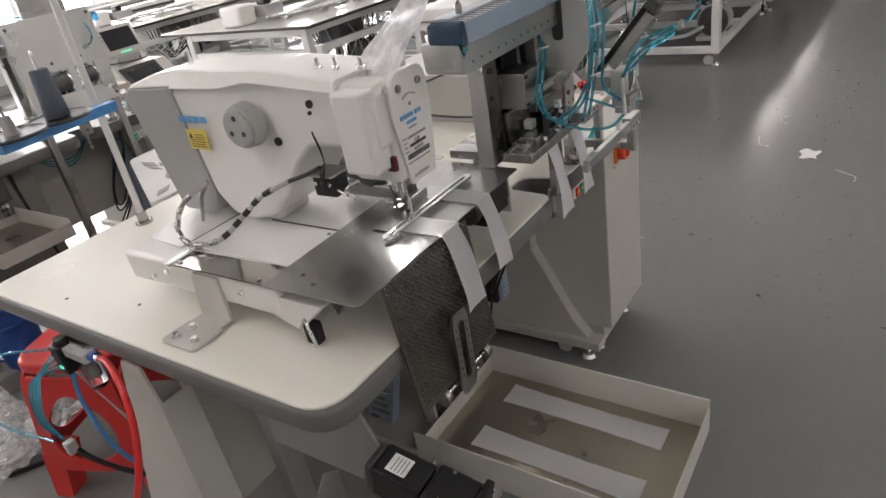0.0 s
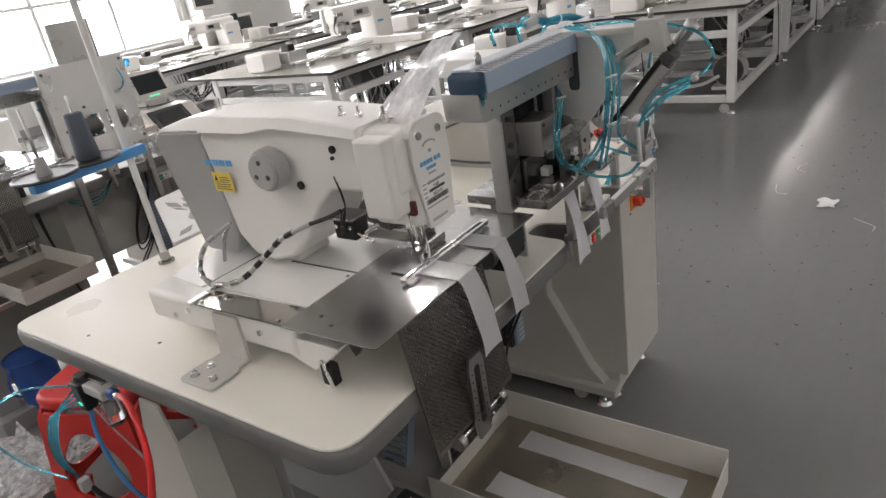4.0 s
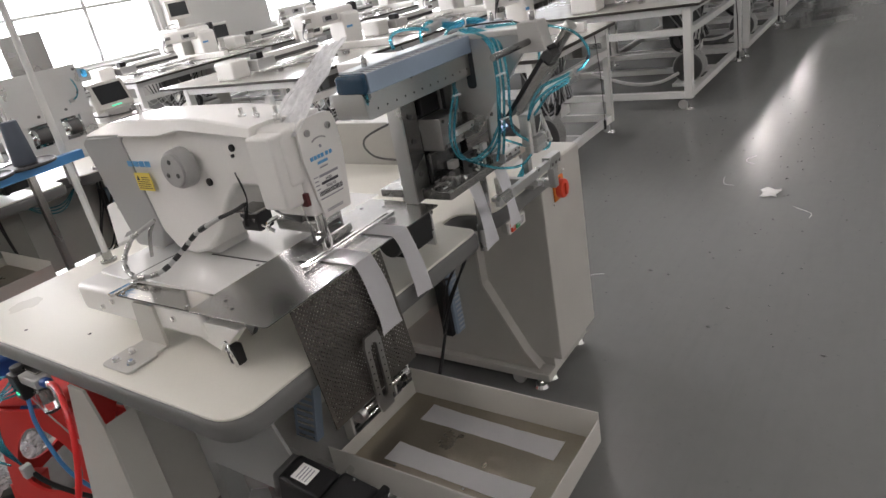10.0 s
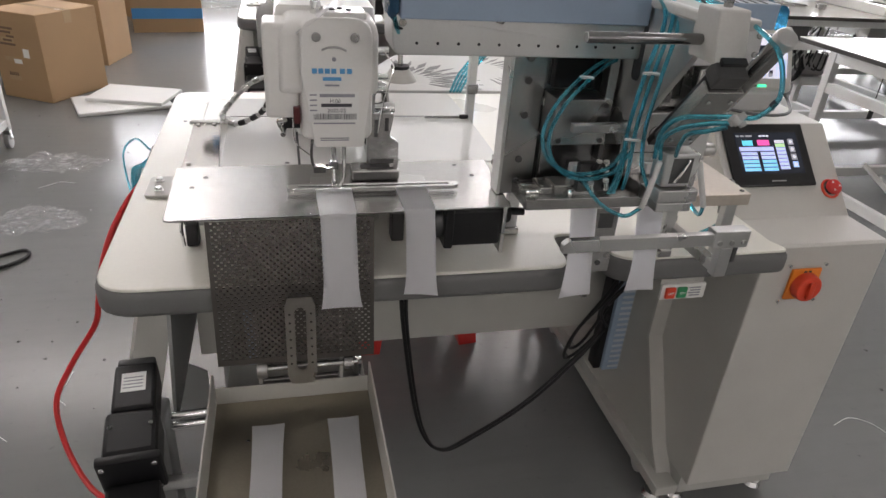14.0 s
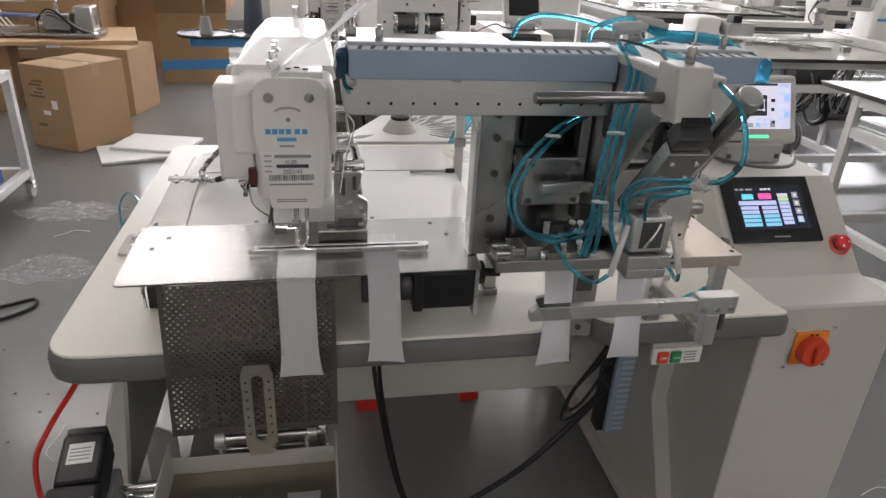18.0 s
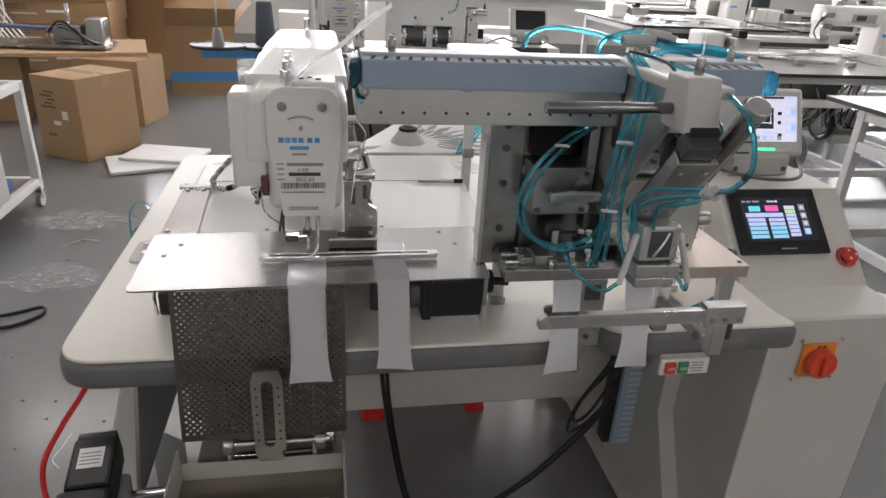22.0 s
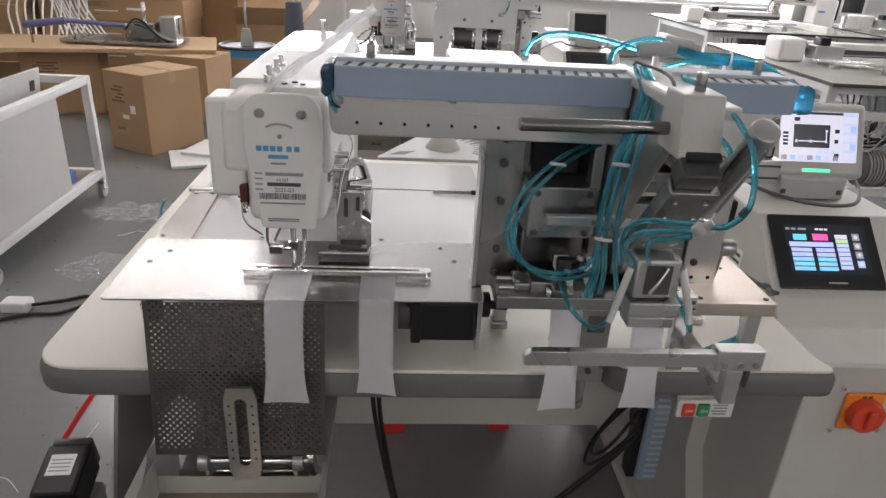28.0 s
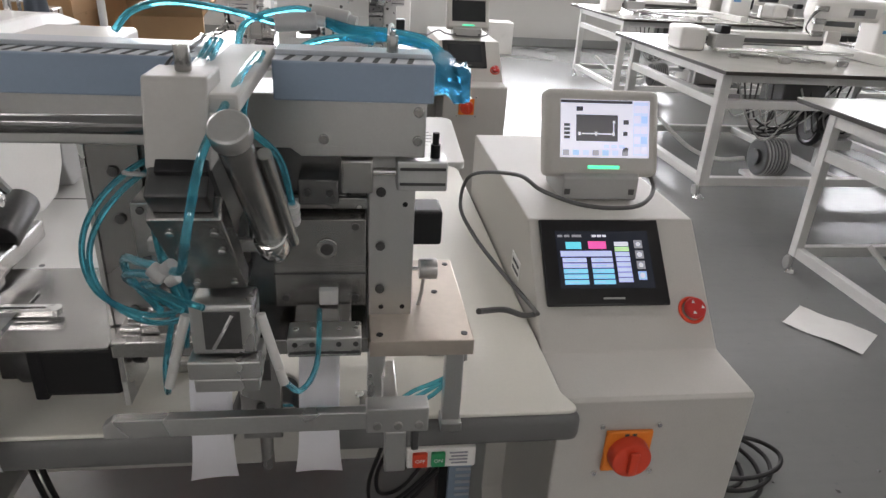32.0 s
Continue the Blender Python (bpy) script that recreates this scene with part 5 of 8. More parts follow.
part("gauge_foot", box(nb(), (0.935, 0.03, T + 0.0005), (0.978, 0.06, T + 0.012), 0.002), STEELP, cb)
part("gauge_post", box(nb(), (0.964, 0.045, T + 0.012), (0.974, 0.06, 0.825), 0.001), STEELP, cb)
screw(cb, (0.935, 0.045, T + 0.012), (0, 0, 1), 0.006, 0.006)

# motor below the work plate
m2 = part("feed_motor", box(nb(), (0.552, 0.045, 0.806), (0.650, 0.112, 0.874), 0.006), BLACK, feeder, "black feed motor")
part("motor_rib", box(nb(), (0.5505, 0.043, 0.803), (0.566, 0.114, 0.880), 0.003), BLACK, m2)
part("motor_cap", cyl(nb(), (0.531, 0.079, 0.841), (0.551, 0.079, 0.841), 0.030, seg=24, bev=0.003), DARKST, m2)
part("motor_plate", box(nb(), (0.650, 0.045, 0.79), (0.657, 0.125, 0.886), 0.001), ALU, feeder)
part("pulley", cyl(cyl(nb(), (0.660, 0.081, 0.852), (0.672, 0.081, 0.852), 0.020, seg=24, bev=0.002), (0.672, 0.081, 0.852), (0.700, 0.081, 0.850), 0.007), BLACK, feeder)
part("plate_tab", box(nb(), (0.474, 0.12, T + 0.0005), (0.496, 0.15, 0.835), 0.002), DARKST, feeder)

# air tubes
TUBES = [
    [(0.808, -0.03, 1.236), (0.800, -0.092, 1.212), (0.774, -0.118, 1.140), (0.769, -0.114, 1.070), (0.781, -0.096, 0.998), (0.783, -0.088, 0.965)],
    [(0.803, -0.02, 1.237), (0.793, -0.086, 1.210), (0.766, -0.112, 1.142), (0.761, -0.108, 1.072), (0.770, -0.090, 0.998), (0.766, -0.080, 0.955)],
    [(0.813, -0.03, 1.238), (0.806, -0.098, 1.212), (0.782, -0.126, 1.140), (0.777, -0.124, 1.075), (0.784, -0.122, 1.020), (gx - 0.040, gy + 0.0, 0.995)],
    [(0.806, -0.01, 1.236), (0.797, -0.080, 1.206), (0.770, -0.106, 1.138), (0.764, -0.102, 1.066), (0.775, -0.088, 1.000), (0.775, -0.078, 0.955)],
    [(0.786, 0.015, 1.139), (0.769, 0.005, 1.134), (0.723, -0.025, 1.119), (0.684, -0.033, 1.080), (0.667, -0.035, 1.035), (0.678, -0.042, 0.995), (0.719, -0.050, 0.975), (0.760, -0.07, 0.990), (0.775, -0.09, 1.03)],
    [(0.786, 0.010, 1.131), (0.767, 0.0, 1.126), (0.726, -0.030, 1.110), (0.691, -0.038, 1.073), (0.675, -0.040, 1.030), (0.686, -0.046, 0.992), (0.722, -0.054, 0.969), (0.764, -0.075, 0.984), (0.779, -0.095, 1.025)],
    [(0.848, -0.06, 1.232), (0.847, -0.14, 1.230), (0.843, -0.215, 1.217), (0.838, -0.262, 1.200), (0.832, -0.288, 1.163), (0.824, -0.276, 1.137), (0.814, -0.262, 1.129)],
    [(0.851, -0.05, 1.232), (0.846, -0.110, 1.214), (0.848, -0.150, 1.196), (0.872, -0.158, 1.172), (0.880, -0.150, 1.130)],
    [(0.806, -0.258, 1.130), (0.790, -0.240, 1.124), (0.768, -0.208, 1.112), (0.762, -0.186, 1.085), (0.774, -0.166, 1.045)],
    [(0.804, -0.256, 1.122), (0.786, -0.236, 1.114), (0.768, -0.212, 1.100), (0.768, -0.184, 1.075), (0.788, -0.158, 1.040)],
    [(0.802, -0.254, 1.116), (0.790, -0.236, 1.105), (0.782, -0.214, 1.094), (0.790, -0.190, 1.070), (0.806, -0.164, 1.046)],
    [(gx + 0.048, gy - 0.006, 0.972), (0.880, -0.145, 0.947), (0.892, -0.10, 0.945), (0.892, -0.03, 0.965)],
    [(gx - 0.048, gy - 0.006, 0.972), (0.762, -0.14, 0.947), (0.748, -0.09, 0.945), (0.742, -0.03, 0.96)],
    [(0.455, 0.0, 1.222), (0.443, -0.02, 1.21), (0.444, -0.03, 1.185), (0.452, -0.02, 1.165)],
]
for pts in TUBES:
    part("air_tube", tube(nb(), pts, 0.0029, 8, 7), TEAL, feeder, "teal polyurethane air tube")
# bundle lying along the duct, with two in-line connectors
for k in range(7):
    o, q = 0.0048 * (k % 3), 0.0048 * (k // 3)
    part("air_tube", tube(nb(), [(0.900 + 0.01 * (k % 2), 0.098 + 0.4 * o, 1.240 + 0.6 * q), (0.930, 0.088 + o, 1.230 + q + 0.003 * math.sin(2.1 * k)), (0.965, 0.078 + o, 1.230 + q), (1.000, 0.062 + o, 1.226 + q), (1.022, 0.042 + o, 1.216 + 0.6 * q), (1.030, 0.020 + 0.6 * o, 1.204)], 0.0028, 8, 7), TEAL, feeder, "teal polyurethane air tube")
for pts in ([(0.688, 0.085, 1.228), (0.703, 0.10, 1.246), (0.737, 0.105, 1.256), (0.790, 0.102, 1.252), (0.848, 0.10, 1.240)],
            [(0.806, 0.09, 1.200), (0.811, 0.10, 1.232), (0.830, 0.105, 1.246), (0.866, 0.11, 1.254), (0.888, 0.112, 1.251)],
            [(0.862, 0.07, 1.205), (0.880, 0.078, 1.222), (0.915, 0.082, 1.230), (0.950, 0.075, 1.228)]):
    part("air_tube", tube(nb(), pts, 0.0038, 10, 7), TEAL, feeder, "teal polyurethane air tube")
part("tube_connector", cyl(cyl(nb(), (0.846, 0.10, 1.240), (0.890, 0.10, 1.244), 0.0095, seg=16, bev=0.002), (0.888, 0.10, 1.244), (0.898, 0.10, 1.243), 0.006), GREYPL, feeder, "grey in-line tube connector")
part("tube_connector", cyl(cyl(nb(), (0.885, 0.112, 1.251), (0.924, 0.102, 1.246), 0.0090, seg=16, bev=0.002), (0.922, 0.102, 1.246), (0.932, 0.099, 1.244), 0.006), GREYPL, feeder, "grey in-line tube connector")
part("cable_tie", ring(nb(), (0.968, 0.082, 1.235), (1, -0.3, 0), 0.0105, 0.0016, 16, 6), PAPER, feeder)
for p in ((0.773, -0.115, 1.142), (0.724, -0.028, 1.114), (0.768, -0.112, 1.05)):
    part("cable_tie", ring(nb(), p, (0.1, 0.3, 1), 0.009, 0.0022, 14, 6), PAPER, feeder)
part("black_cable", tube(nb(), [(0.80, -0.03, 1.242), (0.806, -0.10, 1.243), (0.80, -0.15, 1.240), (0.795, -0.18, 1.225)], 0.0018, 6), RUBBER, feeder)
part("black_cable", tube(nb(), [(0.448, 0.0, 1.222), (0.44, -0.02, 1.20), (0.447, -0.025, 1.178), (0.46, -0.02, 1.172)], 0.0022, 6), RUBBER, feeder)
for k in range(3):
    part("air_tube", tube(nb(), [(1.05, 0.02, 0.885), (1.045, 0.01, 0.85), (1.02 - 0.01 * k, 0.01, 0.815 + 0.005 * k), (0.98, 0.02, 0.80)], 0.0028, 8), TEAL, feeder, "teal polyurethane air tube")
    part("air_fitting", cyl(nb(), (1.045 + 0.008 * k, 0.02, 0.884), (1.045 + 0.008 * k, 0.016, 0.865), 0.0045), GREYPL, feeder)
strip(0.769, 0.046, 0.06, 0.0, 0.9125, 0.158, -0.004, "white cloth strip waiting on the feeder platform", "cloth strips")
strip(0.889, 0.046, 0.06, 0.0, 0.9125, 0.155, -0.004, "white cloth strip waiting on the feeder platform", "cloth strips")

# ---------------------------------------------------------------- control cabinet
cabinet = station("control_cabinet", (1.36, 0.5, 0), "cream powder-coated control cabinet with sloped touch panel top", "control cabinet")
PROF = rounded([(0.057, 0.10), (0.057, 0.760), (0.063, 0.765), (0.172, 0.766), (0.330, 0.924), (0.85, 0.926), (0.85, 0.10)], [0.004, 0.003, 0.003, 0.006, 0.006, 0.01, 0.004], 3)
part("body", prism(nb(), PROF, "x", 1.212, 1.500, 0.004), CABINET, cabinet)
part("plinth", box(nb(), (1.22, 0.09, 0.035), (1.49, 0.82, 0.0995), 0.003), STAND, cabinet)
for x in (1.24, 1.47):
    for y in (0.12, 0.79):
        part("levelling_foot", cyl(cyl(nb(), (x, y, 0), (x, y, 0.012), 0.024, 0.018), (x, y, 0.012), (x, y, 0.036), 0.006), CHROME, cabinet, "chrome levelling foot")
sw = part("switch_plate", box(nb(), (1.283, 0.050, 0.640), (1.353, 0.0565, 0.712), 0.003), ORANGE, cabinet, "orange main switch plate")
part("switch_knob", cyl(nb(), (1.318, 0.050, 0.675), (1.318, 0.030, 0.675), 0.031, 0.029, seg=32, bev=0.003), REDKN, sw, "red rotary main switch")
part("switch_grip", box(nb(), (1.311, 0.022, 0.656), (1.325, 0.030, 0.694), 0.004), REDKN, sw)
for k in range(2):
    part("switch_mark", box(nb(), (1.310 + 0.011 * k, 0.0492, 0.703), (1.316 + 0.011 * k, 0.0501, 0.708)), INK, sw)
for x, z in ((1.276, 0.634), (1.361, 0.634), (1.276, 0.719), (1.361, 0.719)):
    screw(cabinet, (x, 0.0565, z), (0, -1, 0), 0.004, 0.004)
# frame of the slope: u along x, v up the slope, w out of it
SV = Vector((0, 0.158, 0.158)).normalized()
SW = Vector((0, -SV.z, SV.y))
PM = Matrix(((1, 0, 0, 1.330), (0, SV.y, SW.y, 0.2750), (0, SV.z, SW.z, 0.8690), (0, 0, 0, 1)))


def on_slope(name, u0, v0, u1, v1, w0, w1, mat, parent, bev=0.0, label=""):
    return part(name, box(nb(), (u0, v0, w0), (u1, v1, w1), bev, 2, PM), mat, parent, label)


pan = on_slope("touch_panel", -0.102, -0.074, 0.102, 0.074, 0.0006, 0.008, BLACK, cabinet, 0.004, "black framed touch panel")
scr = on_slope("panel_screen", -0.078, -0.046, 0.080, 0.052, 0.0081, 0.0084, SCR_DARK, pan)
on_slope("screen_button", -0.062, 0.021, -0.036, 0.033, 0.0085, 0.0087, SCR_CYAN, scr)
on_slope("screen_button", -0.024, 0.021, 0.006, 0.034, 0.0085, 0.0087, SCR_PINK, scr)
on_slope("screen_strip", -0.072, 0.008, 0.014, 0.0175, 0.0085, 0.0087, SCR_LILAC, scr)
for k in range(5):
    on_slope("screen_field", -0.070, -0.002 - k * 0.0093, -0.030, 0.0055 - k * 0.0093, 0.0085, 0.0087, SCR_SKY if k > 1 else SCR_LILAC, scr)
    on_slope("screen_field", -0.022, -0.002 - k * 0.0093, 0.014, 0.0055 - k * 0.0093, 0.0085, 0.0087, SCR_SKY if k > 1 else SCR_LILAC, scr)
    for u0, u1 in ((-0.064, -0.046), (-0.016, -0.002)):
        on_slope("field_print", u0, 0.0008 - k * 0.0093, u1 + 0.004 * (k % 2), 0.0026 - k * 0.0093, 0.0088, 0.0089, SCR_BLUE, scr)
for k in range(8):
    on_slope("screen_cell", 0.020, -0.036 + k * 0.0088, 0.044, -0.0285 + k * 0.0088, 0.0085, 0.0087, SCR_GREEN if k == 6 else (SCR_LIGHT if k == 7 else SCR_LILAC), scr)
for k in range(4):
    ic = on_slope("screen_icon", 0.054, 0.022 - k * 0.018, 0.068, 0.036 - k * 0.018, 0.0085, 0.0087, SCR_GREY if k < 3 else SCR_BLUE, scr)
    part("icon_mark", cyl(nb(), PM @ Vector((0.061, 0.029 - k * 0.018, 0.0088)), PM @ Vector((0.061, 0.029 - k * 0.018, 0.0089)), 0.0042, seg=12 if k % 2 else 5), SCR_LIGHT, scr)
for u0, u1 in ((-0.074, -0.066), (-0.063, -0.054), (-0.050, -0.034), (-0.016, -0.009), (-0.007, 0.000), (0.002, 0.008)):
    on_slope("screen_title", u0, 0.0415, u1, 0.0455, 0.0085, 0.0087, SCR_GREY if u1 < -0.03 else SCR_LIGHT, scr)
on_slope("panel_mark", -0.010, -0.064, 0.026, -0.061, 0.0081, 0.0083, GREYPL, pan)
es = part("emergency_stop", cyl(nb(), PM @ Vector((0.138, -0.082, 0.0)), PM @ Vector((0.138, -0.082, 0.011)), 0.012, seg=20), BLACK, cabinet, "red mushroom emergency stop button")
part("stop_ring", ring(nb(), PM @ Vector((0.138, -0.082, 0.002)), SW, 0.020, 0.003), REDKN, es)
part("stop_cap", cyl(nb(), PM @ Vector((0.138, -0.082, 0.009)), PM @ Vector((0.138, -0.082, 0.019)), 0.0180, 0.0165, seg=28, bev=0.003), REDPL, es)
for k in range(3):
    a = radians(120 * k)
    c = PM @ Vector((0.138 + 0.010 * math.cos(a), -0.082 + 0.010 * math.sin(a), 0.0192))
    part("stop_arrow", cyl(nb(), c, c + SW * 0.0006, 0.0035, seg=3), PAPER, es)
# start and stop buttons below the table edge
pb = part("button_plate", box(nb(), (1.000, 0.058, 0.655), (1.098, 0.066, 0.690), 0.003), WHITE, table, "white button plate with stop and start buttons")
part("button_arm", box(nb(), (1.0, 0.0662, 0.66), (1.095, 0.085, 0.728), 0.002), STAND, table)
part("stop_button", box(nb(), (1.008, 0.052, 0.661), (1.029, 0.0585, 0.685), 0.002), REDKN, pb, "red stop button")
part("start_button", box(nb(), (1.034, 0.052, 0.661), (1.054, 0.0585, 0.685), 0.002), GREENB, pb, "green start button")
text_part("button_text", "OFF", 0.008, Matrix.Translation((1.0185, 0.0515, 0.673)) @ pose(0, 0, 0, 90), PAPER, pb)
text_part("button_text", "ON", 0.008, Matrix.Translation((1.044, 0.0515, 0.673)) @ pose(0, 0, 0, 90), PAPER, pb)
for k in range(4):
    part("print_line", box(nb(), (1.063 - 0.003 * (k % 2), 0.0573, 0.662 + k * 0.006), (1.086, 0.0581, 0.6645 + k * 0.006)), PALEINK, pb)

# operating monitor on the cabinet
mon = station("sewing_monitor", (1.36, 0.43, 0.94), "grey sewing control monitor with lit screen on its base", "monitor")
part("monitor_base", prism(nb(), rounded([(0.41, 0.9262), (0.41, 0.968), (0.43, 0.982), (0.51, 0.982), (0.52, 0.9262)], 0.006), "x", 1.292, 1.430, 0.003), GREYPL, mon)
for x in (1.300, 1.418):
    part("base_stud", box(nb(), (x - 0.005, 0.408, 0.938), (x + 0.005, 0.411, 0.948)), DARKST, mon)
MM = Matrix.Translation((1.363, 0.454, 1.037)) @ pose(0, 0, 0, -22)
part("monitor_shell", box(nb(), (-0.104, -0.012, -0.076), (0.104, 0.03, 0.076), 0.012, 3, MM), CABINET, mon)
ms = part("monitor_screen", box(nb(), (-0.078, -0.0128, -0.044), (0.084, -0.0118, 0.056), 0, 2, MM), SCR_LIGHT, mon, "lit pale screen with sewing pattern window")
part("pattern_window", box(nb(), (-0.050, -0.0134, -0.016), (0.026, -0.0129, 0.030), 0, 2, MM), SCR_DARK, ms)
part("pattern_line", box(nb(), (-0.040, -0.0138, -0.004), (0.018, -0.0135, -0.002), 0, 2, MM), SCR_LIGHT, ms)
for u in (-0.044, -0.014, 0.018):
    part("pattern_dot", box(nb(), (u - 0.002, -0.0138, -0.006), (u + 0.002, -0.0135, 0.000), 0, 2, MM), SCR_LIGHT, ms)
part("screen_header", box(nb(), (-0.078, -0.0134, 0.050), (0.052, -0.0129, 0.055), 0, 2, MM), SCR_DARK, ms)
part("screen_column", box(nb(), (0.054, -0.0134, -0.040), (0.082, -0.0129, 0.054), 0, 2, MM), SCR_LILAC, ms)
for k in range(5):
    part("column_key", box(nb(), (0.056, -0.0138, -0.037 + k * 0.018), (0.067, -0.0135, -0.025 + k * 0.018), 0, 2, MM), SCR_LIGHT, ms)
    part("column_key", box(nb(), (0.069, -0.0138, -0.037 + k * 0.018), (0.080, -0.0135, -0.025 + k * 0.018), 0, 2, MM), SCR_BLUE if k % 2 else SCR_LIGHT, ms)
for k in range(7):
    part("screen_key", box(nb(), (-0.074 + k * 0.018, -0.0134, -0.041), (-0.062 + k * 0.018, -0.0129, -0.031), 0, 2, MM), (SCR_GREY, SCR_BLUE, SCR_LILAC)[k % 3], ms)
for k in range(3):
    part("screen_key", box(nb(), (0.000 + k * 0.014, -0.0134, -0.028), (0.011 + k * 0.014, -0.0129, -0.021), 0, 2, MM), SCR_LILAC, ms)
for k in range(4):
    part("screen_key", box(nb(), (-0.072, -0.0134, -0.012 + k * 0.0072), (-0.061, -0.0129, -0.007 + k * 0.0072), 0, 2, MM), SCR_DARK, ms)
for u, v, w in ((0.036, 0.014, 0.010), (0.036, -0.006, 0.008), (0.036, -0.034, 0.010), (-0.050, 0.036, 0.012)):
    part("screen_key", box(nb(), (u, -0.0134, v), (u + w, -0.0129, v + 0.008), 0, 2, MM), SCR_DARK, ms)
part("pattern_line", box(nb(), (0.0175, -0.0138, -0.002), (0.0190, -0.0135, 0.018), 0, 2, MM), SCR_LIGHT, ms)
part("pattern_dot", box(nb(), (0.0165, -0.0138, 0.016), (0.0205, -0.0135, 0.020), 0, 2, MM), SCR_LIGHT, ms)
part("status_bar", box(nb(), (-0.028, -0.0128, -0.064), (0.030, -0.0115, -0.058), 0, 2, MM), LEDGREEN, mon)
part("monitor_cable", tube(nb(), [(1.452, 0.460, 0.985), (1.462, 0.415, 0.950), (1.399, 0.335, 0.945), (1.311, 0.335, 0.945), (1.254, 0.403, 0.946), (1.224, 0.479, 0.950), (1.175, 0.664, 0.886), (1.150, 0.630, 0.832), (1.160, 0.523, 0.813), (1.180, 0.386, 0.811), (1.204, 0.259, 0.811), (1.204, 0.190, 0.825)], 0.0038, 8), DARKCAB, mon, "dark grey monitor cable")
lab = part("maker_sticker", box(nb(), (1.2112, 0.34, 0.800), (1.2121, 0.40, 0.835), 0), PAPER, cabinet, "white sticker with two dark marks")
for k in range(2):
    part("sticker_mark", box(nb(), (1.2106, 0.348, 0.806 + 0.014 * k), (1.2113, 0.392, 0.812 + 0.014 * k)), INK, lab)
part("lower_cable", tube(nb(), [(1.085, 0.064, 0.905), (1.13, 0.11, 0.880), (1.175, 0.17, 0.835), (1.2025, 0.20, 0.818)], 0.0042, 8), DARKCAB, feeder)

# cables and duct below the table
vd = part("upright_duct", box(nb(), (1.125, 0.40, 0.19), (1.173, 0.44, 0.60), 0.002), DUCT, table, "upright blue-grey slotted wiring duct")
for k in range(22):
    part("duct_slot", box(nb(), (1.140, 0.3985, 0.20 + k * 0.0175), (1.172, 0.4005, 0.207 + k * 0.0175)), DUCTTOP, vd)
# black box added in place of the shade beside the upright duct
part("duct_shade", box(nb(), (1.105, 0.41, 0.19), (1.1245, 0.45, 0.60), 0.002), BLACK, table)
CABLES = [
    [(0.49, 0.10, 0.73), (0.50, 0.10, 0.60), (0.55, 0.14, 0.32), (0.62, 0.20, 0.17), (0.72, 0.27, 0.13), (0.88, 0.33, 0.17), (1.02, 0.37, 0.27), (1.10, 0.39, 0.34)],
    [(0.50, 0.10, 0.73), (0.51, 0.11, 0.58), (0.56, 0.15, 0.30), (0.63, 0.21, 0.155), (0.74, 0.28, 0.12), (0.90, 0.34, 0.16), (1.03, 0.38, 0.25), (1.10, 0.40, 0.32)],
    [(0.985, 0.16, 0.73), (0.98, 0.20, 0.60), (0.955, 0.28, 0.42), (0.965, 0.33, 0.31), (1.01, 0.36, 0.29), (1.07, 0.38, 0.33), (1.11, 0.40, 0.38)],
    [(1.0, 0.16, 0.73), (0.995, 0.20, 0.60), (0.97, 0.29, 0.43), (0.98, 0.34, 0.33), (1.03, 0.37, 0.32), (1.10, 0.40, 0.40)],
    [(1.045, 0.18, 0.73), (1.06, 0.24, 0.60), (1.05, 0.32, 0.48), (1.07, 0.37, 0.40), (1.11, 0.40, 0.34)],
    [(1.06, 0.20, 0.73), (1.075, 0.27, 0.58), (1.07, 0.34, 0.46), (1.10, 0.39, 0.42)],
]
for pts in CABLES:
    part("power_cable", tube(nb(), pts, 0.0040, 8, 6), RUBBER, table, "black power cable")
for k in range(3):
    part("air_tube", tube(nb(), [(0.66, 0.30, 0.72), (0.74, 0.28, 0.655 - 0.012 * k), (0.84, 0.27, 0.64 - 0.014 * k), (0.95, 0.30, 0.70)], 0.003, 8), TEAL, table, "teal polyurethane air tube")

# ---------------------------------------------------------------- catch tray
tray = station("catch_tray", (0.3, -0.2, 0.55), "cream sheet-metal catch tray below the table edge", "tray")
part("tray_floor", box(nb(), (0.166, -0.418, 0.550), (0.420, -0.006, 0.553), 0.0008), TRAYM, tray, "worn bare metal tray floor")
part("side_wall", box(nb(), (0.1625, -0.420, 0.550), (0.1655, -0.002, 0.614), 0.001), CABINET, tray)
part("side_wall", box(nb(), (0.4205, -0.420, 0.550), (0.4235, -0.002, 0.614), 0.001), CABINET, tray)
part("front_wall", box(nb(), (0.166, -0.421, 0.550), (0.420, -0.4185, 0.600), 0.001), CABINET, tray)
part("back_wall", box(nb(), (0.166, -0.005, 0.550), (0.420, -0.0025, 0.585), 0.001), STAND, tray)
part("tray_support", box(nb(), (0.18, -0.05, 0.535), (0.42, 0.30, 0.549), 0.002), STAND, tray)
part("tray_support", box(nb(), (0.30, 0.18, 0.535), (0.33, 0.21, 0.73), 0.002), STAND, tray)
for x in (0.22, 0.35):
    for y in (-0.10, -0.25):
        screw(tray, (x, y, 0.553), (0, 0, 1), 0.003, 0.002)


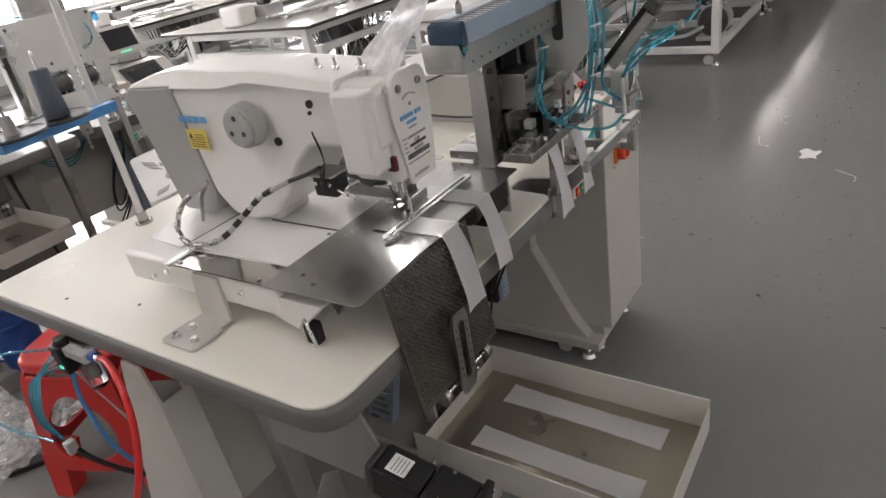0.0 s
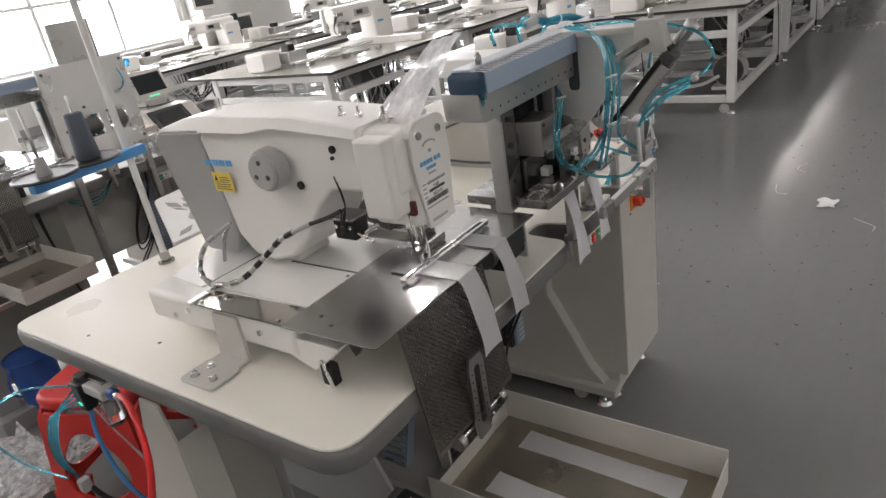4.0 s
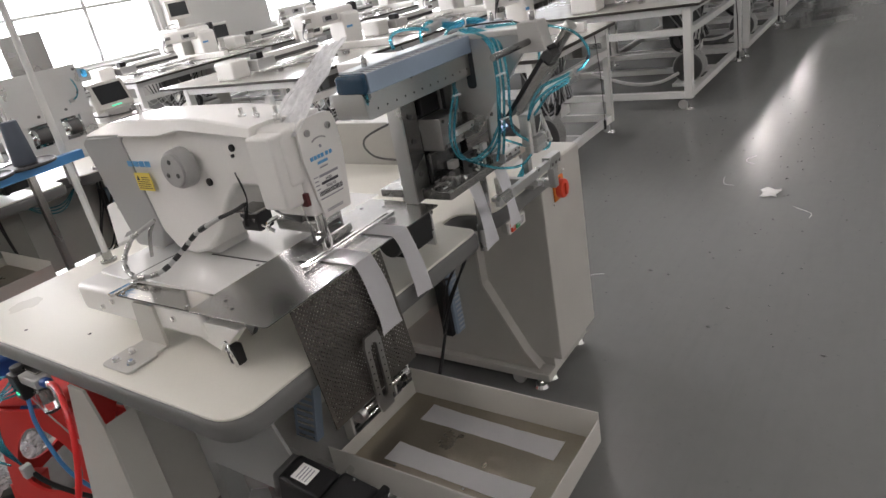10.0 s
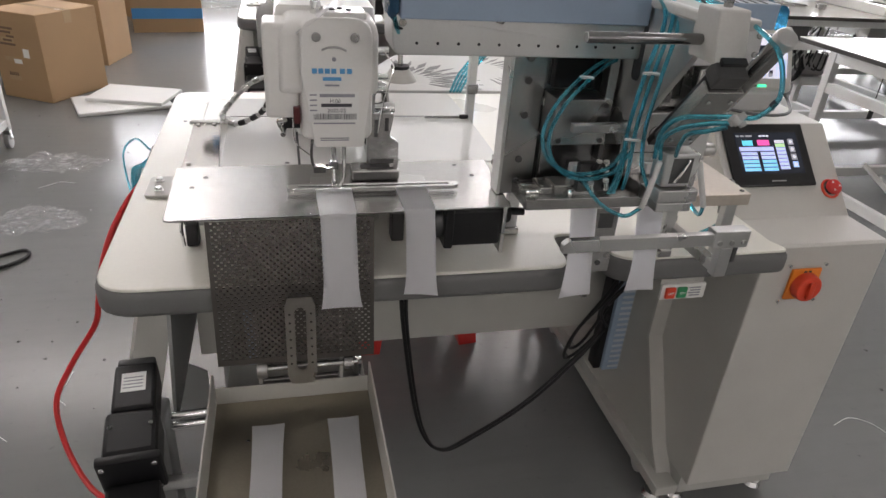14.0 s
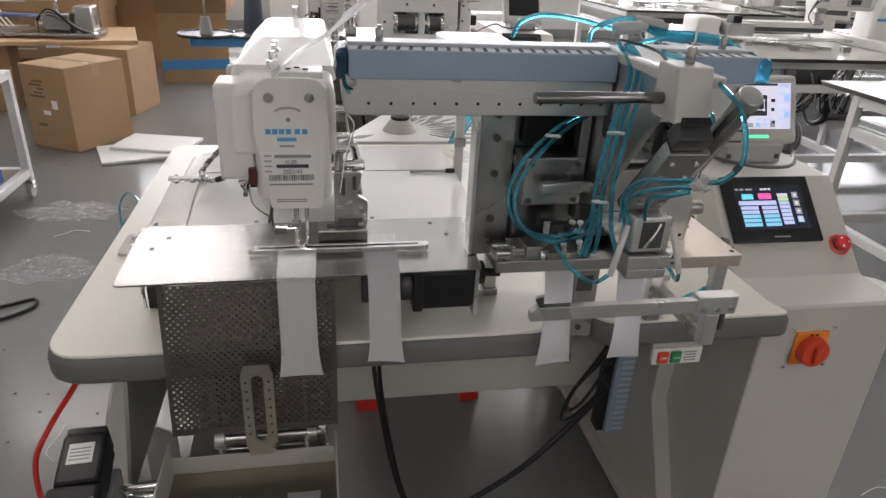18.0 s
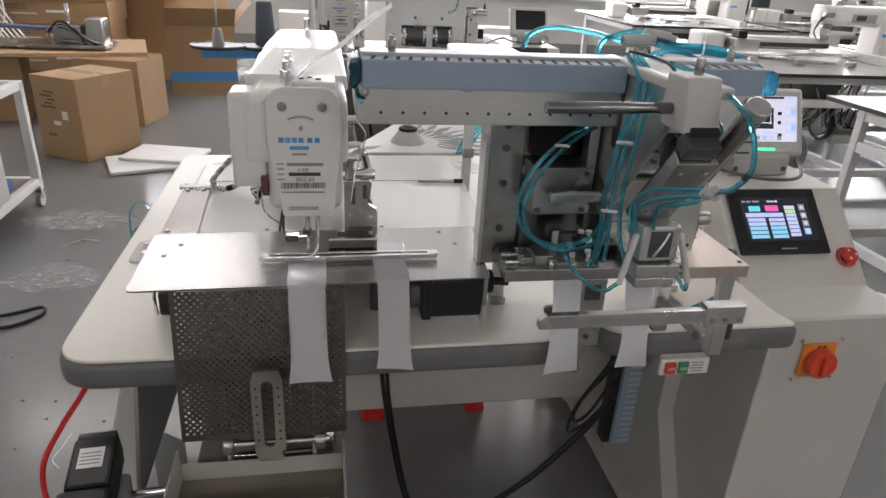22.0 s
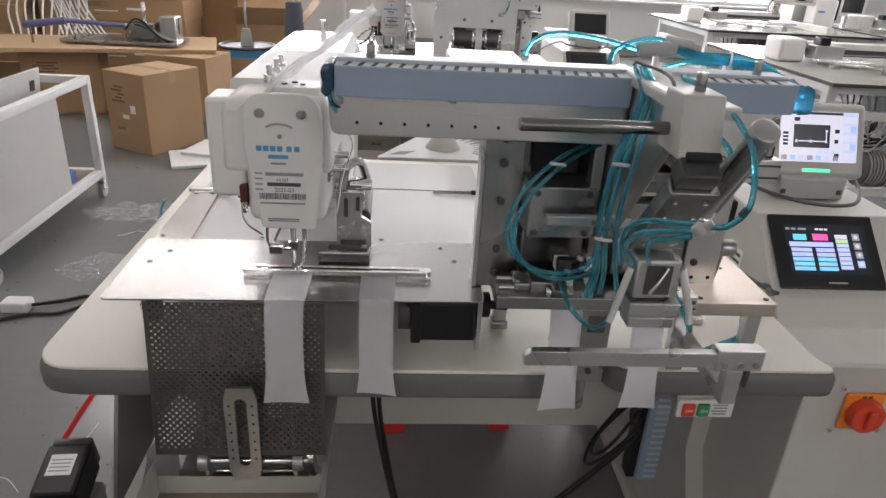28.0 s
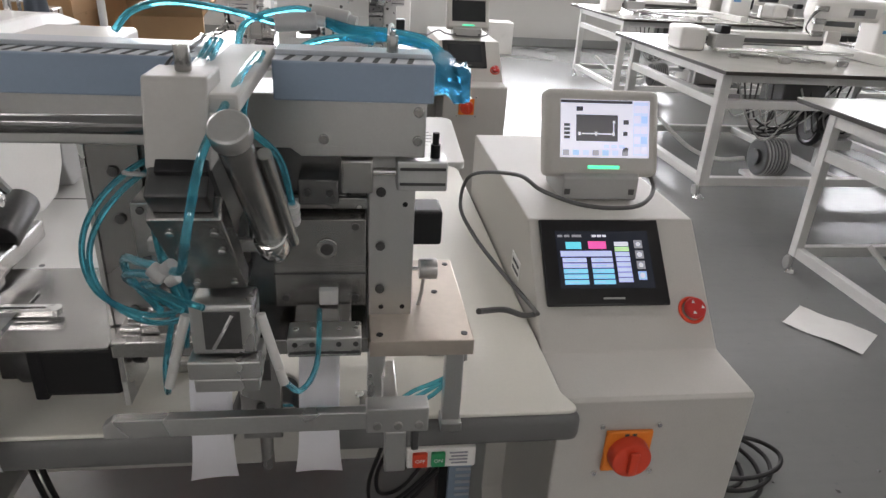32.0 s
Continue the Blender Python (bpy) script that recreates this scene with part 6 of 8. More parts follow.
def flat_strip(x, y0, y1, w, z, turn):
    bm = nb()
    n = 12
    rows = []
    for i in range(n + 1):
        y = y0 + (y1 - y0) * i / n
        half = w / 2 * (1 + 0.12 * abs(2 * i / n - 1) ** 3)
        rows.append([bm.verts.new((x + turn * (y - y0) + u * half, y, z + 0.0015 + 0.0015 * abs(math.sin(i * 1.3 + u)))) for u in (-1, -0.5, 0, 0.5, 1)])
    for a, b in zip(rows, rows[1:]):
        for k in range(4):
            bm.faces.new((a[k], a[k + 1], b[k + 1], b[k]))
    bmesh.ops.solidify(bm, geom=list(bm.faces), thickness=0.0012)
    return tagged(part("cloth_strip", bm, CLOTH, sharp=80), "finished white cloth strip lying flat in the tray", "cloth", "finished strips")


flat_strip(0.245, -0.365, -0.07, 0.046, 0.553, 0.02)
flat_strip(0.365, -0.365, -0.07, 0.046, 0.553, 0.02)

# ---------------------------------------------------------------- thread stand behind the head
stand = station("thread_stand", (0.375, 0.985, T), "white thread stand pole with blue-taped arm and spool plates", "thread stand")
part("pole", cyl(nb(), (0.375, 0.985, T), (0.375, 0.985, 1.95), 0.0085, seg=18), FRAMEW, stand, "white painted pole")
part("pole_foot", cyl(cyl(nb(), (0.375, 0.985, T), (0.375, 0.985, T + 0.006), 0.022, seg=20), (0.375, 0.985, T + 0.006), (0.375, 0.985, T + 0.03), 0.013, seg=18), STEELP, stand)
P0, P1 = Vector((0.390, 0.966, 1.085)), Vector((0.105, 0.905, 1.090))
AD = (P1 - P0).normalized()
AQ = Matrix.Translation(P0) @ AD.to_track_quat("X", "Z").to_matrix().to_4x4()
part("arm", box(nb(), (-0.02, -0.012, -0.012), ((P1 - P0).length, 0.012, 0.012), 0.003, 2, AQ), BLUE, stand, "arm wrapped in blue tape")
for f in (0.46, 0.86):
    c = P0.lerp(P1, f) + Vector((0, 0, 0.014))
    pl = part("spool_plate", cyl(nb(), c, c + Vector((0, 0, 0.005)), 0.068, seg=40, bev=0.001), GREYPL if f < 0 else BLACK, stand, "round black spool plate")
    part("plate_rim", ring(nb(), c + Vector((0, 0, 0.005)), (0, 0, 1), 0.066, 0.003, 40, 6), DARKST, pl)
    part("spindle", cyl(nb(), c, c + Vector((0, 0, 0.15)), 0.003, seg=10), STEELP, pl)
    part("spool_cone", cyl(nb(), c + Vector((0, 0, 0.005)), c + Vector((0, 0, 0.045 if f > 0.8 else 0.02)), 0.016, 0.010), GREYPL, pl)
c = P0.lerp(P1, 0.46) + Vector((0, 0, 0.021))
spool = tagged(part("thread_cone", cyl(nb(), c, c + Vector((0, 0, 0.105)), 0.027, 0.019, seg=28, bev=0.003), THREAD), "cone of slate-grey sewing thread on the spool plate", "thread")

# ---------------------------------------------------------------- air unit on the table's left edge
air = station("air_regulator", (0.0, 0.70, 0.70), "black air regulator with clear filter bowl under the table edge", "air regulator")
part("valve_body", box(nb(), (-0.030, 0.735, 0.655), (0.012, 0.775, 0.722), 0.005), BLACK, air)
part("valve_cap", cyl(nb(), (-0.009, 0.755, 0.722), (-0.009, 0.755, 0.735), 0.014, seg=18, bev=0.002), DARKST, air)
part("green_light", box(nb(), (-0.0315, 0.745, 0.672), (-0.029, 0.757, 0.677)), LEDGREEN, air)
part("unit_body", box(nb(), (-0.022, 0.655, 0.700), (0.015, 0.734, 0.722), 0.004), GREYPL, air)
part("unit_cap", cyl(nb(), (-0.004, 0.655, 0.712), (-0.004, 0.632, 0.714), 0.011, seg=16, bev=0.002), BLUECR, air, "blue hose socket")
part("hose_ferrule", cyl(nb(), (-0.004, 0.633, 0.714), (-0.006, 0.616, 0.716), 0.009, seg=14, bev=0.001), CHROME, air)
part("filter_bowl", cyl(nb(), (-0.004, 0.68, 0.690), (-0.004, 0.68, 0.630), 0.021, 0.018, seg=24, bev=0.003), GLASS, air, "clear filter bowl")
part("filter_element", cyl(nb(), (-0.004, 0.68, 0.690), (-0.004, 0.68, 0.655), 0.009, seg=14), STEELP, air)
part("unit_bracket", box(nb(), (-0.004, 0.68, 0.722), (0.03, 0.76, 0.7275), 0.001), STEELP, air)
part("red_hose", tube(nb(), [(-0.004, 0.630, 0.715), (-0.012, 0.575, 0.722), (-0.040, 0.495, 0.700), (-0.070, 0.445, 0.650), (-0.100, 0.440, 0.570), (-0.130, 0.475, 0.470), (-0.155, 0.495, 0.390), (-0.220, 0.485, 0.290), (-0.260, 0.450, 0.210), (-0.248, 0.405, 0.120), (-0.205, 0.350, 0.045), (-0.158, 0.317, 0.011), (-0.080, 0.285, 0.0095), (-0.010, 0.260, 0.009)], 0.0065, 10), REDHOSE, air, "red air hose running to the floor")
part("blue_hose", tube(nb(), [(-0.02, 0.745, 0.655), (-0.03, 0.74, 0.58), (-0.02, 0.72, 0.45), (0.02, 0.68, 0.36), (0.08, 0.60, 0.33), (0.125, 0.52, 0.34)], 0.005, 8), BLUE, air, "blue air hose")
part("black_cable", tube(nb(), [(-0.07, 0.80, 0.47), (-0.05, 0.77, 0.42), (0.0, 0.70, 0.36), (0.07, 0.62, 0.33), (0.125, 0.55, 0.36)], 0.006, 8), RUBBER, air)
for k in range(4):
    part("air_tube", tube(nb(), [(-0.03, 0.77 - 0.008 * k, 0.70 - 0.008 * k), (-0.065 - 0.006 * k, 0.79, 0.66), (-0.085 - 0.004 * k, 0.82, 0.56), (-0.075, 0.815, 0.485)], 0.0028, 8), TEAL, air, "teal polyurethane air tube")
part("air_tube", tube(nb(), [(-0.03, 0.77, 0.715), (-0.09, 0.90, 0.70), (-0.15, 1.0, 0.62), (-0.13, 0.93, 0.53), (-0.09, 0.83, 0.49)], 0.0028, 8), TEAL, air, "teal polyurethane air tube")
for k in range(2):
    part("signal_wire", tube(nb(), [(-0.015, 0.74, 0.655), (0.0, 0.70, 0.58), (0.03, 0.64, 0.50 - 0.02 * k), (0.125, 0.57, 0.47 - 0.02 * k)], 0.0016, 6), GREYPL, air)
part("plug", box(nb(), (-0.085, 0.79, 0.455), (-0.062, 0.81, 0.487), 0.003), GREYPL, air)

# film bag over the head
bm = nb()
rows = []
for i in range(19):
    u = i / 18
    row = []
    for j in range(11):
        v = j / 10
        p = Vector((0.322, 0.040, 1.148)).lerp(Vector((0.492, 0.022, 1.285)), u) + Vector((0.004 * v, 0.125 * v * (1 - 0.45 * u), -0.014 * v))
        fold = 0.004 * abs(math.sin(9 * v + 2.5 * u)) + 0.006 * noise.noise(p * 24) + 0.004 * abs(noise.noise(p * 60))
        row.append(bm.verts.new(p + Vector((-0.6, 0.1, 0.8)) * fold))
    rows.append(row)
for a, b in zip(rows, rows[1:]):
    for k in range(10):
        bm.faces.new((a[k], a[k + 1], b[k + 1]))
        bm.faces.new((a[k], b[k + 1], b[k]))
tagged(part("plastic_bag", bm, MILKY, sharp=14), "crumpled clear plastic bag taped over the machine head", "bag")

# ---------------------------------------------------------------- the next stations of the same make
SHIFT = Matrix.Translation((0.11, 2.20, 0))
for ob in STATION:
    if ob is not stand and ob is not air:
        two = copy_thing(ob, SHIFT @ ob.matrix_basis)
        for o in two.children_recursive:
            if o.data.materials[0].name.startswith("lit_screen"):
                o.material_slots[0].link = "OBJECT"
                o.material_slots[0].material = SCREEN0
copy_thing(stand, SHIFT @ stand.matrix_basis)


# ---------------------------------------------------------------- pattern sewing tables
skirt = thing("skirt_panel", (0.7, 2.5, 0), "grey-green sheet skirt under the second work table", "panel")
part("sheet", box(nb(), (0.17, 2.62, 0.06), (0.72, 2.63, 0.724), 0.003), SKIRT, skirt)
for x in (0.24, 0.66):
    part("foot", box(nb(), (x - 0.03, 2.61, 0.0), (x + 0.03, 2.64, 0.0598), 0.003), STAND, skirt)


roll = thing("roller_unit", (0.86, 2.17, 0), "steel feed unit with two chrome rollers behind the table", "roller unit")
part("lower_plate", box(nb(), (0.70, 2.165, 0.92), (1.03, 2.18, 0.985), 0.001), ALU, roll)
plate = part("face_plate", box(nb(), (0.70, 2.165, 1.07), (1.03, 2.18, 1.26), 0.001), ALU, roll, "grey face plate over two roller windows")
for x0, x1 in ((0.70, 0.765), (0.87, 0.895), (0.975, 1.03)):
    part("window_post", box(nb(), (x0, 2.166, 0.9851), (x1, 2.18, 1.0699)), ALU, roll)
for x0, x1 in ((0.766, 0.869), (0.896, 0.974)):
    r = part("roller", cyl(cyl(nb(), (x0 + 0.008, 2.172, 1.028), (x1 - 0.008, 2.172, 1.028), 0.030, seg=24, bev=0.003), (x0, 2.172, 1.028), (x1, 2.172, 1.028), 0.012, seg=14), CHROME, roll, "chrome feed roller")
    part("roller_band", cyl(nb(), (x0 + 0.016, 2.172, 1.028), (x1 - 0.016, 2.172, 1.028), 0.0306, seg=24), DARKST, r)
for x, z in ((0.715, 0.94), (1.015, 0.94), (0.715, 1.24), (1.015, 1.24), (0.82, 1.10), (0.93, 1.10), (0.73, 1.03)):
    screw(plate, (x, 2.165, z), (0, -1, 0), 0.006, 0.004, DARKST)
part("cross_plate", box(nb(), (0.69, 2.181, 1.18), (1.04, 2.30, 1.195), 0.002), STEELP, roll)
part("upright_plate", box(nb(), (0.80, 2.185, 1.196), (0.96, 2.20, 1.40), 0.002), STEELP, roll)
for x in (0.74, 0.78, 0.99):
    part("valve", cyl(cyl(nb(), (x, 2.24, 1.195), (x, 2.24, 1.235), 0.012, seg=14, bev=0.002), (x, 2.24, 1.235), (x, 2.24, 1.25), 0.006), CHROME, roll)
for x in (0.715, 1.015):
    part("leg", box(nb(), (x - 0.013, 2.182, 0.0), (x + 0.013, 2.21, 1.18), 0.003), STEELP, roll)


def pattern_table():
    """A 1.80 by 1.72 m tube-frame table with an XY gantry and a sewing head, its corner at the origin."""
    W, D, H = 1.80, 1.72, 0.78
    FY, BY = 0.10, 1.40  # front and back legs
    t = thing("pattern_sewing_table", (0, 0, 0), "white tube-frame table with pale glossy top and pattern sewing machine", "sewing table", "pattern sewing tables")
    part("tabletop", box(nb(), (0, 0, H - 0.004), (W, D, H), 0.001), TOPPALE, t, "pale glossy sheet top")
    part("board", box(nb(), (0.004, 0.004, H - 0.024), (W - 0.004, D - 0.004, H - 0.0045), 0.001), TOPDARK, t, "dark board edge")
    for x in (0.06, W - 0.06):
        for y in (FY, BY):
            leg = part("leg", box(nb(), (x - 0.03, y - 0.03, 0.085), (x + 0.03, y + 0.03, H - 0.0245), 0.004), FRAMEW, t)
            part("castor", cyl(nb(), (x - 0.012, y + 0.05, 0.035), (x + 0.012, y + 0.05, 0.035), 0.035, seg=18, bev=0.004), GREYPL, leg)
            part("levelling_foot", cyl(cyl(nb(), (x, y, 0.0), (x, y, 0.015), 0.032, 0.024, seg=16), (x, y, 0.015), (x, y, 0.086), 0.007, seg=8), CHROME, leg)
    for z in (0.11, 0.58, H - 0.05):
        for y in (FY, BY):
            if z != 0.58 or y < 0.5:
                part("long_rail", box(nb(), (0.092, y - 0.025, z - 0.025), (W - 0.092, y + 0.025, z + 0.025), 0.004), FRAMEW, t)
        for x in (0.06, W - 0.06):
            part("cross_rail", box(nb(), (x - 0.025, FY + 0.032, z - 0.025), (x + 0.025, BY - 0.032, z + 0.025), 0.004), FRAMEW, t)
    part("brace", box(nb(), (0.95, FY + 0.026, 0.085), (1.0, BY - 0.026, 0.135), 0.004), FRAMEW, t)
    # gantry
    part("gantry_box", box(nb(), (0.10, 0.80, H + 0.0005), (0.28, 1.02, H + 0.15), 0.02, 3), WHITE, t, "white rounded drive cover")
    part("gantry_beam", box(nb(), (0.285, 0.85, H + 0.05), (1.15, 0.95, H + 0.13), 0.008), WHITE, t)
    part("beam_rail", box(nb(), (0.285, 0.842, H + 0.06), (1.15, 0.849, H + 0.09), 0.001), DARKST, t)
    part("carriage", box(nb(), (0.30, 0.72, H + 0.03), (0.50, 0.84, H + 0.12), 0.008), ALU, t)
    part("carriage_motor", box(nb(), (0.33, 0.74, H + 0.12), (0.40, 0.83, H + 0.17), 0.006), BLACK, t)
    for k in range(3):
        part("clamp_rod", cyl(nb(), (0.34 + 0.05 * k, 0.74, H + 0.02), (0.70 + 0.05 * k, 0.30, H + 0.02), 0.008, seg=10), STEELP, t)
    part("side_rail", box(nb(), (1.25, 0.10, H + 0.0005), (1.32, 1.32, H + 0.06), 0.006), WHITE, t)
    # head
    part("column", box(nb(), (1.50, 0.78, H + 0.0005), (1.74, 1.00, H + 0.30), 0.03, 3), WHITE, t)
    part("arm", box(nb(), (1.02, 0.82, H + 0.22), (1.72, 0.97, H + 0.36), 0.035, 3), WHITE, t, "cream enamelled sewing arm")
    part("nose", prism(nb(), rounded([(1.02, H + 0.36), (1.14, H + 0.36), (1.12, H + 0.13), (1.05, H + 0.10)], 0.02), "y", 0.84, 0.95, 0.008), WHITE, t)
    part("needle_bar", cyl(nb(), (1.08, 0.895, H + 0.01), (1.08, 0.895, H + 0.12), 0.006, seg=10), CHROME, t)
    part("rear_belt_cover", box(nb(), (1.742, 0.84, H + 0.08), (1.80, 0.94, H + 0.38), 0.02, 3), BLACK, t)
    ctl = part("control_strip", box(nb(), (1.26, 0.812, H + 0.25), (1.46, 0.819, H + 0.31), 0.004), GREYPL, t)
    part("display", box(nb(), (1.29, 0.808, H + 0.265), (1.37, 0.8125, H + 0.30)), SCREEN0, ctl)
    part("maker_mark", box(nb(), (1.52, 0.776, H + 0.16), (1.60, 0.7805, H + 0.18)), LOGO, t)
    part("thread_bracket", tube(nb(), [(1.15, 0.90, H + 0.36), (1.16, 0.90, H + 0.42), (1.26, 0.88, H + 0.44), (1.34, 0.90, H + 0.37)], 0.006, 8), CHROME, t)
    for k in range(4):
        part("head_cable", tube(nb(), [(1.10 + 0.02 * k, 0.86, H + 0.32), (1.02, 0.83 - 0.01 * k, H + 0.28), (0.99, 0.84, H + 0.18), (1.05, 0.86, H + 0.12)], 0.004, 6), RUBBER, t)
    # below the top
    part("drive_motor", cyl(nb(), (0.90, 0.35, 0.40), (1.12, 0.35, 0.40), 0.075, seg=24, bev=0.01), GREYPL, t)
    part("hand_wheel", ring(nb(), (0.86, 0.35, 0.40), (1, 0, 0), 0.105, 0.022, 28, 8), BLACK, t)
    part("fan_guard", cyl(nb(), (0.84, 0.35, 0.40), (0.895, 0.35, 0.40), 0.09, seg=28, bev=0.006), DARKST, t, "round black fan guard")
    part("motor_mount", box(nb(), (0.90, 0.26, 0.27), (1.12, 0.44, 0.33), 0.004), FRAMEW, t)
    part("motor_hanger", box(nb(), (0.955, 0.33, 0.13), (0.995, 0.37, 0.275), 0.003), FRAMEW, t)
    part("drive_box", box(nb(), (0.50, 0.18, 0.53), (0.78, 0.42, 0.75), 0.01), DARKST, t, "dark drive unit below the top")
    part("pneumatic_block", box(nb(), (1.20, 0.12, 0.62), (1.38, 0.22, 0.74), 0.006), STEELP, t)
    bl = part("blower", cyl(cyl(nb(), (0.46, 0.22, 0.23), (0.62, 0.22, 0.23), 0.115, seg=32, bev=0.012), (0.44, 0.22, 0.23), (0.64, 0.22, 0.23), 0.05, seg=20), DARKST, t, "round dark blower on the lower rail")
    for k in range(7):
        part("cooling_rib", ring(nb(), (0.475 + 0.022 * k, 0.22, 0.23), (1, 0, 0), 0.117, 0.005, 28, 6), GREYPL, bl)
    part("blower_bracket", box(nb(), (0.44, 0.10, 0.084), (0.64, 0.34, 0.112), 0.003), FRAMEW, bl)
    for k in range(9):
        part("cable", tube(nb(), [(0.25 + 0.05 * k, 0.30, 0.70), (0.30 + 0.03 * k, 0.16 + 0.03 * (k % 4), 0.48 - 0.03 * (k % 3)), (0.40 + 0.03 * (k % 5), 0.12 + 0.02 * k, 0.36 + 0.02 * (k % 4)), (0.52 + 0.05 * (k % 3), 0.14, 0.46), (0.70 + 0.04 * k, 0.30, 0.70)], 0.0055, 6), RUBBER if k % 4 else GREYPL, t)
    part("air_hose", tube(nb(), [(0.10, 0.9, 0.30), (0.20, 0.6, 0.18), (0.30, 0.4, 0.16), (0.42, 0.28, 0.20)], 0.014, 8), FITW, t, "white flexible hose")
    for k in range(4):
        part("air_hose", tube(nb(), [(0.12 + 0.1 * k, 0.10, 0.55), (0.2 + 0.1 * k, 0.14, 0.50 - 0.02 * k), (0.34 + 0.1 * k, 0.16, 0.54)], 0.005, 6), FITW, t)
    for x, y in ((0.30, 0.50), (0.55, 0.35), (0.9, 0.3), (0.45, 0.65)):
        part("guide_block", box(nb(), (x, y, H + 0.0005), (x + 0.06, y + 0.04, H + 0.035), 0.004), STEELP, t)
    for y in (0.64, 0.70):
        part("guide_rod", cyl(nb(), (0.28, y, H + 0.03), (1.24, y, H + 0.03), 0.009, seg=10), CHROME, t)
    part("cable_chain", box(nb(), (0.30, 0.97, H + 0.03), (1.10, 1.01, H + 0.08), 0.006), BLACK, t)
    for z in (0.12, 0.20, 0.28):
        part("fitting", box(nb(), (1.02, 0.80, H + z), (1.10, 0.838, H + z + 0.035), 0.004), STEELP, t)
    for k in range(7):
        part("cable", tube(nb(), [(0.60 + 0.07 * k, 0.20, 0.70), (0.64 + 0.06 * k, 0.14 + 0.02 * k, 0.55 - 0.02 * k), (0.72 + 0.05 * k, 0.18, 0.40), (0.84 + 0.04 * k, 0.24, 0.50)], 0.006, 6), RUBBER if k % 3 else GREYPL, t)
    part("hanging_cable", tube(nb(), [(1.35, 0.05, 0.74), (1.36, 0.03, 0.50), (1.355, 0.02, 0.30), (1.36, 0.02, 0.16)], 0.004, 6), RUBBER, t)
    part("hanging_plug", box(nb(), (1.345, 0.01, 0.10), (1.375, 0.03, 0.165), 0.004), BLACK, t)
    return t


proto = pattern_table()
PLACES = [(2.95, 0.90, 0), (2.97, 2.85, 0), (4.67, 0.47, 0), (4.84, 2.83, 0), (6.52, 0.43, 0), (6.71, 2.80, 0), (3.50, 5.75, 0), (5.42, 5.75, 0), (8.38, 0.39, 0), (8.60, 2.76, 0), (10.24, 0.35, 0), (12.10, 0.31, 0), (7.34, 5.75, 0), (13.96, 0.27, 0)]
for x, y, a in PLACES[1:]:
    copy_thing(proto, pose(x, y, 0, 0, 0, a))
# the nearest table is a smaller one
proto.matrix_basis = pose(*PLACES[0][:2], 0) @ Matrix.Diagonal((0.68, 0.74, 1, 1))


def screen_stand(x, y, z, turn):
    """A sewing control terminal: a tilted dark screen in a pale shell on a foot."""
    t = thing("control_terminal", (0, 0, 0), "pale control terminal with a dark screen", "monitor", "control terminals")
    part("shell", box(nb(), (-0.15, -0.02, 0.10), (0.15, 0.06, 0.33), 0.02, 3), CABINET, t)
    part("screen", box(nb(), (-0.115, -0.0225, 0.14), (0.115, -0.0195, 0.30), 0.001), SCREEN0, t)
    part("foot", box(nb(), (-0.05, 0.0, 0.0), (0.05, 0.09, 0.105), 0.008), CABINET, t)
    t.matrix_basis = pose(x, y, z, 0, 0, turn)
    return t


scr0 = screen_stand(5.15, 7.0, 1.16, -20)
tagged(part("equipment_box", box(nb(), (4.9, 6.8, 0), (5.4, 7.3, 1.16), 0.01), CABINET), "cream equipment cabinet under a terminal", "cabinet")
for x, y, z, a in ((4.62, 4.27, 0.7805, -25), (7.3, 4.22, 0.7805, -25), (9.6, 1.90, 0.7805, -25), (5.80, 7.15, 0.7805, -10)):
    copy_thing(scr0, pose(x, y, z, 0, 0, a))

# cabinets and boxes by the window
for x, y, w, d, h in ((2.55, 8.6, 0.55, 0.35, 0.42), (1.0, 8.8, 0.7, 0.45, 0.75), (-0.2, 8.9, 0.5, 0.4, 0.5)):
    tagged(part("white_case", box(nb(), (x, y, 0), (x + w, y + d, h), 0.012), WHITE), "white equipment case on the floor by the window", "case", "white cases")

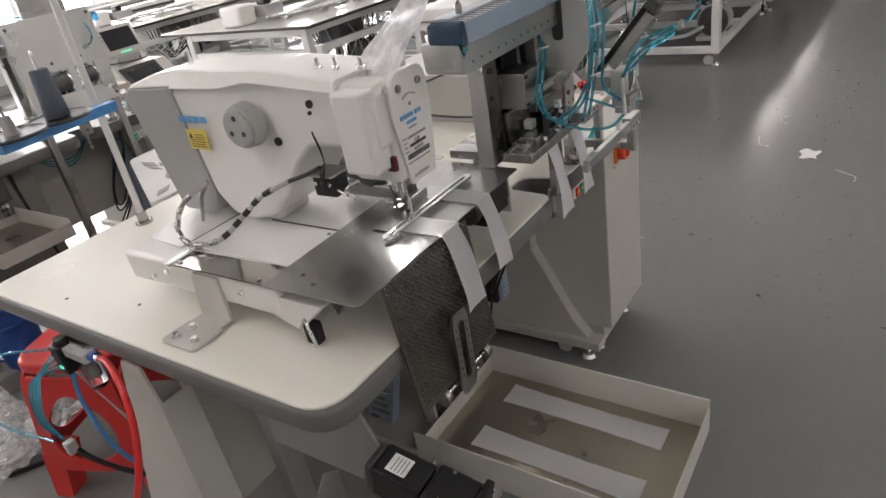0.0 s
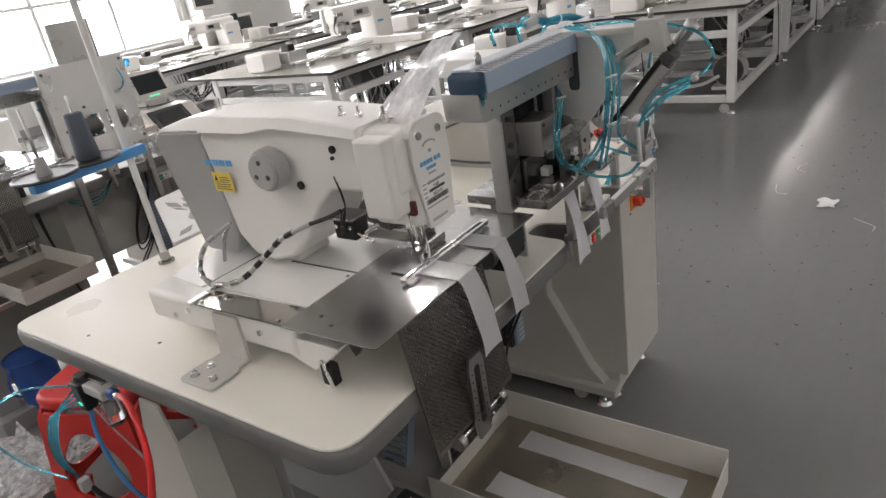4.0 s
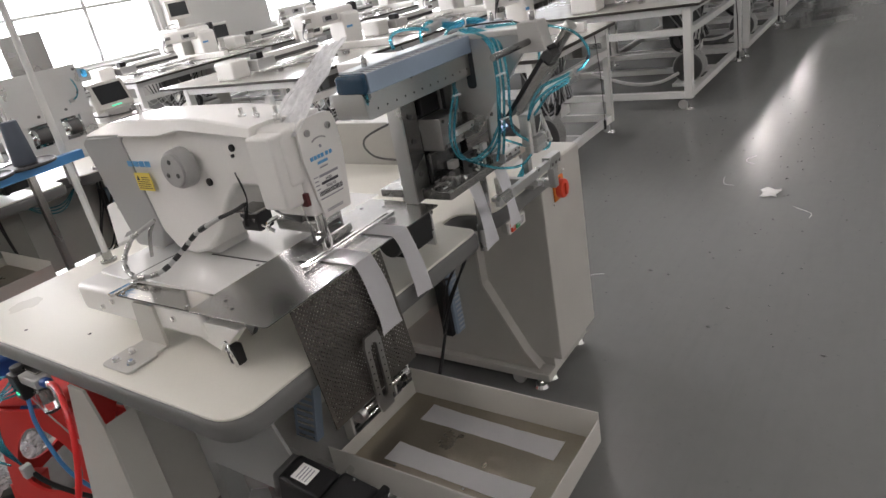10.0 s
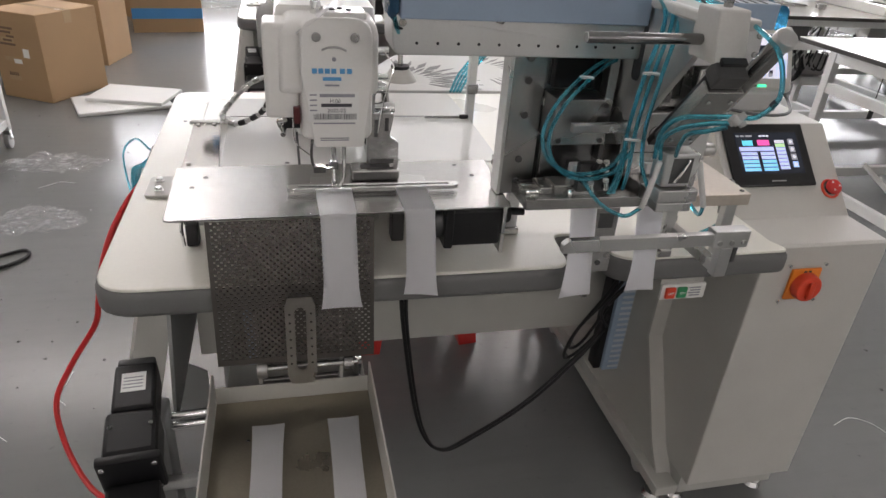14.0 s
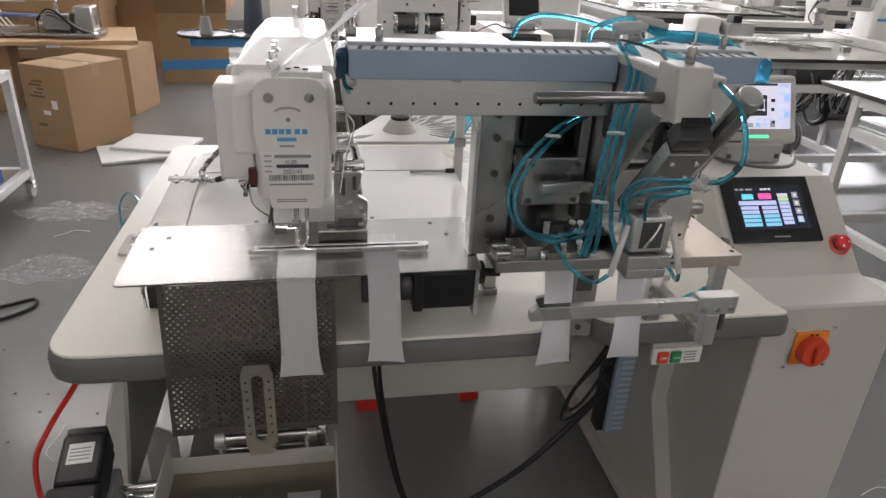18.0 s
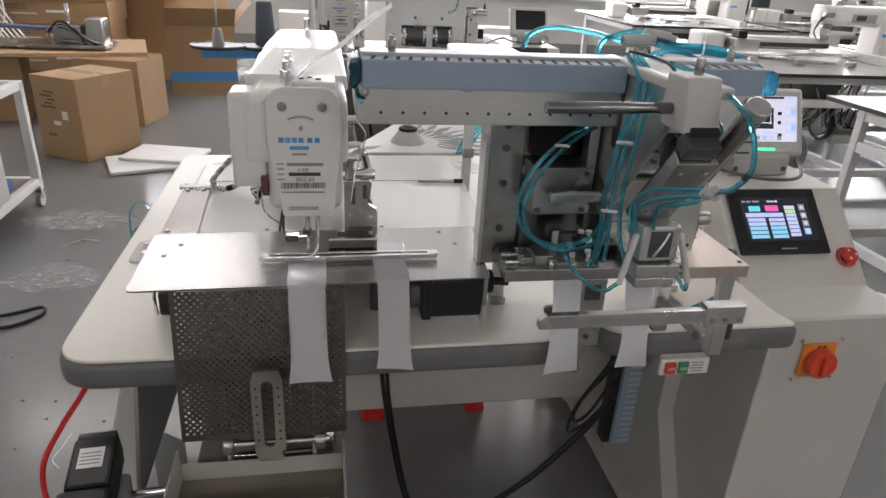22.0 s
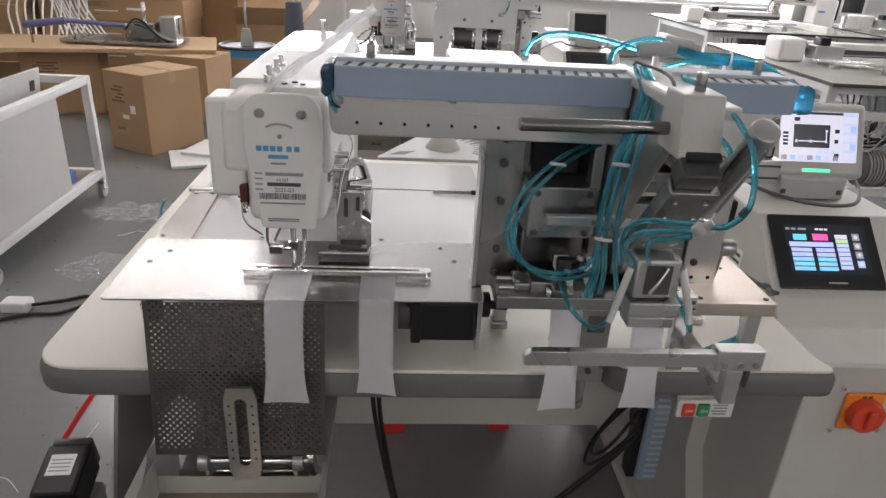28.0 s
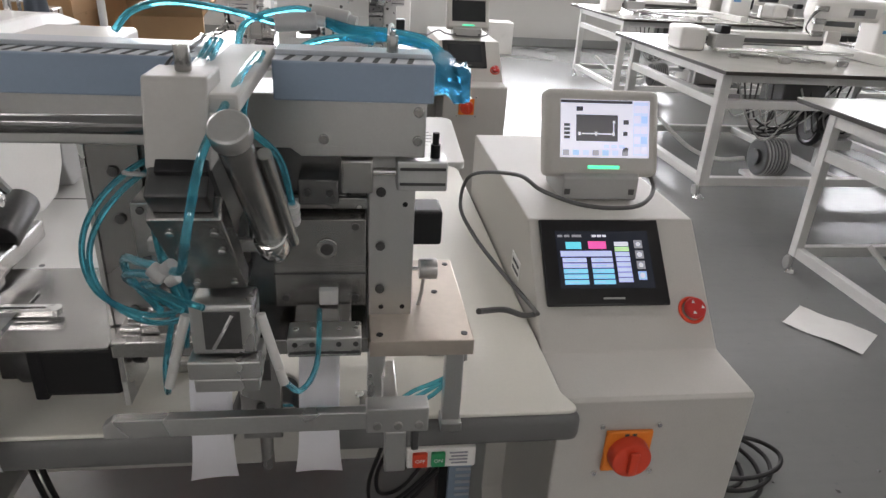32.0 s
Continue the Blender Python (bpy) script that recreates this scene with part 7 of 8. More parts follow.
# ---------------------------------------------------------------- left of the station
def carton(x, y, w, d, h, turn, z=0.0, label="closed brown cardboard box on the floor", flaps=False):
    c = thing("cardboard_box", (0, 0, 0), label, "box", "cardboard boxes")
    if flaps:
        t = 0.006
        for lo, hi in (((-w / 2, -d / 2, 0), (w / 2, -d / 2 + t, h)), ((-w / 2, d / 2 - t, 0), (w / 2, d / 2, h)), ((-w / 2, -d / 2 + t, 0), (-w / 2 + t, d / 2 - t, h)), ((w / 2 - t, -d / 2 + t, 0), (w / 2, d / 2 - t, h))):
            part("side", box(nb(), lo, hi), CARD, c)
        part("bottom", box(nb(), (-w / 2 + t, -d / 2 + t, 0), (w / 2 - t, d / 2 - t, t)), CARD, c)
        for s, ang in ((-1, -35), (1, 40)):
            m = Matrix.Translation((0, s * d / 2, h)) @ pose(0, 0, 0, ang)
            part("flap", box(nb(), (-w / 2, 0 if s > 0 else -d / 2, 0), (w / 2, d / 2 if s > 0 else 0, 0.006), 0, 2, m), CARD, c)
        m = Matrix.Translation((w / 2, 0, h)) @ pose(0, 0, 0, 0, -50)
        part("flap", box(nb(), (0, -d / 2, 0), (w / 2.2, d / 2, 0.006), 0, 2, m), CARD, c)
    else:
        part("shell", box(nb(), (-w / 2, -d / 2, 0), (w / 2, d / 2, h), 0.006), CARD, c)
        part("tape", box(nb(), (-w / 2 - 0.001, -0.03, h * 0.86), (w / 2 + 0.001, 0.03, h + 0.0012), 0.0), TAPE, c)
        part("seam", box(nb(), (-w / 2 + 0.01, -0.0015, h + 0.0013), (w / 2 - 0.01, 0.0015, h + 0.0018)), INK, c)
        for k in range(3):
            part("print_block", box(nb(), (-w / 2 - 0.0012, -d * 0.30 + 0.02 * k, h * (0.22 + 0.22 * k)), (-w / 2 + 0.001, -d * 0.05, h * (0.27 + 0.22 * k))), TAPE, c)
            part("print_block", box(nb(), (-w * 0.3, -d / 2 - 0.0012, h * (0.22 + 0.22 * k)), (-w * 0.05, -d / 2 + 0.001, h * (0.27 + 0.22 * k))), TAPE, c)
        part("paper_label", box(nb(), (w * 0.10, -d / 2 - 0.0014, h * 0.50), (w * 0.22, -d / 2 + 0.001, h * 0.60)), PAPER, c)
        for k in range(5):
            part("print_block", box(nb(), (-w * 0.34 + 0.03 * (k % 3), -d / 2 - 0.0013, h * (0.62 + 0.045 * k)), (-w * (0.02 + 0.05 * (k % 2)), -d / 2 + 0.001, h * (0.645 + 0.045 * k))), PRINTBR, c)
            part("print_block", box(nb(), (-w * 0.28 + 0.022 * k * w / 0.56, -d / 2 - 0.0013, h * 0.27), (-w * 0.28 + (0.022 * k + 0.014) * w / 0.56, -d / 2 + 0.001, h * 0.31)), PRINTBR, c)
        part("paper_label", box(nb(), (-w * 0.12, -d / 2 - 0.0014, h * 0.42), (w * 0.04, -d / 2 + 0.001, h * 0.47)), PAPER, c)
    c.matrix_basis = pose(x, y, z, 0, 0, turn)
    return c


carton(-1.142, 3.826, 0.37, 0.47, 0.525, -30)
carton(-1.168, 4.758, 0.50, 0.44, 0.49, -12, label="tall brown cardboard box propping a plywood worktop")
carton(-2.16, 4.82, 0.55, 0.50, 0.49, 14, label="tall brown cardboard box propping a plywood worktop")
carton(-3.05, 4.58, 0.60, 0.50, 0.49, 14, label="tall brown cardboard box propping a plywood worktop")
carton(-0.76, 6.06, 0.60, 0.60, 0.62, 11, label="opened brown cardboard box with flaps up and blue tape", flaps=True)
tagged(part("blue_tape_band", box(nb(), (-0.30, -0.004, 0.12), (0.30, -0.0005, 0.21), 0, 2, pose(-0.7028, 5.7655, 0, 0, 0, 11)), BLUE), "blue tape band stuck along an opened box", "tape")
carton(-1.40, 6.86, 0.8, 0.7, 0.9, -6, label="opened tall brown cardboard box with flaps up", flaps=True)
for k in range(6):
    carton(-2.12 + 0.02 * (k % 2), 6.08 - 0.015 * k, 1.25, 0.75, 0.20, 4 + (k % 3) - 1, 0.2 * k, "flat brown cardboard box in a stack")
for k in range(5):
    carton(-3.34, 5.82 + 0.02 * k, 1.1, 0.75, 0.24, -3 + k % 2, 0.24 * k, "flat brown cardboard box in a stack")

desk = thing("plywood_worktop", (-1.8, 4.6, 0.70), "plywood worktop laid on cardboard boxes", "worktop")
DKM = Matrix.Translation((-1.85, 4.62, 0.70)) @ pose(0, 0, 0, 0, 0, 14)
part("board", box(nb(), (-1.35, -0.38, 0.0005), (1.18, 0.38, 0.030), 0.003, 2, DKM), WOOD, desk)
tool = thing("bench_machine", (-1.3, 4.7, 0.73), "small dismantled sewing mechanism with steel frame and cables", "machine part")
part("frame", box(nb(), (-1.30, 4.62, 0.775), (-1.10, 4.80, 0.90), 0.01), STEELP, tool)
part("frame", box(nb(), (-1.08, 4.66, 0.765), (-0.95, 4.84, 0.95), 0.01), ALU, tool)
part("shaft", cyl(nb(), (-1.75, 4.55, 0.90), (-1.25, 4.72, 0.86), 0.018, seg=14), PURPLE, tool)
part("shaft", cyl(nb(), (-2.05, 4.50, 0.86), (-1.75, 4.55, 0.90), 0.028, seg=14), PURPLE, tool)
for k in range(5):
    part("cable", tube(nb(), [(-1.35, 4.66 + 0.03 * k, 0.84), (-1.22, 4.60, 0.93 - 0.01 * k), (-1.05, 4.58 + 0.02 * k, 0.80), (-0.92, 4.62, 0.75)], 0.010, 6), GREYPL if k % 2 else RUBBER, tool)
part("post", cyl(nb(), (-1.22, 4.75, 0.90), (-1.22, 4.75, 1.05), 0.015, seg=10), CHROME, tool)
part("base", box(nb(), (-1.80, 4.50, 0.745), (-0.90, 4.86, 0.768), 0.004, 2), STEELP, tool)
for x, y in ((-1.7, 4.55), (-1.35, 4.66), (-1.0, 4.70), (-2.0, 4.50)):
    part("leg", cyl(nb(), (x, y, 0.728), (x, y, 0.87), 0.008, seg=8), STEELP, tool)
bin_ = thing("blue_crate", (-2.75, 4.6, 0.73), "blue plastic crate full of cables on the worktop", "crate")
part("crate_body", box(nb(), (-3.0, 4.35, 0.731), (-2.55, 4.70, 0.93), 0.01), BLUECR, bin_)
for k in range(8):
    part("cable", tube(nb(), [(-2.95 + 0.05 * k, 4.40, 0.93), (-2.9 + 0.04 * k, 4.5, 0.99 + 0.01 * (k % 3)), (-2.8 + 0.02 * k, 4.58, 0.96), (-2.75, 4.65, 0.93)], 0.012, 6), RUBBER, bin_)
STRAPS = []
for k in range(10):
    a = 0.6 * k
    STRAPS.append(part("packing_strap", tube(nb(), [(-2.35 + 0.06 * k, 4.9, 0.735), (-2.4 + 0.07 * k, 5.0, 0.95 + 0.03 * math.sin(a)), (-2.25 + 0.05 * k, 5.05, 1.15), (-2.1 + 0.03 * k, 5.1, 0.95 + 0.04 * math.cos(a)), (-2.0 + 0.04 * k, 5.0, 0.735)], 0.008, 6), PAPER))
    tagged(STRAPS[-1], "pale loop of packing strap on the worktop", "strap", "packing straps")

trolley = thing("trolley", (-1.35, 2.1, 0), "white tube-frame trolley with a leaning white sheet panel", "trolley")
TX0, TX1, TY0, TY1, TH = -1.43, -1.135, 1.76, 2.83, 0.66
for x in (TX0, TX1):
    for y in (TY0, TY1):
        post = part("upright", box(nb(), (x - 0.02, y - 0.02, 0.10), (x + 0.02, y + 0.02, TH), 0.004), FRAMEW, trolley)
        part("castor", cyl(nb(), (x - 0.012, y, 0.04), (x + 0.012, y, 0.04), 0.04, seg=18, bev=0.004), GREYPL, post)
        part("castor_fork", box(nb(), (x - 0.02, y - 0.015, 0.05), (x + 0.02, y + 0.015, 0.101), 0.004), CHROME, post)
for z in (0.14, TH - 0.02):
    for y in (TY0, TY1):
        part("rail", box(nb(), (TX0 + 0.021, y - 0.02, z - 0.02), (TX1 - 0.021, y + 0.02, z + 0.02), 0.004), FRAMEW, trolley)
    for x in (TX0, TX1):
        part("rail", box(nb(), (x - 0.02, TY0 + 0.021, z - 0.02), (x + 0.02, TY1 - 0.021, z + 0.02), 0.004), FRAMEW, trolley)
part("base_board", box(nb(), (TX0 + 0.021, TY0 + 0.021, 0.145), (TX1 - 0.021, TY1 - 0.021, 0.158), 0.002), TRAYM, trolley)
part("sheet_panel", box(nb(), (TX1 - 0.012, TY0 + 0.021, 0.1605), (TX1 + 0.004, TY0 + 0.74, TH - 0.0405), 0.003), CABINET, trolley, "cream sheet panel standing in the trolley")
panel = part("cut_out_panel", box(nb(), (-0.005, -0.50, 0.0), (0.005, 0.36, 0.57), 0.003, 2, Matrix.Translation((-1.33, 2.30, 0.1585)) @ pose(0, 0, 0, 0, 6)), CABINET, trolley, "taller cream sheet panel with square cut-outs")
for y0 in (0.26, -0.20):
    part("cut_out", box(nb(), (-0.0062, y0, 0.47), (0.0062, y0 + 0.045, 0.52), 0, 2, Matrix.Translation((-1.33, 2.30, 0.1585)) @ pose(0, 0, 0, 0, 6)), BLACK, panel)
crate = thing("blue_crate", (-1.23, 2.3, 0.16), "blue plastic crate on the trolley", "crate")
part("crate_body", box(nb(), (-1.30, 2.10, 0.1585), (-1.16, 2.62, 0.225), 0.006), BLUECR, crate)
part("crate_handle", box(nb(), (-1.26, 2.50, 0.225), (-1.19, 2.60, 0.265), 0.01), BLUECR, crate)
bench = thing("side_bench", (-1.9, 1.8, 0), "cream steel side bench with dark mechanism and cables", "bench")
part("bench_top", box(nb(), (-2.9, 1.35, 0.74), (-1.45, 2.45, 0.78), 0.004), CABINET, bench)
for x in (-1.49, -2.86):
    part("bench_side", box(nb(), (x - 0.02, 1.38, 0.02), (x + 0.02, 2.42, 0.7395), 0.004), STAND, bench)
    for y in (1.42, 2.38):
        part("foot", cyl(nb(), (x, y, 0), (x, y, 0.021), 0.02), RUBBER, bench)
part("bench_front", box(nb(), (-2.84, 1.385, 0.10), (-1.511, 1.40, 0.7395), 0.003), CABINET, bench)
part("edge_strip", box(nb(), (-1.80, 1.33, 0.7805), (-1.20, 1.40, 0.805), 0.004), WOOD, bench, "pale wooden edge strip")
mech = part("mechanism", box(nb(), (-2.5, 1.60, 0.7805), (-1.62, 2.05, 0.815), 0.01), DARKST, bench, "dark slide mechanism")
part("mechanism_bar", box(nb(), (-2.6, 1.55, 0.8155), (-1.58, 1.64, 0.86), 0.006), BLACK, mech)
part("mechanism_bar", box(nb(), (-2.5, 1.75, 0.8155), (-1.66, 1.90, 0.89), 0.02), STEELP, mech)
for k in range(3):
    part("slide_rod", cyl(nb(), (-2.6, 1.44 + 0.04 * k, 0.80), (-1.50, 1.47 + 0.04 * k, 0.80), 0.010), STEELP, mech)
part("black_cloth", box(nb(), (-2.45, 1.80, 0.89), (-1.72, 2.04, 0.935), 0.022, 3), RUBBER, bench)
for k in range(9):
    part("air_tube", tube(nb(), [(-1.60, 1.40 + 0.01 * k, 0.81), (-1.36 - 0.01 * k, 1.32, 0.80), (-1.24 + 0.012 * k, 1.28, 0.70), (-1.24 + 0.018 * k, 1.27, 0.45), (-1.22 + 0.01 * k, 1.33, 0.20 + 0.01 * k), (-1.30, 1.45, 0.10)], 0.004, 6), BLUE if k % 3 else RUBBER, bench)

# the worktop's things move with it
for ob in [desk, tool, bin_] + STRAPS:
    ob.matrix_basis = Matrix.Translation((-0.335, 0.215, -0.208)) @ ob.matrix_basis
for ob in (trolley, crate, bench):
    ob.matrix_basis = Matrix.Translation((0.035, -0.075, 0)) @ ob.matrix_basis
roll.matrix_basis = Matrix.Translation((-0.045, -0.22, 0)) @ roll.matrix_basis
skirt.matrix_basis = Matrix.Translation((0, -0.25, 0)) @ skirt.matrix_basis

# foam sheets, film and cables on the floor
for x, y, a, s in ((-0.70, 3.52, 20, 0.27), (-0.64, 3.62, -14, 0.24)):
    tagged(part("foam_sheet", box(nb(), (-s, -s * 0.7, 0), (s, s * 0.7, 0.022), 0.006, 2, pose(x, y, 0.001 if a > 0 else 0.023, 0, 0, a)), FOAM), "white foam packing sheet on the floor", "foam sheet", "foam sheets")


def crumpled(name, x, y, w, d, h, mat, label, category, seed, z=0.004):
    bm = nb()
    rows = []
    for i in range(17):
        row = []
        for j in range(13):
            u, v = i / 16 - 0.5, j / 12 - 0.5
            p = Vector((x + u * w * (1 + 0.2 * math.sin(7 * v + seed)), y + v * d * (1 + 0.2 * math.sin(6 * u + seed)), 0))
            n = abs(noise.noise(Vector((p.x * 13, p.y * 13, seed)))) + 0.5 * abs(noise.noise(Vector((p.x * 31, p.y * 31, seed))))
            row.append(bm.verts.new((p.x, p.y, z + h * n * (1 - 2.2 * u * u))))
        rows.append(row)
    for a, b in zip(rows, rows[1:]):
        for k in range(12):
            bm.faces.new((a[k], a[k + 1], b[k + 1], b[k]))
    return tagged(part(name, bm, mat, sharp=180), label, category)


crumpled("plastic_bag", -0.83, 2.48, 0.46, 0.22, 0.06, FILM, "crumpled clear plastic bag on the floor", "bag", 1.0)
crumpled("plastic_bag", -0.73, 1.84, 0.34, 0.24, 0.06, FILM, "crumpled clear plastic bag lying flat on the floor", "bag", 2.0)
crumpled("plastic_bag", 0.05, 1.74, 0.36, 0.36, 0.20, BAGFILM, "large crumpled clear plastic bag beside the stool", "bag", 3.0)
crumpled("plastic_bag", -0.28, 2.82, 0.26, 0.20, 0.04, FILM, "crumpled clear plastic bag on the floor", "bag", 5.0)
bm = nb()
rows = []
for i in range(13):
    u = (i / 12 - 0.5) * 0.30
    rows.append([bm.verts.new(pose(2.83, 1.42, 0.002, 0, 0, -52) @ Vector((u, v * 0.21, 0.006 * abs(noise.noise(Vector((u * 14, v * 4, 3)))) + 0.05 * max(0, abs(v) - 0.38) ** 1.3 * (1 + math.sin(u * 30))))) for v in [j / 8 - 0.5 for j in range(9)]])
for a, b in zip(rows, rows[1:]):
    for k in range(8):
        bm.faces.new((a[k], a[k + 1], b[k + 1], b[k]))
tagged(part("paper_sheet", bm, PAPER, sharp=180), "white paper sheet with creases lying on the floor", "paper")
crumpled("paper_scrap", 3.035, -0.273, 0.11, 0.08, 0.02, PAPER, "small torn white paper scrap on the floor", "paper", 6.0)
crumpled("cloth_scrap", 0.50, -0.62, 0.16, 0.12, 0.07, CLOTH, "crumpled white cloth offcut on the floor", "cloth", 7.0)
strap = thing("black_strap", (0.0, 1.4, 0), "black webbing strap on the floor", "strap")
part("webbing", prism(nb(), [(-0.06, 1.58), (-0.045, 1.625), (0.10, 1.53), (0.085, 1.485)], "z", 0.0015, 0.022, 0.004), RUBBER, strap)
sock = thing("extension_socket", (-0.92, 1.50, 0), "white extension socket with black lead on the floor", "socket")
part("socket_body", box(nb(), (-0.97, 1.46, 0.0), (-0.87, 1.53, 0.045), 0.01), FOAM, sock)
part("lead", tube(nb(), [(-0.87, 1.50, 0.02), (-0.78, 1.56, 0.008), (-0.70, 1.60, 0.008), (-0.68, 1.54, 0.008), (-0.76, 1.46, 0.008), (-0.88, 1.44, 0.008), (-1.1, 1.30, 0.008)], 0.007, 8), RUBBER, sock)
coil = thing("cable_coil", (2.08, 0.68, 0), "coil of dark grey cable on the floor beside the cabinet", "cable")
for k in range(4):
    ang = [0.7 * k + 2 * math.pi * i / 9 for i in range(10)]
    part("cable_loop", tube(nb(), [(1.93 + (0.10 + 0.022 * k) * math.cos(a) + 0.016 * k, 0.70 + (0.09 + 0.030 * ((k * 2) % 3)) * math.sin(a), 0.0075 + 0.012 * k) for a in ang], 0.0065, 8), RUBBER, coil)
part("cable_lead", tube(nb(), [(1.52, 0.80, 0.015), (1.66, 0.86, 0.010), (1.78, 0.80, 0.012), (1.84, 0.72, 0.020)], 0.0065, 8), RUBBER, coil)


# red stools
def stool(x, y, turn):
    t = thing("plastic_stool", (0, 0, 0), "red moulded plastic stool with large rounded openings in its sides", "stool", "red stools")
    H, R0, R1 = 0.47, 0.150, 0.200
    part("seat", prism(nb(), rounded([(-R0 - 0.012, -R0 - 0.012), (R0 + 0.012, -R0 - 0.012), (R0 + 0.012, R0 + 0.012), (-R0 - 0.012, R0 + 0.012)], 0.09, 8), "z", H - 0.04, H, 0.014, 4), REDPL, t)
    part("grip_hole", cyl(nb(), (0, 0, H - 0.002), (0, 0, H + 0.0008), 0.018, seg=20), TOPDARK, t)

    def on_side(u, z):
        half = R0 + (R1 - R0) * (1 - z / H)
        bow = 0.03 * (1 - min(1.0, abs(u)) ** 2)
        return Vector((u * half, -half - bow * 0.6, z))

    N = 32
    for k in range(4):
        m = pose(0, 0, 0, 0, 0, 90 * k)
        bm = nb()
        rings = []
        for depth in (0.0, 0.010):
            outer, inner = [], []
            for i in range(N):
                a = 2 * math.pi * (i + 0.5) / N
                c, q = math.cos(a), math.sin(a)
                r = 1 / max(abs(c), abs(q))
                outer.append(bm.verts.new(m @ (on_side(c * r * 0.93, 0.27 + q * r * 0.155) + Vector((0, depth, 0)))))
                w = 0.60 - 0.15 * q
                inner.append(bm.verts.new(m @ (on_side(c * w, 0.258 + q * 0.112) + Vector((0, depth, 0)))))
            rings += [outer, inner]
        for a, b in ((rings[0], rings[1]), (rings[1], rings[3]), (rings[3], rings[2]), (rings[2], rings[0])):
            for i in range(N):
                bm.faces.new((a[i], a[(i + 1) % N], b[(i + 1) % N], b[i]))
        bmesh.ops.recalc_face_normals(bm, faces=bm.faces[:])
        part("side_panel", bm, REDPL, t, sharp=50)
        bm = nb()
        tops = [m @ Vector(v) for v in ((-R1 + 0.004, -R1 + 0.004, 0), (-R1 + 0.065, -R1 + 0.0, 0), (-R1 + 0.065, -R1 + 0.065, 0), (-R1 + 0.0, -R1 + 0.065, 0))]
        h2 = R0 + (R1 - R0) * (1 - 0.16 / H)
        highs = [m @ Vector(v) for v in ((-h2, -h2, 0.16), (-h2 + 0.075, -h2, 0.16), (-h2 + 0.075, -h2 + 0.075, 0.16), (-h2, -h2 + 0.075, 0.16))]
        lo, hi = [bm.verts.new(v) for v in tops], [bm.verts.new(v) for v in highs]
        bm.faces.new(lo[::-1])
        bm.faces.new(hi)
        for i in range(4):
            bm.faces.new((lo[i], lo[(i + 1) % 4], hi[(i + 1) % 4], hi[i]))
        part("leg", bm, REDPL, t)
    t.matrix_basis = pose(x, y, 0, 0, 0, turn)
    return t


st = stool(0.235, 1.245, 24)
copy_thing(st, pose(0.685, 1.0, 0, 0, 0, 3))
bluebox = thing("blue_tub", (0.30, 2.10, 0), "blue plastic tub with thick rim on the floor behind the stool", "tub")
part("tub_body", cyl(nb(), (0.30, 2.10, 0), (0.30, 2.10, 0.26), 0.070, 0.085, seg=28, bev=0.008), BLUECR, bluebox)
part("tub_rim", ring(nb(), (0.30, 2.10, 0.26), (0, 0, 1), 0.087, 0.007, 32, 8), BLUECR, bluebox)
part("tub_lid", cyl(nb(), (0.30, 2.10, 0.256), (0.30, 2.10, 0.264), 0.080, seg=28, bev=0.002), BLUECR, bluebox)
part("tub_handle", tube(nb(), [(0.218, 2.09, 0.24), (0.19, 2.07, 0.19), (0.20, 2.07, 0.14), (0.227, 2.09, 0.12)], 0.005), BLUECR, bluebox)

# collecting tray on legs behind the table
reel = thing("collecting_tray", (0.9, 1.3, 0), "white collecting tray with grey radial petals behind the table", "tray")
part("tray_board", prism(nb(), rounded([(0.46, 1.078), (1.232, 1.078), (1.262, 1.60), (0.70, 1.55)], [0.01, 0.02, 0.05, 0.05]), "z", 0.765, 0.785, 0.003), FRAMEW, reel, "white horizontal tray board")
RC = Vector((0.665, 1.20))
for k in range(60):
    a = 2 * math.pi * k / 60
    r0, r1 = (0.10, 0.19) if k % 2 else (0.15, 0.27)
    d, n = Vector((math.cos(a), math.sin(a))), Vector((-math.sin(a), math.cos(a)))
    w = 0.007 + 0.0045 * (k % 3)
    tip = RC + d * r1
    if tip.y < 1.085 or tip.x < 0.475 + (tip.y - 1.078) * 0.51 or tip.x > 1.2:
        continue
    part("petal", prism(nb(), [tuple(RC + d * r0), tuple(RC + d * (r0 * 0.45 + r1 * 0.55) + n * w), tuple(tip), tuple(RC + d * (r0 * 0.45 + r1 * 0.55) - n * w)], "z", 0.7852, 0.7862), PETAL, reel)
for k in range(16):
    a = radians(-70 + 9 * k)
    d, n = Vector((math.cos(a), math.sin(a))), Vector((-math.sin(a), math.cos(a)))
    c = Vector((0.93, 1.34))
    tip = c + d * 0.24
    if tip.y < 1.085 or tip.x > 1.22:
        continue
    part("petal", prism(nb(), [tuple(c + d * 0.13), tuple(c + d * 0.19 + n * 0.007), tuple(tip), tuple(c + d * 0.19 - n * 0.007)], "z", 0.7852, 0.7862), PETAL, reel)
part("cone", cyl(nb(), (RC.x, RC.y, 0.785), (RC.x, RC.y, 0.822), 0.056, 0.030, seg=28, bev=0.002), STAND, reel, "grey cone in the middle of the tray")
part("cap", cyl(nb(), (RC.x, RC.y, 0.822), (RC.x, RC.y, 0.832), 0.030, seg=28, bev=0.003), BLACK, reel, "black cap")
part("cap_stem", cyl(nb(), (RC.x, RC.y, 0.832), (RC.x, RC.y, 0.93), 0.008), STEELP, reel)
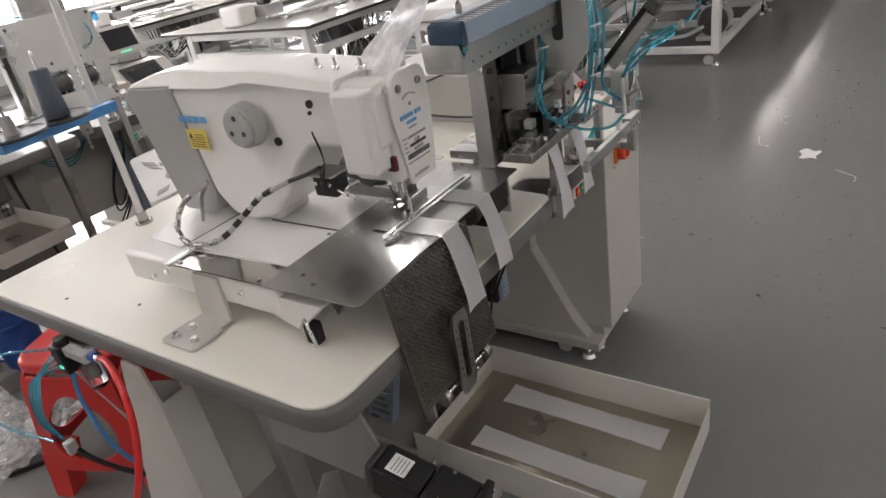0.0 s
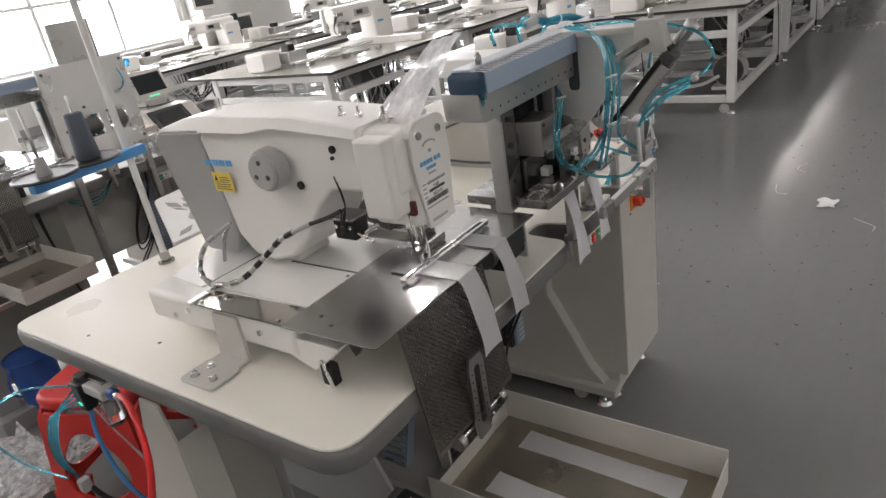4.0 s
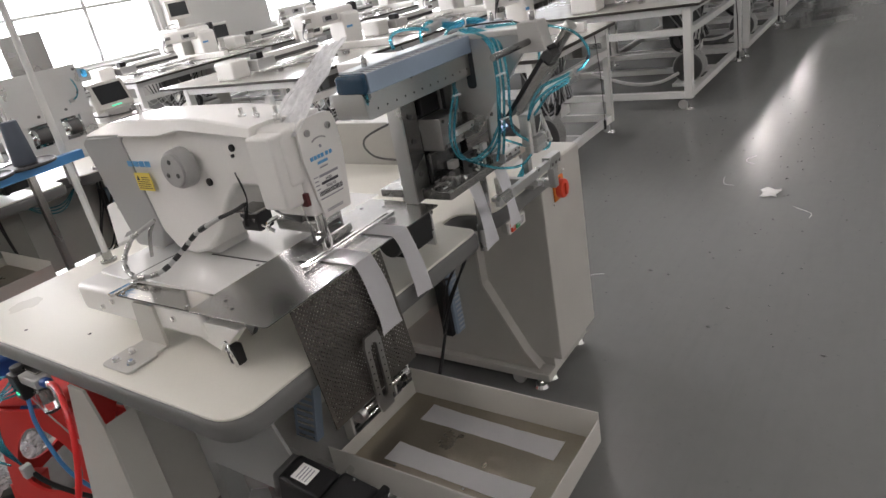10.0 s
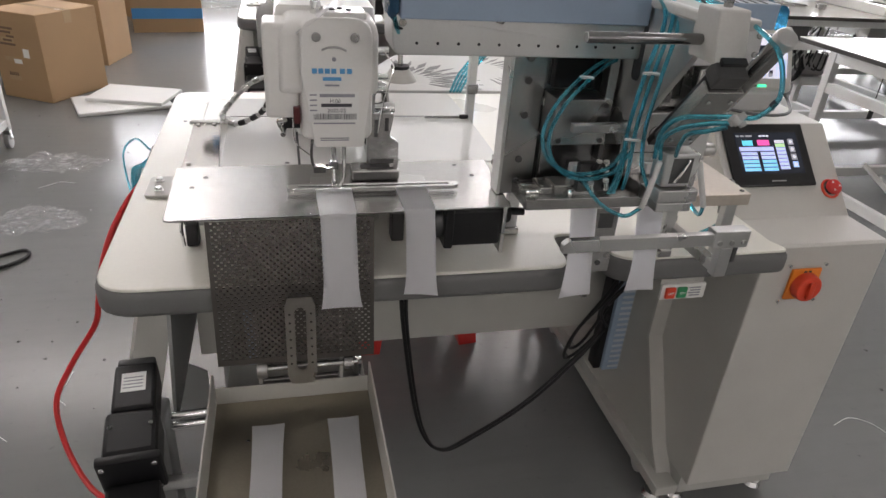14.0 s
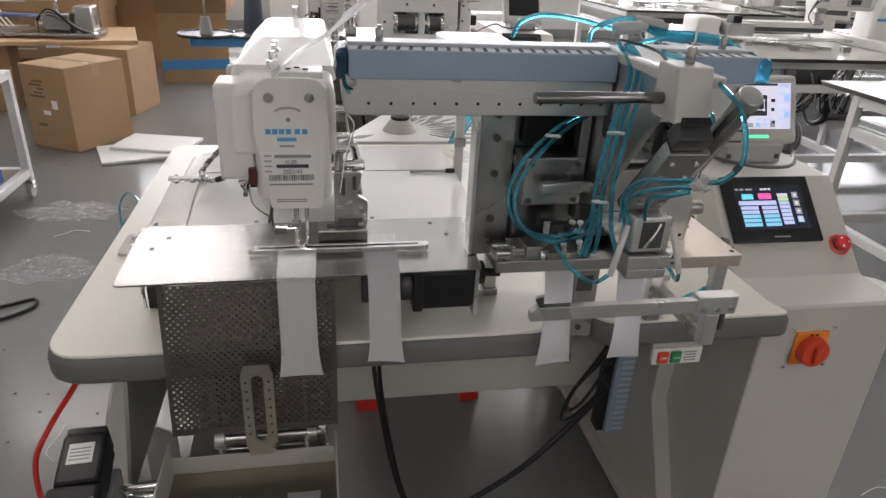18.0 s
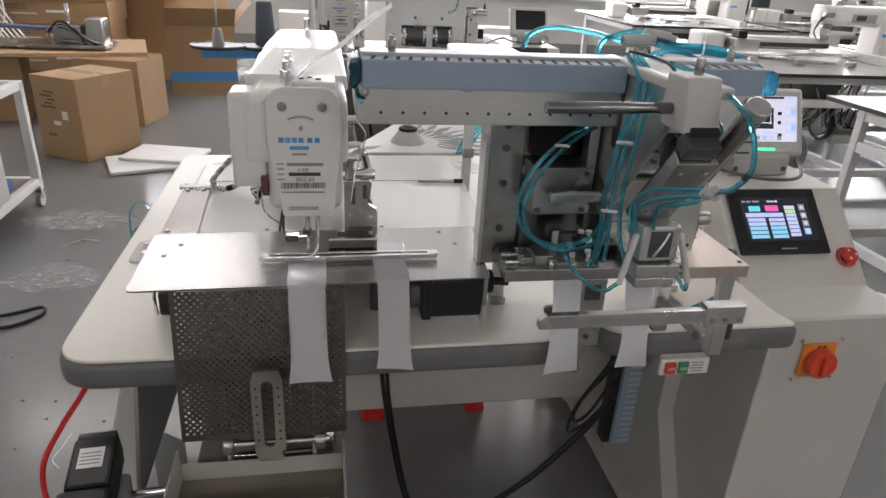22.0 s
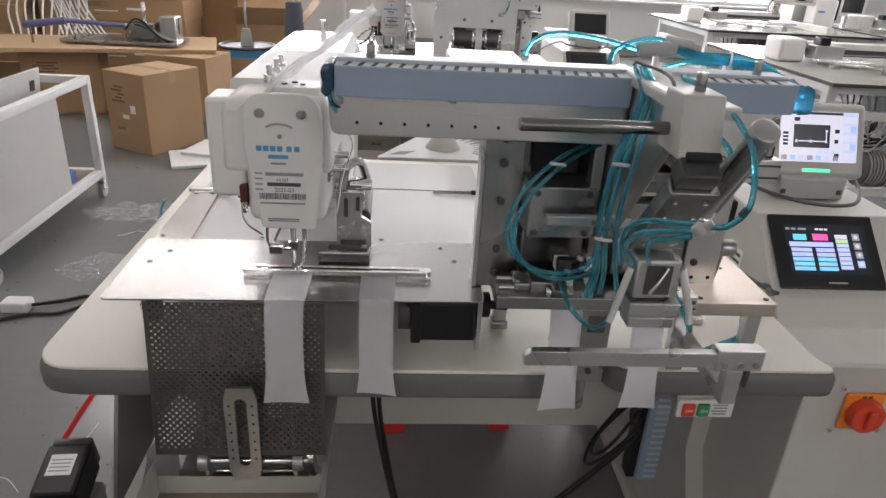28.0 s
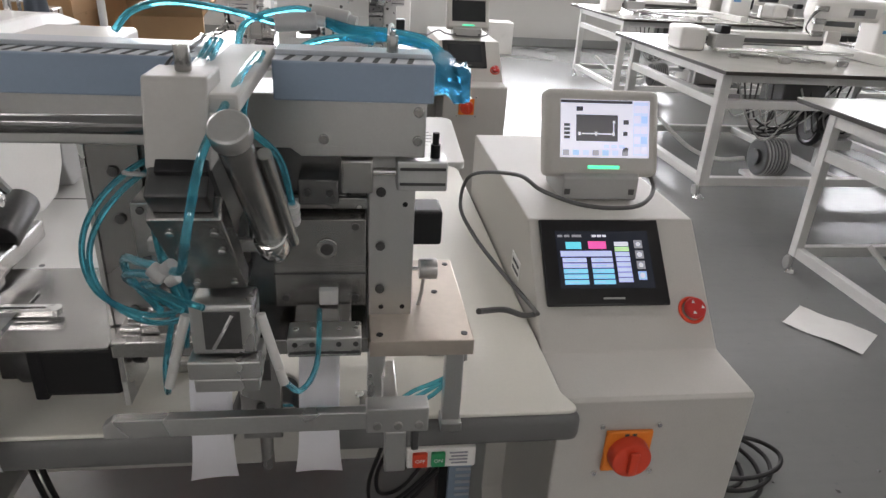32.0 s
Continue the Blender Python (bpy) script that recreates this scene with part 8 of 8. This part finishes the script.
for x, y in ((0.58, 1.10), (1.20, 1.10), (0.76, 1.51), (1.22, 1.56)):
    part("leg", box(nb(), (x - 0.02, y - 0.02 + 0.005, 0.0), (x + 0.02, y + 0.02 + 0.005, 0.765), 0.003), FRAMEW, reel)
tube_run = thing("air_tube", (0.95, 1.2, 0.8), "teal air tubes running behind the table", "tube")
for k in range(4):
    part("air_tube", tube(nb(), [(0.80 + 0.01 * k, 1.06, 0.785), (0.84 + 0.012 * k, 1.10, 0.84), (0.92 + 0.01 * k, 1.14, 0.90), (1.02, 1.20 + 0.01 * k, 0.88), (1.10, 1.3, 0.70)], 0.004, 8), TEAL, tube_run)

# grit, threads and scuffs on the floor
random.seed(11)
verts, faces = [], []
for k in range(420):
    x, y = random.uniform(1.6, 5.0), random.uniform(-1.6, 0.7)
    if k % 3 == 0:
        x, y = random.uniform(-1.4, -0.25), random.uniform(0.2, 4.0)
    r, b = random.uniform(0.003, 0.011), len(verts)
    a = random.uniform(0, 6.3)
    for i in range(4):
        q = r * random.uniform(0.5, 1.2)
        verts.append((x + q * math.cos(a + 1.57 * i), y + q * math.sin(a + 1.57 * i), 0.001))
    verts.append((x, y, 0.001 + r * 0.5))
    faces += [(b, b + 1, b + 4), (b + 1, b + 2, b + 4), (b + 2, b + 3, b + 4), (b + 3, b, b + 4)]
me = bpy.data.meshes.new("floor_grit")
me.from_pydata(verts, [], faces)
me.materials.append(DARKST)
tagged(new("floor_grit", me), "scattered dark grit and lint on the floor", "litter", kind="stuff")
for k in range(9):
    x, y = (random.uniform(-1.0, -0.3), random.uniform(0.4, 2.6)) if k < 4 else (random.uniform(1.9, 3.6), random.uniform(-1.2, 0.4))
    a = random.uniform(0, 3)
    pts = [(x + 0.05 * i * math.cos(a + 0.5 * math.sin(i + k)), y + 0.05 * i * math.sin(a + 0.5 * math.sin(i + k)), 0.0025) for i in range(4)]
    tagged(part("thread_end", tube(nb(), pts, 0.0008, 5), PAPER), "loose white thread end on the floor", "thread", "thread ends")
